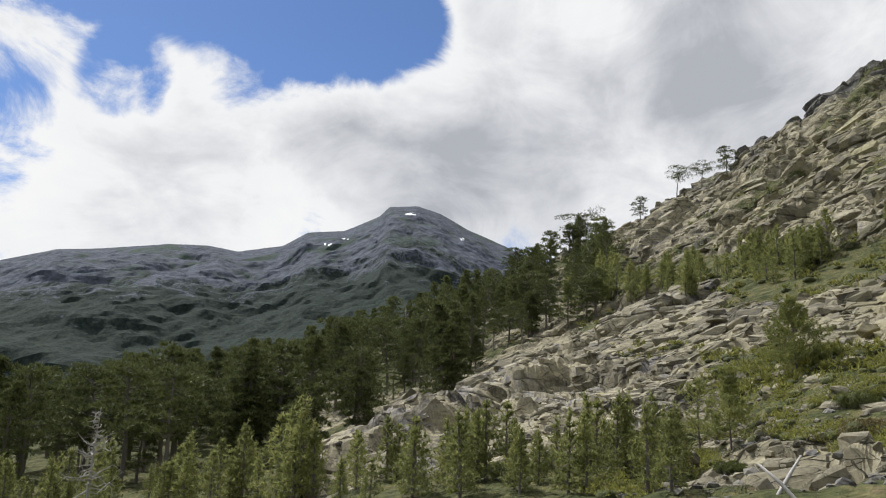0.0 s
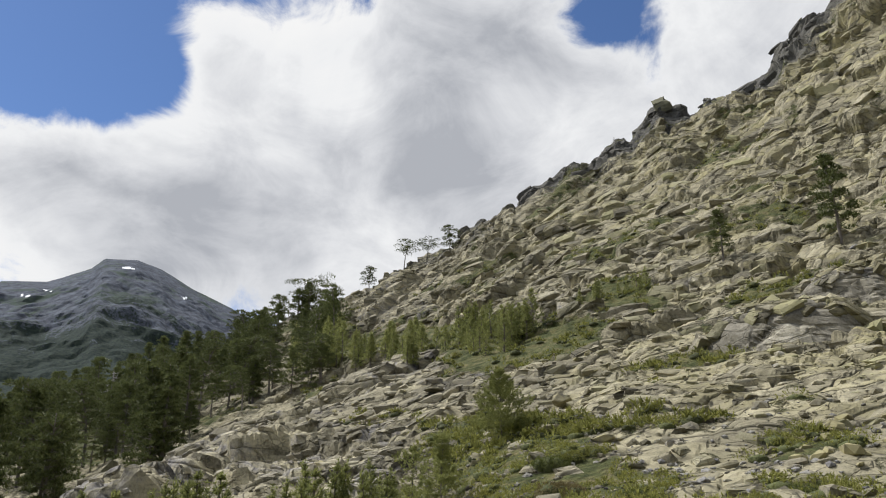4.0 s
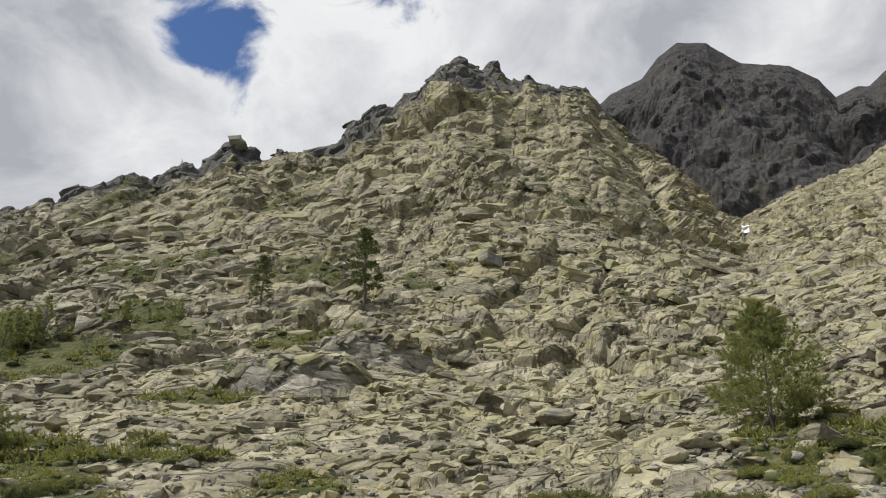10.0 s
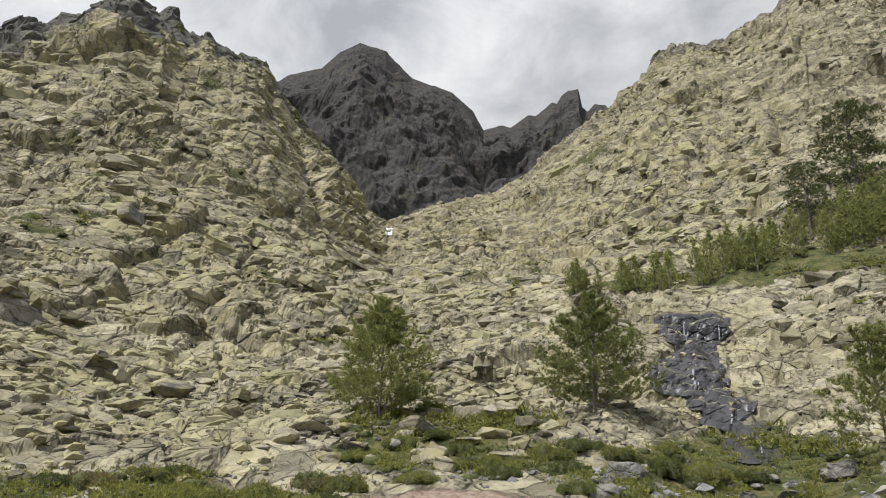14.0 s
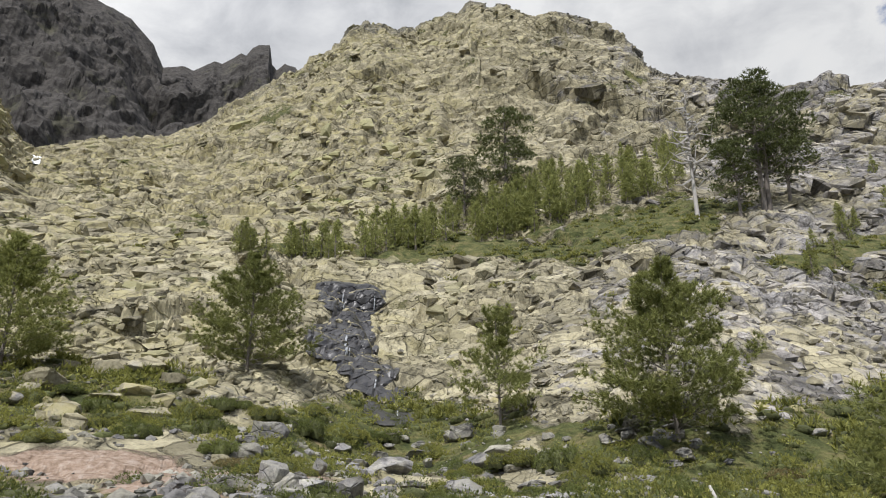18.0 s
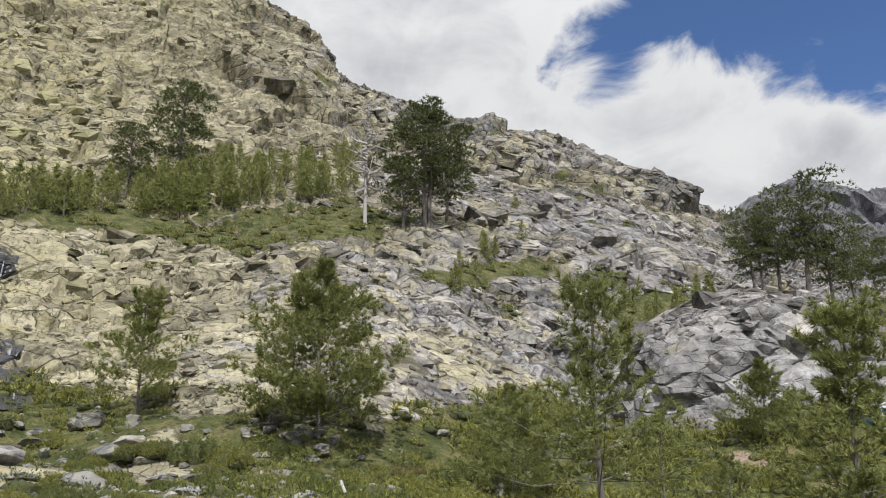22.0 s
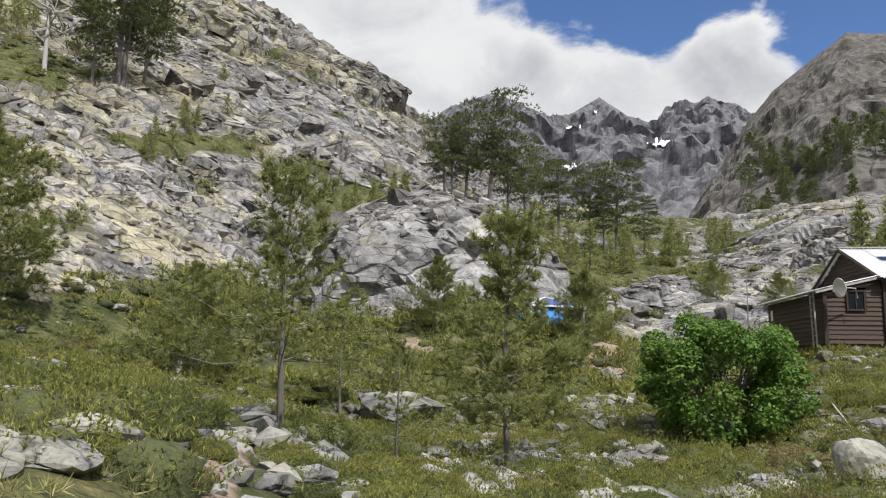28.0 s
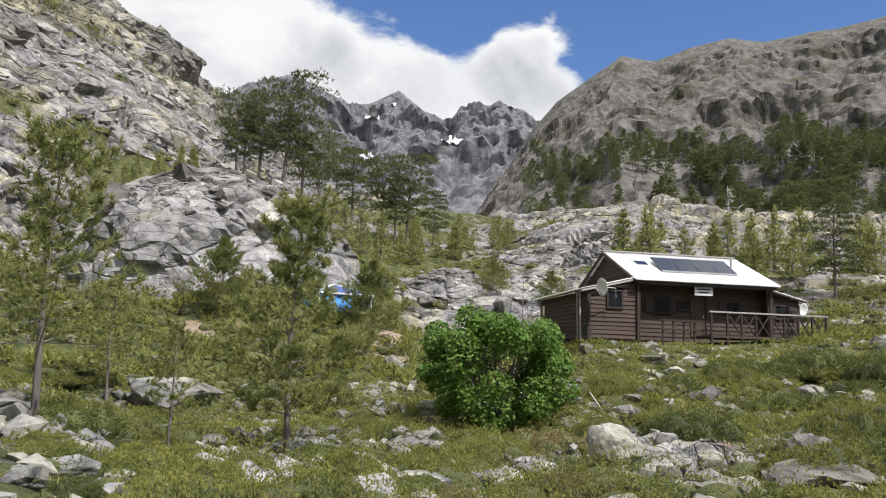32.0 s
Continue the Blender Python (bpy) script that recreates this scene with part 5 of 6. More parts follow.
def scrub(name, count, radius, tall, tufts, blade, mat, label, seed, want, sector, rows, hearts=True):
    """Low mats on the turf: domes of sprays, as one mass."""
    rng = np.random.default_rng(seed)
    az = rng.uniform(*sector, count * 3)
    u = rng.uniform(rows[0], rows[1], count * 3)
    p, turf = land(az, u)
    p = p[turf > want][:count]
    r = np.hypot(p[:, 0], p[:, 1])
    clear = (np.hypot(p[:, 0] + 6.3, p[:, 1] + 39.5) > 6.2) & ~on_path(p[:, 0], p[:, 1])
    p, r = p[clear & (r > 4)], r[clear & (r > 4)]
    size = rng.uniform(0.5, 1.25, len(p)) * radius
    w = rng.normal(size=(len(p), tufts, 3))
    w /= np.linalg.norm(w, axis=2)[:, :, None]
    w[:, :, 2] = np.abs(w[:, :, 2])
    c = p[:, None, :] + w * size[:, None, None] * np.array((1, 1, tall)) * rng.uniform(0.5, 1.05, (len(p), tufts, 1))
    v, loops = blades(rng, c.reshape(-1, 3), (w * 0.7 + (0, 0, 0.6)).reshape(-1, 3), blade[0], blade[1], blade[2], 0.7)
    if not hearts:
        return tagged(new(name, fast_mesh(name, v, loops, 3, mat)), label, "grass", kind="stuff")
    dome, tri = dome_core(seed, 4, 9)
    cores = p[:, None, :] + dome[None] * (size * 0.5)[:, None, None] * np.array((1, 1, tall)) - (0, 0, 0.04)
    loops = np.concatenate([loops, (tri.ravel()[None] + (len(v) + np.arange(len(p)) * len(dome))[:, None]).ravel()])
    v = np.concatenate([v, cores.reshape(-1, 3)])
    return tagged(new(name, fast_mesh(name, v, loops, 3, mat, heart=len(tri) * len(p))), label, "scrub", kind="stuff")


scrub("juniper_scrub", 300, 0.42, 0.65, 150, (5, 0.042, 0.0055), M_HEATH, "low green juniper mats near the path", 3, 0.45, (55, 206), (0.8, 1.4))
scrub("juniper_scrub", 1400, 0.7, 0.55, 50, (5, 0.12, 0.016), M_SHRUB, "low green juniper mats among the stones", 13, 0.42, (12, 206), (1.2, 2.6))
scrub("heath", 560, 0.6, 0.6, 90, (5, 0.075, 0.010), M_HEATH, "dark green heath between the stones", 33, 0.35, (60, 206), (1.0, 2.2))
scrub("juniper_mounds", 300, 0.75, 0.8, 200, (5, 0.06, 0.0085), M_SHRUB, "rounded green juniper mounds in the turf", 23, 0.4, (120, 206), (0.8, 1.8))
scrub("slope_scrub", 2300, 0.85, 0.5, 16, (5, 0.32, 0.045), M_SHRUB, "green scrub on the rocky slope", 4, 0.44, (5, 206), (2.0, 4.3))
scrub("grass", 1000, 0.24, 0.4, 16, (5, 0.10, 0.005), M_GRASS, "yellow-green grass between the stones", 5, 0.35, (55, 206), (0.75, 2.0), False)


def bush(seed, stretch, mat=M_SHRUB, lobes=9):
    """A low spreading shrub: woody stems under several humps of small sprays."""
    rng = np.random.default_rng(seed)
    root = new("juniper_bush")
    shapes = []
    for k in range(9):
        a = 0.7 * k + rng.random()
        e = Vector((math.cos(a) * 0.7 * stretch[0], math.sin(a) * 0.7 * stretch[1], 0.3 * stretch[2]))
        shapes.append(tube([(0, 0, -0.1), e * 0.5 + Vector((0, 0, 0.05)), e], [0.03, 0.02, 0.008], 4))
    v, f = joined(shapes)
    tagged(mesh_object("stem", v, f, M_BARK, root), kind="stuff")
    mids, tufts, ways, hearts, tris, n = [], [], [], [], [], 0
    for k in range(lobes):
        a, d = 2.4 * k, 0.72 * math.sqrt(k / lobes)
        mid = np.array((math.cos(a) * d, math.sin(a) * d, 0.0)) + rng.normal(size=3) * (0.06, 0.06, 0)
        size = rng.uniform(0.30, 0.52) * np.array((1, 1, rng.uniform(0.8, 1.25) * (1.25 - 0.5 * d)))
        w = rng.normal(size=(330, 3))
        w /= np.linalg.norm(w, axis=1)[:, None]
        w[:, 2] = np.abs(w[:, 2]) - 0.12
        lump = 0.9 + 0.2 * value_noise(w * 3.4 + seed + k, seed)
        tufts.append((mid + w * size * (lump * rng.uniform(0.8, 1.04, len(w)))[:, None]) * stretch)
        ways.append(w * 0.7 + (0, 0, 0.5))
        dome, tri = dome_core(seed + k, 4, 10)
        hearts.append((mid + dome * size * 0.7) * stretch)
        tris.append(tri + n)
        n += len(dome)
    v, loops = blades(rng, np.concatenate(tufts), np.concatenate(ways), 6, 0.062, 0.0085, 0.75)
    tris = np.concatenate(tris)
    loops = np.concatenate([loops, tris.ravel() + len(v)])
    v = np.concatenate([v] + hearts)
    ob = new("foliage", fast_mesh("foliage", v, loops, 3, mat, heart=len(tris)))
    ob.parent = root
    return root


BUSHES = [Kind(lambda s=s, st=st, mt=mt: bush(s, st, mt), text, "bush", "low bushes on the turf")
          for s, st, mt, text in ((1, (1.1, 0.9, 0.85), M_SHRUB, "low spreading yellow-green juniper bush on the turf"), (2, (1.0, 1.1, 0.7), M_SHRUB, "low spreading yellow-green juniper bush on the turf"),
                                  (3, (1.3, 0.9, 0.75), M_HEATH, "low dark green heath bush on the turf"), (4, (1.0, 1.0, 1.0), M_HEATH, "rounded dark green heath bush on the turf"),
                                  (5, (1.1, 1.0, 0.8), M_DRY, "low half-dry brownish bush on the turf"))]
# bearing, rise, half width (degrees)
for k, (az, el, half) in enumerate(((193, -0.4, 2.2), (195.5, 0.2, 2.4), (198.4, 0.4, 2.6), (201.5, 0.2, 2.6), (204.5, 0, 2.6), (196, -1.6, 2.0), (200, -2.2, 2.2), (203.5, -3, 2.4),
                                    (187.5, -3.2, 2.0), (190.4, -3.8, 2.0), (184.6, -1.4, 1.6), (181, -2.0, 1.8), (193.4, -4.2, 1.8), (178.8, -8.6, 2.0), (174, -8.2, 2.4), (169.5, -7.2, 2.4), (166, -8.4, 2.2),
                                    (163.4, -6.4, 1.6), (158.5, -8.0, 2.0), (155, -8.8, 2.2), (151.0, -6.4, 2.0), (147, -7.0, 2.2), (140, -5.6, 2.4), (136.5, -4.2, 2.6),
                                    (133.5, -6.0, 2.4), (130.6, -3.4, 2.0), (166.6, -4.4, 1.6), (159, -2.6, 1.5), (149.2, -1.8, 1.5), (145.2, -1.0, 1.5), (141.2, 0.6, 1.6), (137.6, 1.6, 1.6),
                                    (113.6, 2.8, 2.2), (116.4, 2.6, 2.4), (119.6, 2.4, 2.6), (122.2, 3.0, 2.0), (117.8, 1.2, 2.0), (101.5, -0.2, 2.4), (105.2, -0.4, 2.6), (109, -0.4, 2.4), (112.6, -0.6, 2.2),
                                    (97.6, 0.2, 1.8), (90.6, 6.0, 1.8), (93.0, 6.6, 1.8), (95.4, 6.0, 1.8), (98.4, 5.0, 2.0), (101.2, 4.6, 2.0), (103.6, 4.4, 1.8), (80.2, 6.6, 1.6), (82.8, 7.2, 1.4), (76.6, 5.6, 1.6),
                                    (74, 3.8, 1.8), (70.6, 3.0, 2.0), (67.2, 2.2, 2.0), (63.5, 1.8, 2.0), (59.8, 1.0, 1.8), (86.6, 5.4, 1.6), (84.6, 6.2, 1.4), (107.4, 3.2, 1.4))):
    p = spot(az, el - half * 0.25)
    size = p.length * math.tan(radians(half)) / 1.1
    BUSHES[(0, 2, 1, 3, 0, 2)[k % 6]].put(stand(p, 40 * k, size, 1.3))

# the dense dark bushes beside the hut
for k, (az, el, half) in enumerate(((189.5, -1.0, 1.8), (192.4, 0.0, 2.1), (195.0, 0.4, 2.4), (197.6, 0.8, 2.6), (200.2, 0.8, 2.8), (203.0, 0.7, 2.8), (205.6, 0.6, 2.8), (194.0, -2.4, 1.8), (198.8, -1.6, 2.0))):
    p = spot(az, el - half * 0.25)
    BUSHES[2 + k % 2].put(stand(p, 70 * k, p.length * math.tan(radians(half)), 1.25), "dense dark green bush beside the hut")
# hummocks of juniper and heath between the viewpoint and the slope: bearings, rows, how many, sizes (m)
for a0, a1, u0, u1, n, s0, s1 in ((56, 96, 1.35, 1.95, 18, 0.4, 0.9), (92, 128, 1.15, 1.9, 30, 0.4, 1.0), (124, 150, 0.85, 2.0, 40, 0.4, 1.1), (148, 178, 0.75, 1.9, 54, 0.5, 1.2),
                                  (128, 176, 0.62, 1.0, 34, 0.3, 0.6), (176, 206, 0.75, 1.75, 52, 0.4, 1.2), (20, 58, 1.3, 1.9, 12, 0.4, 0.9)):
    for k in range(n):
        p = on_land(rnd.uniform(a0, a1), rnd.uniform(u0, u1))
        if math.hypot(p.x + 6.3, p.y + 39.5) > 6.5 and not on_path(p.x, p.y):
            BUSHES[(0, 2, 1, 3, 0, 2, 3, 1, 4)[k % 9]].put(stand(p, rnd.uniform(0, 360), rnd.uniform(s0, s1), rnd.uniform(0.95, 1.45)))
# ---------------------------------------------------------------- boulders and stones
def boulder_mesh(seed, stretch, subdiv=4, mat=M_BOULDER):
    bm = bmesh.new()
    bmesh.ops.create_icosphere(bm, subdivisions=subdiv, radius=1.0)
    p = np.array([v.co for v in bm.verts])
    rng = np.random.default_rng(seed)
    for _ in range(13):
        n = rng.normal(size=3)
        n /= np.linalg.norm(n)
        d = rng.uniform(0.42, 0.76)
        over = np.clip(p @ n - d, 0, None)
        p = p - over[:, None] * n * 0.97
    n = p / np.linalg.norm(p, axis=1)[:, None]
    p = p * stretch + n * (0.035 * blocks(p * 3 + seed, 1.6, seed, 0.3) + 0.02 * fbm(p * 4 + seed, 3, seed))[:, None]
    for v, q in zip(bm.verts, p):
        v.co = q
    me = bpy.data.meshes.new("boulder")
    bm.to_mesh(me)
    bm.free()
    me.materials.append(mat)
    return me


def boulder_kind(seed, stretch, subdiv=4, mat=M_BOULDER):
    me = boulder_mesh(seed, stretch, subdiv, mat)
    return Kind(lambda: new("boulder", me), "grey granite boulder lying on the slope", "boulder", "loose boulders")


BOULDERS = [boulder_kind(s, st, sub, mat) for sub, mat in ((4, M_BOULDER), (4, M_BLOCK), (3, M_BOULDER), (3, M_BLOCK)) for s, st in ((1, (1.0, 0.8, 0.7)), (2, (1.25, 0.8, 0.55)), (3, (0.9, 0.9, 0.9)), (4, (1.5, 0.9, 0.4)), (5, (1.0, 0.7, 1.0)), (6, (1.3, 1.0, 0.6)))]

# kind, bearing, rise of the middle, half width (degrees at the viewpoint), turn, tip, label
SINGLE = [(2, 184.9, -5.6, 2.9, 10, 8, "large grey boulder with a shaded underside"), (4, 191.0, -6.8, 1.7, 40, 0, "upright rough grey boulder"),
          (3, 197.4, -6.6, 3.4, -12, 6, "long smooth pale boulder slab"), (3, 201.5, -9.0, 4.0, -20, 4, "wide smooth grey rock slab"), (0, 188.0, -7.4, 1.8, 70, 0, "pale cracked boulder in turf"),
          (1, 185.4, -9.6, 2.3, 15, 0, "pale low boulder in turf"), (0, 183.5, -3.9, 1.0, 0, 0, ""), (1, 191.2, -9.2, 2.4, 120, 0, ""), (2, 168.8, -0.4, 1.1, 30, 0, "pale upright boulder in turf"), (1, 167.4, -2.2, 1.0, 20, 0, ""),
          (3, 153.4, -2.7, 3.6, 25, 8, "pale smooth slab beside the pine"), (0, 152.2, -0.6, 0.7, 0, 0, ""), (1, 160.0, -5.4, 1.2, 80, 0, ""), (1, 156.2, -6.0, 1.4, 0, 0, ""),
          (3, 170.8, -8.6, 2.1, 35, 10, "grey flat-topped rock in the turf"), (0, 171.6, -4.5, 1.2, 0, 0, ""), (0, 163.1, 7.6, 1.1, 10, 0, "rounded white boulder on the bank"), (5, 164.3, 5.5, 1.7, 60, 30, "pale tilted rock slab behind the tent"),
          (5, 87.6, 8.9, 1.7, 60, 5, "dark overhanging boulder in the turf"), (0, 89.0, 7.9, 1.2, 0, 0, ""), (0, 84.6, 8.4, 1.5, 10, 0, "pale boulder resting on the slope"), (1, 81.2, 7.6, 1.9, 200, 12, ""),
          (2, 59.2, 21.0, 1.3, 0, 0, "dark angular boulder on the slab"), (5, 63.6, 9.6, 1.9, 100, 0, "large split boulder with a dark side"), (0, 62.0, 9.8, 1.2, 30, 0, ""), (0, 60.2, 9.9, 1.3, 80, 0, ""),
          (1, 29.2, 8.0, 1.5, 60, 0, "dark flat boulder resting on the slope"), (5, 140.2, 10.6, 1.6, 40, 30, "leaning flake of grey granite"), (4, 17.2, -1.2, 1.6, 20, 0, "upright pale rock among pines"), (5, 12.3, -4.4, 2.6, 20, 0, "pale rounded rock among pines"),
          (0, 109.5, 4.3, 1.4, 0, 0, "pale lichened boulder in the turf"), (5, 111.2, 2.5, 1.5, 50, 0, "yellow-lichened rounded boulder in the turf"), (0, 95.6, 4.4, 1.9, 20, 0, "broad lichened boulder in the turf"), (1, 104.8, 2.2, 1.9, 15, 0, ""),
          (0, 122.4, 0.6, 1.7, 15, 20, "pale angular boulder in scrub"), (1, 124.6, -0.6, 1.6, 75, 0, ""), (1, 129.0, -1.6, 1.6, 20, 0, ""), (0, 126.5, -1.6, 1.2, 20, 0, ""), (1, 134.0, 3.8, 0.8, 20, 0, "pale flat boulder in scrub"),
          (0, 148.8, -5.6, 1.0, 0, 0, ""), (1, 127.4, -4.2, 1.2, 60, 0, ""), (0, 125.0, -5.2, 1.2, 33, 0, ""), (5, 138.6, -6.8, 1.5, 0, 0, ""), (0, 96.0, 1.6, 1.2, 40, 0, ""), (0, 92.6, 2.6, 0.9, 0, 0, "")]
for k, az, el, half, turn, tip, label in SINGLE:
    p = spot(az, el - half * 0.3)
    size = p.length * math.tan(radians(half)) / 1.1
    p.z += size * 0.3
    BOULDERS[k + (6 if az < 95 else 0)].put(stand(p, turn - az, size, 1, tip), label)

# debris: bearings, rises, how many, half widths
for a0, a1, e0, e1, n, h0, h1 in ((70, 92, 4.5, 8.5, 40, 0.3, 0.85), (92, 128, 0.0, 4.8, 84, 0.18, 0.68), (55, 76, 6, 12, 14, 0.35, 0.9), (18, 34, 3, 9, 14, 0.25, 0.8),
                                  (136, 150, -1, 6, 16, 0.25, 0.7), (146, 178, -8.5, 1, 70, 0.14, 0.55), (164, 178, 3, 7.5, 16, 0.4, 1.2), (178, 206, -9, 1, 64, 0.16, 0.6), (120, 142, -7, 0, 36, 0.14, 0.45)):
    for _ in range(n):
        p = spot(rnd.uniform(a0, a1), rnd.uniform(e0, e1))
        k = rnd.randrange(6)
        half = rnd.uniform(h0, h1)
        p.z += half * 0.1
        BOULDERS[k + (18 if a0 < 80 else 12)].put(stand(p, rnd.uniform(0, 360), half, rnd.uniform(0.7, 1.0), rnd.uniform(-20, 20)))


def stones(count, seed, sector, rows, sizes, want, label, mat=M_BOULDER):
    """Small loose stones, one mass."""
    rng = np.random.default_rng(seed)
    base = [np.array([v.co for v in boulder_mesh(60 + s, (1.2, 0.9, 0.6), 1).vertices]) for s in range(4)]
    tri = np.array([p.vertices[:] for p in boulder_mesh(60, (1, 1, 1), 1).polygons])
    p, turf = land(rng.uniform(*sector, count), rng.uniform(*rows, count))
    keep = (np.hypot(p[:, 0], p[:, 1]) > 6) & (np.abs(turf - want) < 0.33) & (np.hypot(p[:, 0] + 6.3, p[:, 1] + 39.5) > 6.5)
    verts, loops, n = [], [], 0
    for q in p[keep]:
        b = base[int(rng.integers(4))]
        a, s = rng.uniform(0, 6.3), rng.uniform(*sizes) * rng.uniform(0.5, 1.0)
        c, d = math.cos(a), math.sin(a)
        verts.append(b @ np.array(((c, d, 0), (-d, c, 0), (0, 0, 1))) * s + q + (0, 0, 0.1 * s))
        loops.append(tri.ravel() + n)
        n += len(b)
    me = fast_mesh("stones", np.concatenate(verts), np.concatenate(loops), 3, mat)
    return tagged(new("stones", me), label, "stones", kind="stuff")


stones(5600, 8, (12, 206), (0.8, 2.2), (0.06, 0.30), 0.5, "loose grey stones strewn over the turf")
stones(1300, 11, (66, 128), (0.9, 1.7), (0.10, 0.45), 0.65, "pale and reddish stones on the bare earth")
stones(1500, 10, (142, 206), (0.95, 2.0), (0.18, 0.62), 0.75, "pale granite stones half sunk in the turf")
stones(1300, 9, (10, 160), (1.8, 3.2), (0.2, 0.6), 0.3, "broken granite blocks on the slope", M_BLOCK)

# ---------------------------------------------------------------- waterfall
M_WET = plain_material("wet black rock", (0.044, 0.043, 0.044), 0.4, grain=2.5, vary=0.6, relief=0.5)
M_WATER = plain_material("white water", (0.36, 0.38, 0.40), 0.35, grain=9, vary=0.25, relief=0.5)
M_SNOW = plain_material("old snow", (0.82, 0.84, 0.86), 0.7, grain=0.6, vary=0.08, relief=0.3)


def face_patch(name, az0, az1, el0, el1, proud, mat, seed, ragged=0.25, cols=44, rows=34, grain=0.9):
    """A sheet on the rock face between two bearings and two rises, its rim sunk into the rock."""
    keep = (GRID_U > 1.2) & (GRID_U < (3.6 if el1 < 16 else 5.0))
    out = []
    for k in range(cols):
        s = k / (cols - 1)
        az = az0 + (az1 - az0) * s
        p = column(az)[keep]
        rise = np.maximum.accumulate(np.degrees(np.arctan2(p[:, 2] - EYE, np.hypot(p[:, 0], p[:, 1])))) + np.arange(len(p)) * 1e-6
        want = np.linspace(el0, el1, rows)
        q = np.stack([np.interp(want, rise, p[:, i]) for i in range(3)], 1)
        t = np.linspace(0, 1, rows)
        rim = 0.5 * (1 - ((2 * s - 1) ** 4 + (2 * t - 1) ** 4))
        rim = np.clip((rim * 2 - 0.12 + ragged * 0.3 * fbm(q * grain, 3, seed)) * 5, -1, 1)
        way = -q / np.linalg.norm(q, axis=1)[:, None]
        out.append(q + way * (proud * rim + 0.18 * np.clip(rim, 0, 1) * blocks(q, 0.9, seed))[:, None])
    v = np.array(out).reshape(-1, 3)
    return fast_mesh(name, v, grid_loops(cols, rows), 4, mat)


fall = tagged(new("waterfall"), "small waterfall over black wet rock steps", "waterfall")
for az0, az1, el0, el1 in ((98.8, 104.2, 13.0, 15.4), (99.8, 103.0, 11.6, 13.6), (97.8, 103.9, 9.6, 12.3), (100.4, 103.6, 8.4, 10.2), (101.0, 105.2, 6.9, 9.6), (102.5, 106.3, 5.0, 8.3)):
    ob = new("wet_step", face_patch("wet_step", az0, az1, el0, el1, 0.4, M_WET, 5, 2.6, 60, 50, 0.45))
    ob.parent = fall
for az0, az1, el0, el1 in ((100.85, 100.92, 13.3, 14.6), (103.2, 103.3, 13.3, 14.4), (100.9, 101.12, 9.9, 11.5), (101.2, 101.3, 9.9, 10.6), (103.15, 103.3, 7.6, 8.3), (105.0, 105.1, 5.6, 6.6)):
    ob = new("strand", face_patch("strand", az0, az1, el0, el1, 0.6, M_WATER, 9, 0.35, 8, 22))
    ob.parent = fall
    ob["label"] = "thin strand of white water"


def snow_on(mount, patches, lift):
    """Snow lying on a mountain: bearing, rise, half sizes (degrees) of each patch."""
    p = np.empty(len(mount.data.vertices) * 3, np.float32)
    mount.data.vertices.foreach_get("co", p)
    p = p.reshape(-1, 3).astype(float)
    az = np.degrees(np.arctan2(p[:, 0], p[:, 1]))
    az = np.where(az < -120, az + 360, az)
    el = np.degrees(np.arctan2(p[:, 2] - EYE, np.hypot(p[:, 0], p[:, 1])))
    n = np.empty(len(mount.data.polygons) * 4, np.int32)
    mount.data.polygons.foreach_get("vertices", n)
    quads = n.reshape(-1, 4)
    for a, e, da, de in patches:
        d = ((az - a) / da) ** 2 + ((el - e) / de) ** 2 + 0.7 * fbm(p * 0.02, 3, 4)
        take = quads[(d[quads] < 1).all(1)]
        if len(take) == 0:
            continue
        ids, back = np.unique(take, return_inverse=True)
        v = p[ids] * (1 - lift / np.linalg.norm(p[ids], axis=1))[:, None] + (0, 0, lift * 0.4)
        tagged(new("snow_patch", fast_mesh("snow_patch", v, back.ravel(), 4, M_SNOW)), "patch of old white snow on the peak", "snow", "snow patches")


snow_on(MOUNT_WEST, [(1.5, 14.9, 0.3, 0.16), (-2.6, 16.6, 0.45, 0.13), (-8.8, 14.0, 0.5, 0.11), (-7.4, 14.5, 0.4, 0.09)], 3)
snow_on(MOUNT_EAST, [(172.6, 16.1, 0.95, 0.36), (173.4, 14.9, 0.8, 0.32), (174.6, 17.0, 0.5, 0.32), (176.9, 16.6, 0.7, 0.38), (166.4, 17.6, 0.8, 0.24), (163.4, 18.2, 0.9, 0.2), (168.0, 18.6, 0.5, 0.2), (166.0, 14.6, 0.7, 0.32)], 9)
tagged(new("snow_patch", face_patch("snow_patch", 78.15, 78.95, 21.5, 22.1, 1.6, M_SNOW, 3, 1.6, 30, 24, 0.12)), "patch of old white snow in the gully", "snow", "snow patches")


# ---------------------------------------------------------------- beside the path
M_RED = plain_material("red paint", (0.55, 0.10, 0.07), 0.6, grain=9, vary=0.3, relief=0.2)
M_MARK = plain_material("white paint mark", (0.78, 0.76, 0.74), 0.6, grain=9, vary=0.2, relief=0.2)


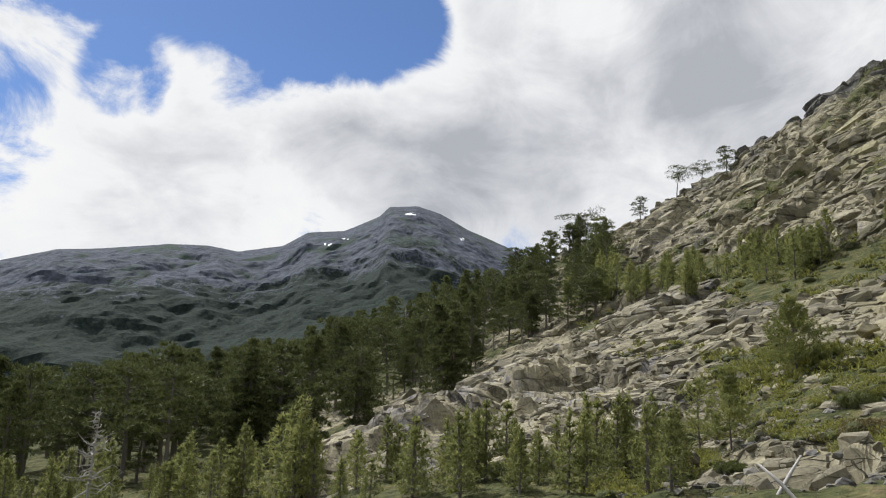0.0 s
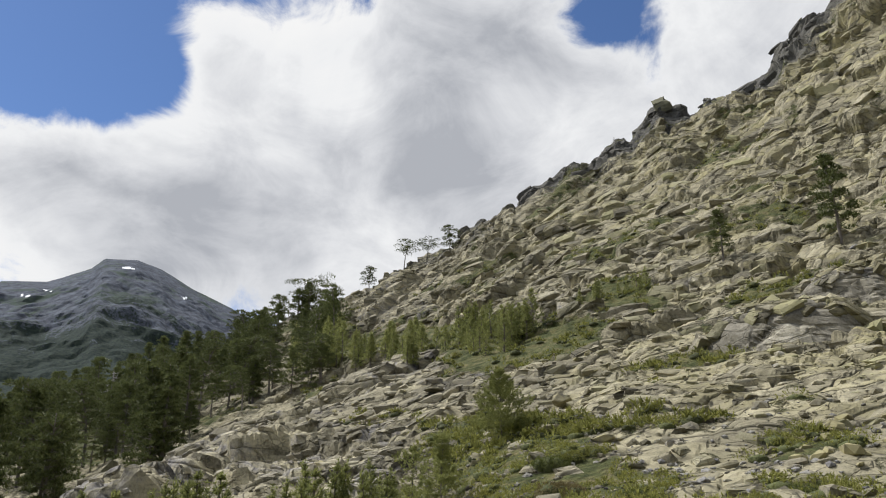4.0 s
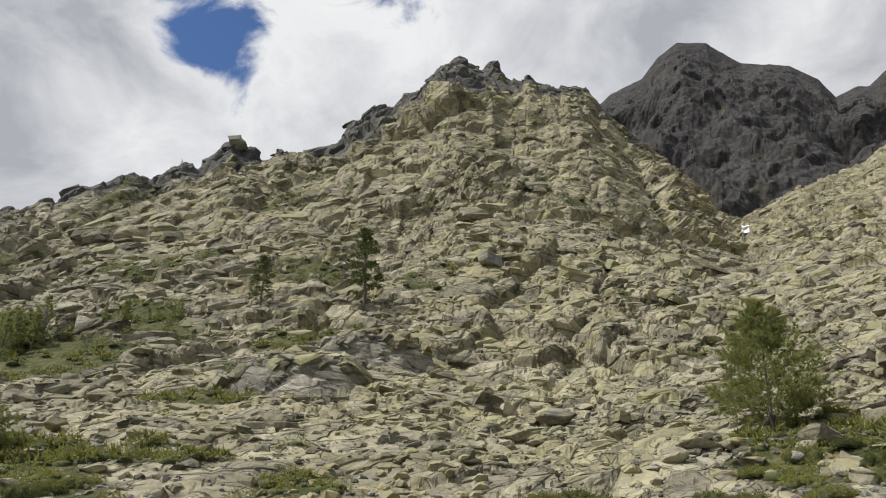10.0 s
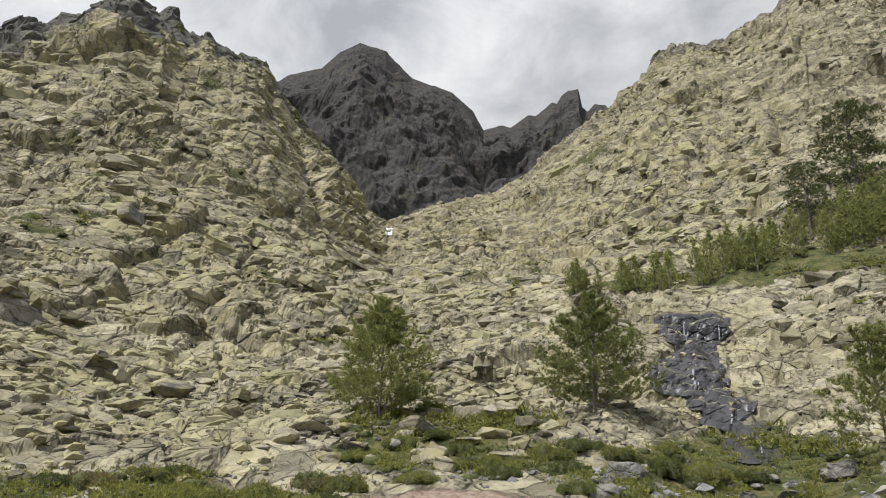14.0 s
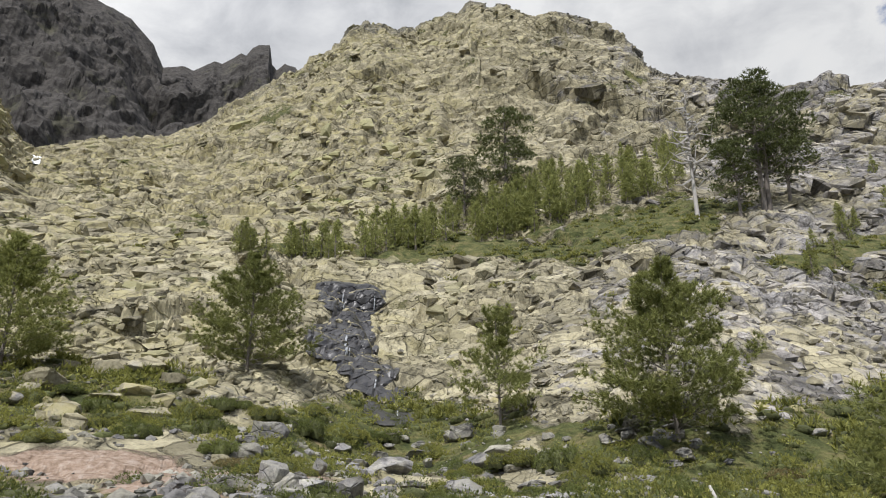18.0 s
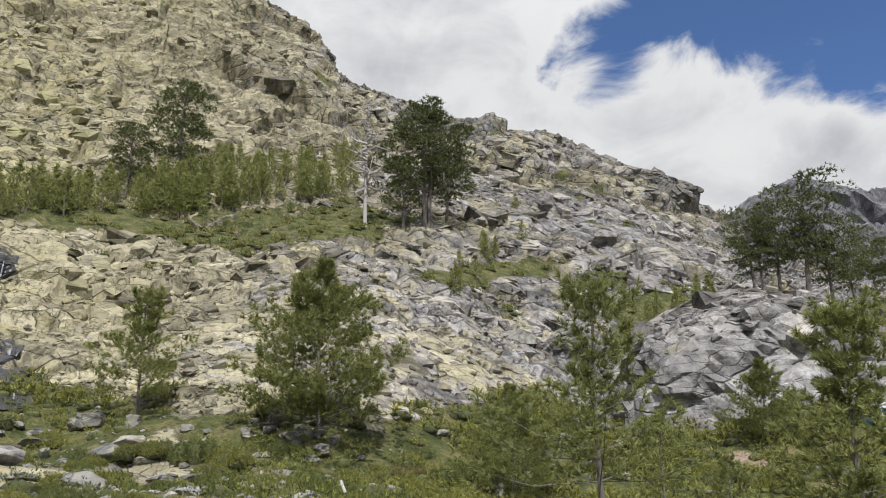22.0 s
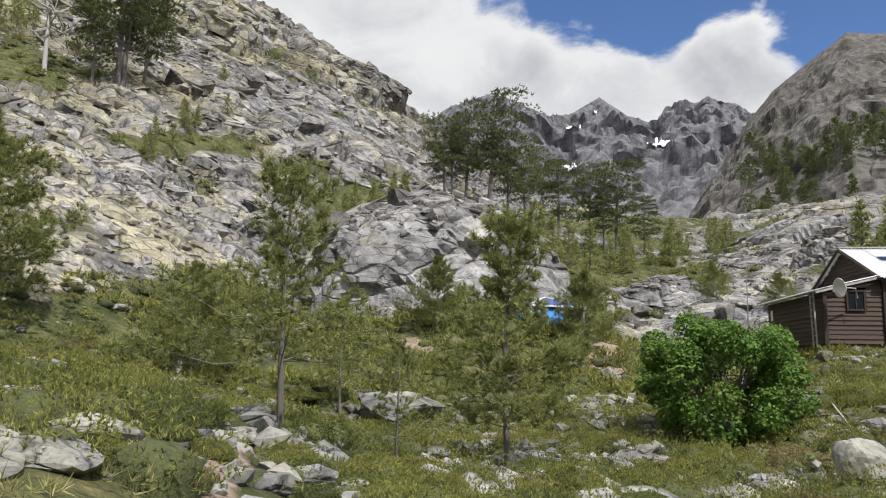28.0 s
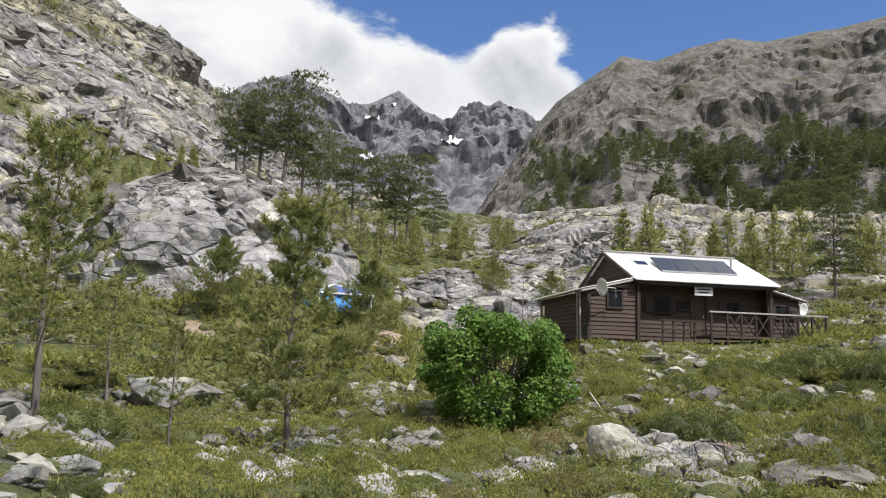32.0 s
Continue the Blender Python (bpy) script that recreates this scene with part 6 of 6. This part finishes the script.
def marked_rock():
    """A rock of the path with a red and white waymark painted on its face."""
    root = new("waymark_rock")
    me = boulder_mesh(91, (1.0, 0.85, 0.85), 4)
    ob = new("rock", me)
    ob.parent = root
    p = np.array([v.co for v in me.vertices])
    for z0, z1, mat, name in ((0.10, 0.36, M_MARK, "white_stripe"), (-0.18, 0.09, M_RED, "red_stripe")):
        faces, use = [], {}
        for f in me.polygons:
            c = p[list(f.vertices)].mean(0)
            if c[1] < -0.2 and abs(c[0] + 0.05) < 0.34 and z0 < c[2] < z1:
                faces.append(tuple(use.setdefault(i, len(use)) for i in f.vertices))
        if faces:
            verts = [p[i] * 1.012 for i in use]
            mesh_object(name, verts, faces, mat, root, "red waymark paint" if mat is M_RED else "white waymark paint")
    return tagged(root, "path rock with a red and white waymark", "rock")


rock = marked_rock()
p = spot(144.6, -8.8)
size = p.length * math.tan(radians(1.5))
rock.matrix_basis = stand(p + Vector((0, 0, size * 0.35)), 180 - 144.6, size)


def pale_stick(a, b, width):
    v, f = tube([a, (Vector(a) + Vector(b)) / 2 + Vector((0.02, 0.01, 0.03)), b], [width, width * 0.9, width * 0.5], 6)
    ob = mesh_object("dead_branch", v, f, M_DEAD, smooth=True)
    return tagged(ob, "bleached dead branch leaning among the stones", "branch", "dead branches")


for az, el, lean, long in ((127.6, -1.8, (0.25, 0.1, 0.5), 0.9), (184.2, -3.6, (0.5, 0.1, 0.7), 1.0), (96.5, 0.6, (0.05, 0, 0.6), 0.7), (98.4, 0.2, (-0.1, 0.1, 0.5), 0.6), (23, -2.6, (0.5, 0.3, 0.5), 1.3), (24.4, -3.0, (-0.4, 0.4, 0.5), 1.1)):
    p = spot(az, el)
    pale_stick(p - Vector((0, 0, 0.05)), p + Vector(lean) * long, 0.035)
# ---------------------------------------------------------------- the hut
M_LOG = plain_material("dark stained boards", (0.060, 0.036, 0.024), 0.75, grain=7, vary=0.8, relief=0.5, stretch=(0.35, 0.35, 5))
M_BEAM = plain_material("dark beams", (0.034, 0.021, 0.015), 0.75, grain=9, vary=0.5, relief=0.4)
M_ROOF = plain_material("pale corrugated sheet", (0.78, 0.78, 0.76), 0.5, grain=3, vary=0.18, relief=0.1)
M_PANE = plain_material("dark window glass", (0.015, 0.017, 0.02), 0.08, grain=3, vary=0.2, relief=0.02)
M_PALE = plain_material("grey weathered board", (0.34, 0.32, 0.29), 0.8, grain=8, vary=0.3, relief=0.3)
M_WHITE = plain_material("white paint", (0.72, 0.72, 0.70), 0.5, grain=4, vary=0.1, relief=0.05)
M_SOLAR = plain_material("solar cells", (0.02, 0.024, 0.04), 0.12, grain=2, vary=0.3, relief=0.02)
M_METAL = plain_material("galvanised metal", (0.5, 0.5, 0.5), 0.4, metal=0.8, grain=5, vary=0.15, relief=0.05)
M_BLUE = plain_material("blue tent cloth", (0.04, 0.21, 0.50), 0.7, grain=3, vary=0.15, relief=0.2)
M_NAVY = plain_material("dark blue tent cloth", (0.06, 0.10, 0.28), 0.7, grain=3, vary=0.15, relief=0.2)


def box(bm, x0, x1, y0, y1, z0, z1):
    v = [bm.verts.new((x, y, z)) for x in (x0, x1) for y in (y0, y1) for z in (z0, z1)]
    for f in ((0, 1, 3, 2), (4, 6, 7, 5), (0, 4, 5, 1), (2, 3, 7, 6), (0, 2, 6, 4), (1, 5, 7, 3)):
        bm.faces.new([v[i] for i in f])


def box_part(name, dims, mat, parent, label="", m=None):
    bm = bmesh.new()
    box(bm, *dims)
    bmesh.ops.bevel(bm, geom=bm.edges[:], offset=min(dims[1] - dims[0], dims[3] - dims[2], dims[5] - dims[4]) * 0.12, segments=1, affect="EDGES")
    if m is not None:
        bm.transform(m)
    return part(name, bm, mat, parent, label)


def beam(name, a, b, thick, mat, parent, label=""):
    a, b = Vector(a), Vector(b)
    m = Matrix.Translation((a + b) / 2) @ (b - a).to_track_quat("Z", "Y").to_matrix().to_4x4()
    h, t = (b - a).length / 2, thick / 2
    return box_part(name, (-t, t, -t, t, -h, h), mat, parent, label, m)


def siding(parent, axis, fixed, a0, a1, z0, top, holes=(), out=-1, pitch=0.19):
    """Lapped boards on one wall; axis 0: along x at y = fixed, 1: along y at x = fixed. top(a) is the wall's height."""
    bm = bmesh.new()
    z = z0
    rng = random.Random(int(fixed * 100) + axis)
    while z < max(top(a0), top((a0 + a1) / 2), top(a1)):
        runs = []
        n = 40
        start = None
        for k in range(n + 1):
            a = a0 + (a1 - a0) * k / n
            free = z + pitch * 0.6 < top(a) and not any(h0 <= a <= h1 and hz0 < z + pitch / 2 < hz1 for h0, h1, hz0, hz1 in holes)
            if free and start is None:
                start = a
            if (not free or k == n) and start is not None:
                if a - start > 0.1:
                    runs.append((start, a))
                start = None
        lift = rng.uniform(0, 0.015)
        for s, e in runs:
            lo, hi = (fixed - 0.05 - lift, fixed) if out < 0 else (fixed, fixed + 0.05 + lift)
            mid = (lo + hi) / 2
            near, far = (lo, hi) if out < 0 else (hi, lo)
            pts = ((near, z), (far, z), (far, z + pitch * 1.02), (mid + (near - mid) * -0.3, z + pitch * 1.02))
            ring = []
            for a in (s, e):
                ring.append([bm.verts.new((a, d, zz) if axis == 0 else (d, a, zz)) for d, zz in pts])
            for i in range(4):
                j = (i + 1) % 4
                bm.faces.new((ring[0][i], ring[0][j], ring[1][j], ring[1][i]))
            bm.faces.new(ring[0])
            bm.faces.new(ring[1][::-1])
        z += pitch
    bmesh.ops.recalc_face_normals(bm, faces=bm.faces[:])
    return part("siding", bm, M_LOG, parent)


def corrugated(name, corner, along, down, width, length, parent, pitch=0.17, depth=0.03):
    """One corrugated sheet from a corner: along the eave, down the slope."""
    along, down = Vector(along).normalized(), Vector(down).normalized()
    n = along.cross(down)
    if n.z < 0:
        n = -n
    cols = int(width / pitch * 6) + 1
    verts, faces = [], []
    for j in range(2):
        for k in range(cols):
            a = width * k / (cols - 1)
            verts.append(Vector(corner) + along * a + down * (length * j) + n * (depth * math.sin(2 * math.pi * a / pitch)))
    for k in range(cols - 1):
        faces.append((k, k + 1, cols + k + 1, cols + k))
    ob = mesh_object(name, verts, faces, M_ROOF, parent, smooth=True)
    solid = ob.modifiers.new("thick", "SOLIDIFY")
    solid.thickness = 0.012
    return ob


def window(parent, x0, x1, z0, z1, y, name="window", shutters=False):
    frame_ob = box_part(name, (x0, x1, y - 0.03, y + 0.02, z0, z1), M_PANE, parent, "dark glass window")
    t = 0.06
    for d in ((x0 - t, x0 + 0.02, z0 - t, z1 + t), (x1 - 0.02, x1 + t, z0 - t, z1 + t), (x0 + 0.02, x1 - 0.02, z1 - 0.02, z1 + t), (x0 + 0.02, x1 - 0.02, z0 - t, z0 + 0.02)):
        box_part("frame", (d[0], d[1], y - 0.08, y + 0.01, d[2], d[3]), M_BEAM, frame_ob)
    box_part("glazing_bar", ((x0 + x1) / 2 - 0.02, (x0 + x1) / 2 + 0.02, y - 0.06, y - 0.032, z0 + 0.02, z1 - 0.02), M_BEAM, frame_ob)
    if shutters:
        w = (x1 - x0) * 0.5
        box_part("shutter", (x0 - t - w, x0 - t, y - 0.10, y - 0.06, z0, z1), M_BEAM, frame_ob, "dark open shutter")
        box_part("shutter", (x1 + t, x1 + t + w, y - 0.10, y - 0.06, z0, z1), M_BEAM, frame_ob, "dark open shutter")
    return frame_ob


def make_hut():
    hut = new("mountain_hut")
    L, D, E, R = 6.6, 7.0, 2.7, 4.28

    def lean(x):
        return 2.62 + 0.24 * x

    # shells behind the boards
    P = 0.6
    box_part("wall", (0.0, L, P, P + 0.10, -0.5, E), M_BEAM, hut)
    box_part("wall", (0.012, 0.1, 0.0, P - 0.01, -0.5, E - 0.1), M_BEAM, hut)
    box_part("wall", (0.0, L, D - 0.1, D, -0.5, E), M_BEAM, hut)
    box_part("wall", (L - 0.1, L, 0.11, D - 0.11, -0.5, E), M_BEAM, hut)
    box_part("wall", (-2.33, -2.23, 0.02, D, -0.5, 2.02), M_BEAM, hut)
    box_part("wall", (-2.22, -0.01, 0.02, 0.10, -0.5, 2.0), M_BEAM, hut)
    bm = bmesh.new()
    for x in (0.02, 0.10):
        for y, z in ((0.12, -0.5), (D - 0.12, -0.5), (D - 0.12, E), (D / 2, R - 0.08), (0.12, E)):
            bm.verts.new((x, y, z))
    bm.verts.ensure_lookup_table()
    v = list(bm.verts)
    bm.faces.new(v[:5])
    bm.faces.new(v[5:][::-1])
    for k in range(5):
        bm.faces.new((v[k], v[(k + 1) % 5], v[5 + (k + 1) % 5], v[5 + k]))
    bmesh.ops.recalc_face_normals(bm, faces=bm.faces[:])
    part("gable_wall", bm, M_BEAM, hut)
    # boards
    siding(hut, 0, P, 0.1, L, -0.1, lambda a: E, [(0.95, 1.8, 1.1, 1.9), (2.2, 2.75, 1.3, 1.8), (2.8, 3.6, 0, 2.1), (4.6, 5.3, 1.2, 1.85)])
    siding(hut, 0, 0.02, -2.33, 0.0, -0.1, lean, [(-1.5, -0.75, 1.2, 2.1)])
    siding(hut, 1, -2.33, 0.02, D, -0.1, lambda a: 2.05)
    siding(hut, 1, 0.02, 0.1, D - 0.1, 2.2, lambda a: R - abs(a - D / 2) * (R - E) / (D / 2))
    for x in (-2.36, 0.0, L):
        box_part("post", (x - 0.08, x + 0.08, -0.13, -0.06, -0.2, E - 0.05 if x > -1 else 2.0), M_BEAM, hut)
    # roof of the main part: sheets side by side, both slopes
    slope = Vector((0, -(D / 2 + 0.45), -(R - E) * (D / 2 + 0.45) / (D / 2)))
    for side in (1, -1):
        for k in range(7):
            w = (L + 0.5) / 7
            c = Vector((-0.25 + k * w, D / 2, R + 0.05 + 0.006 * (k % 2)))
            corrugated("roof_sheet", c, (1, 0, 0), (0, slope.y * side, slope.z), w + 0.08, slope.length, hut)
    bm = bmesh.new()
    box(bm, -0.28, L + 0.28, D / 2 - 0.12, D / 2 + 0.12, R + 0.07, R + 0.13)
    part("ridge_cap", bm, M_PALE, hut)
    for y in (-0.30, D + 0.30):
        box_part("fascia", (-0.2, L + 0.2, y - 0.03, y + 0.03, E - 0.32, E - 0.15), M_BEAM, hut)
    beam("barge_board", (-0.27, -0.4, E - 0.2), (-0.27, D / 2, R - 0.03), 0.1, M_BEAM, hut)
    beam("barge_board", (-0.27, D / 2, R - 0.03), (-0.27, D + 0.4, E - 0.2), 0.1, M_BEAM, hut)
    # lean-to roof at the gable
    down = Vector((-2.75, 0, -0.66))
    for k in range(7):
        w = (D + 0.3) / 7
        corrugated("roof_sheet", (0.0, -0.18 + k * w, 2.72 + 0.005 * (k % 2)), (0, 1, 0), down, w + 0.06, down.length, hut)
    beam("edge_board", (0.0, -0.2, 2.62), (-2.75, -0.2, 1.96), 0.09, M_PALE, hut, "pale weathered edge board")
    # small wing at the other end
    box_part("wall", (L + 0.02, L + 1.9, 0.6, 0.7, -0.5, 2.1), M_BEAM, hut)
    box_part("wall", (L + 1.8, L + 1.9, 0.71, 5.0, -0.5, 1.95), M_BEAM, hut)
    siding(hut, 0, 0.6, L + 0.02, L + 1.9, -0.1, lambda a: 2.45 - 0.25 * (a - L))
    down = Vector((2.1, 0, -0.52))
    for k in range(5):
        corrugated("roof_sheet", (L, 0.35 + k, 2.55 + 0.005 * (k % 2)), (0, 1, 0), down, 1.04, down.length, hut)
    beam("edge_board", (L, 0.33, 2.48), (L + 2.1, 0.33, 1.96), 0.09, M_BEAM, hut)
    # openings
    window(hut, -1.45, -0.8, 1.28, 2.02, -0.02)
    window(hut, 1.02, 1.75, 1.18, 1.85, P - 0.04, shutters=True)
    window(hut, 2.27, 2.7, 1.35, 1.75, P - 0.04)
    window(hut, 4.65, 5.25, 1.25, 1.8, P - 0.04, shutters=True)
    window(hut, L + 0.6, L + 1.3, 1.15, 1.75, 0.56, shutters=True)
    door = box_part("door", (2.85, 3.55, P - 0.07, P - 0.02, 0.1, 2.05), M_BEAM, hut, "dark plank door")
    for k in range(5):
        box_part("plank", (2.86 + k * 0.138, 2.99 + k * 0.138, P - 0.085, P - 0.072, 0.12, 2.03), M_LOG, door)
    box_part("handle", (3.46, 3.50, P - 0.14, P - 0.087, 1.0, 1.14), M_METAL, door, "metal door handle")
    sign = box_part("sign_board", (2.72, 3.62, -0.17, -0.13, 2.0, 2.42), M_WHITE, hut, "white sign board over the door")
    for k, (a, b) in enumerate(((0.10, 0.78), (0.2, 0.7))):
        box_part("lettering", (2.72 + a, 2.72 + b, -0.178, -0.1701, 2.25 - k * 0.14, 2.31 - k * 0.14), M_BEAM, sign, "dark bars of lettering")
    box_part("notice", (-2.42, -2.385, 6.2, 6.5, 1.2, 1.7), M_WHITE, hut, "white notice on the side wall")
    # veranda with crossed railings
    deck = box_part("deck", (2.6, L + 1.7, -1.75, -0.13, 0.02, 0.12), M_LOG, hut, "plank veranda floor")
    for k in range(12):
        box_part("floor_board", (2.62, L + 1.68, -1.74 + k * 0.133, -1.74 + k * 0.133 + 0.12, 0.122, 0.145), M_LOG, deck)
    posts = [2.65, 3.4, 4.09, 4.78, 5.47, 6.16, 6.85, 7.54, 8.23]
    for x in posts:
        box_part("rail_post", (x - 0.045, x + 0.045, -1.75, -1.66, -0.6, 1.12), M_BEAM, hut)
    box_part("hand_rail", (2.55, 8.3, -1.78, -1.63, 1.12, 1.19), M_PALE, hut, "pale weathered hand rail")
    for a, b in zip(posts[1:], posts[2:]):
        beam("brace", (a + 0.05, -1.72, 0.2), (b - 0.05, -1.72, 1.08), 0.055, M_BEAM, hut)
        beam("brace", (a + 0.05, -1.68, 1.08), (b - 0.05, -1.68, 0.2), 0.055, M_BEAM, hut)
    for x in (0.6, 1.1, 1.6, 2.1):
        box_part("fence_post", (x - 0.04, x + 0.04, -1.3, -1.22, -0.4, 0.75), M_BEAM, hut)
    for z in (0.3, 0.68):
        box_part("fence_rail", (0.5, 2.6, -1.34, -1.305, z, z + 0.08), M_BEAM, hut)
    # on the roof
    tilt = math.atan2(R - E, D / 2)
    for k in range(4):
        m = Matrix.Translation((1.55 + k * 0.98, 1.35, E + 0.62 + 0.22)) @ Matrix.Rotation(tilt + 0.12, 4, "X")
        panel = box_part("solar_panel", (0, 0.94, -0.75, 0.75, 0, 0.04), M_SOLAR, hut, "dark solar panel", m)
        box_part("rim", (-0.01, 0.95, -0.78, -0.752, -0.01, 0.05), M_METAL, panel, "", m)
        box_part("rim", (-0.01, 0.95, 0.752, 0.78, -0.01, 0.05), M_METAL, panel, "", m)
        box_part("stay", (0.1, 0.14, 0.6, 0.64, -0.25, 0.0), M_METAL, panel, "", m)
    m = Matrix.Translation((0.75, 1.9, E + 0.95)) @ Matrix.Rotation(tilt, 4, "X")
    box_part("skylight", (0, 0.55, -0.25, 0.25, 0.0, 0.03), M_SOLAR, hut, "dark skylight", m)
    v, f = tube([(5.6, 1.6, E + 0.5), (5.6, 1.6, E + 1.35)], [0.05, 0.05], 8)
    mesh_object("stove_pipe", v, f, M_METAL, hut)
    return hut


def dish(radius):
    """A satellite dish on its arm, facing -y."""
    root = new("satellite_dish")
    verts, faces = [(0, 0.16 * radius * 2, 0)], []
    for k in range(1, 6):
        for s in range(20):
            r = radius * k / 5
            verts.append((r * math.cos(s * math.pi / 10), 0.32 * radius - 0.32 * radius * (k / 5) ** 2 * 1.0, r * 1.08 * math.sin(s * math.pi / 10)))
    for s in range(20):
        faces.append((0, 1 + s, 1 + (s + 1) % 20))
        for k in range(4):
            a, b = 1 + k * 20 + s, 1 + k * 20 + (s + 1) % 20
            faces.append((a, a + 20, b + 20, b))
    ob = mesh_object("reflector", verts, faces, M_WHITE, root, smooth=True)
    ob.modifiers.new("thick", "SOLIDIFY").thickness = 0.015
    v, f = joined([tube([(0, 0.3 * radius, 0), (0, 0.75, -0.1), (0, 0.75, -0.5)], [0.03, 0.03, 0.03], 6), tube([(0, 0.05, -radius), (0, -0.8 * radius, -0.1)], [0.015, 0.015], 5)])
    mesh_object("arm", v, f, M_METAL, root)
    box_part("receiver", (-0.04, 0.04, -0.9 * radius, -0.7 * radius, -0.14, -0.05), M_PALE, root)
    return tagged(root, "white satellite dish on the hut wall", "satellite dish", "satellite dishes")


def ladder():
    root = new("ladder")
    for x in (0.0, 0.38):
        box_part("rail", (x - 0.02, x + 0.02, -0.03, 0.03, 0, 2.3), M_PALE, root)
    for k in range(8):
        box_part("rung", (0.021, 0.359, -0.015, 0.015, 0.2 + k * 0.27, 0.23 + k * 0.27), M_PALE, root)
    return tagged(root, "pale wooden ladder leaning on the hut", "ladder")


HUT_AT = Matrix(((-0.951, 0.309, 0, -4.01), (-0.309, -0.951, 0, -35.78), (0, 0, 1, 1.32 + EYE), (0, 0, 0, 1)))
hut = tagged(make_hut(), "dark wooden mountain hut with a pale corrugated roof", "hut")
hut.matrix_basis = HUT_AT
d1 = dish(0.36)
d1.matrix_basis = HUT_AT @ pose(-2.05, -0.85, 2.08, 8, 0, -72)
d2 = dish(0.3)
d2.matrix_basis = HUT_AT @ pose(8.25, -0.15, 1.55, 8, 0, 22)
lad = ladder()
lad.matrix_basis = HUT_AT @ pose(-2.66, 0.12, -0.25, 0, 4, 90)


# ---------------------------------------------------------------- the tent
def make_tent():
    tent = new("canopy_tent")
    W, H = 1.7, 1.75
    for x in (-W, W):
        for y in (-W, W):
            v, f = tube([(x, y, -0.6), (x, y, H)], [0.03, 0.03], 6)
            mesh_object("leg", v, f, M_WHITE, tent)
    for k in range(4):
        rot = Matrix.Rotation(k * math.pi / 2, 4, "Z")
        a, b, c = rot @ Vector((-W - 0.05, -W - 0.05, H)), rot @ Vector((W + 0.05, -W - 0.05, H)), Vector((0, 0, H + 0.85))
        ob = mesh_object("roof_panel", [a, b, c, a.lerp(c, 0.5) - Vector((0, 0, 0.05)), b.lerp(c, 0.5) - Vector((0, 0, 0.05))], [(0, 1, 4, 3), (3, 4, 2)], M_NAVY if k in (0, 3) else M_WHITE, tent)
        ob.modifiers.new("thick", "SOLIDIFY").thickness = 0.01
        beam("white_edge", a, c, 0.10, M_WHITE, tent)
        p, q = rot @ Vector((-W, -W - 0.06, H - 0.12)), rot @ Vector((W, -W - 0.06, H - 0.12))
        beam("valance", p, q, 0.16, M_WHITE, tent)
    for k, mat in ((0, M_BLUE), (3, M_BLUE), (1, M_WHITE)):
        rot = Matrix.Rotation(k * math.pi / 2, 4, "Z")
        n = 13
        verts = [rot @ Vector((-W + 2 * W * i / (n - 1) * (0.6 if k == 0 else 1), -W + 0.05 * math.sin(i * 1.9), z)) for z in (-0.5, H - 0.1) for i in range(n)]
        faces = [(i, i + 1, n + i + 1, n + i) for i in range(n - 1)]
        ob = mesh_object("side_cloth", verts, faces, mat, tent, smooth=True)
        ob.modifiers.new("thick", "SOLIDIFY").thickness = 0.008
    return tagged(tent, "blue and white canopy tent among the scrub", "tent")


tent = make_tent()
p = spot(164.2, 3.0)
tent.matrix_basis = pose(p.x, p.y, p.z + 0.05, 0, 0, 196 + 25) @ Matrix.Diagonal((0.88, 0.88, 0.62, 1))
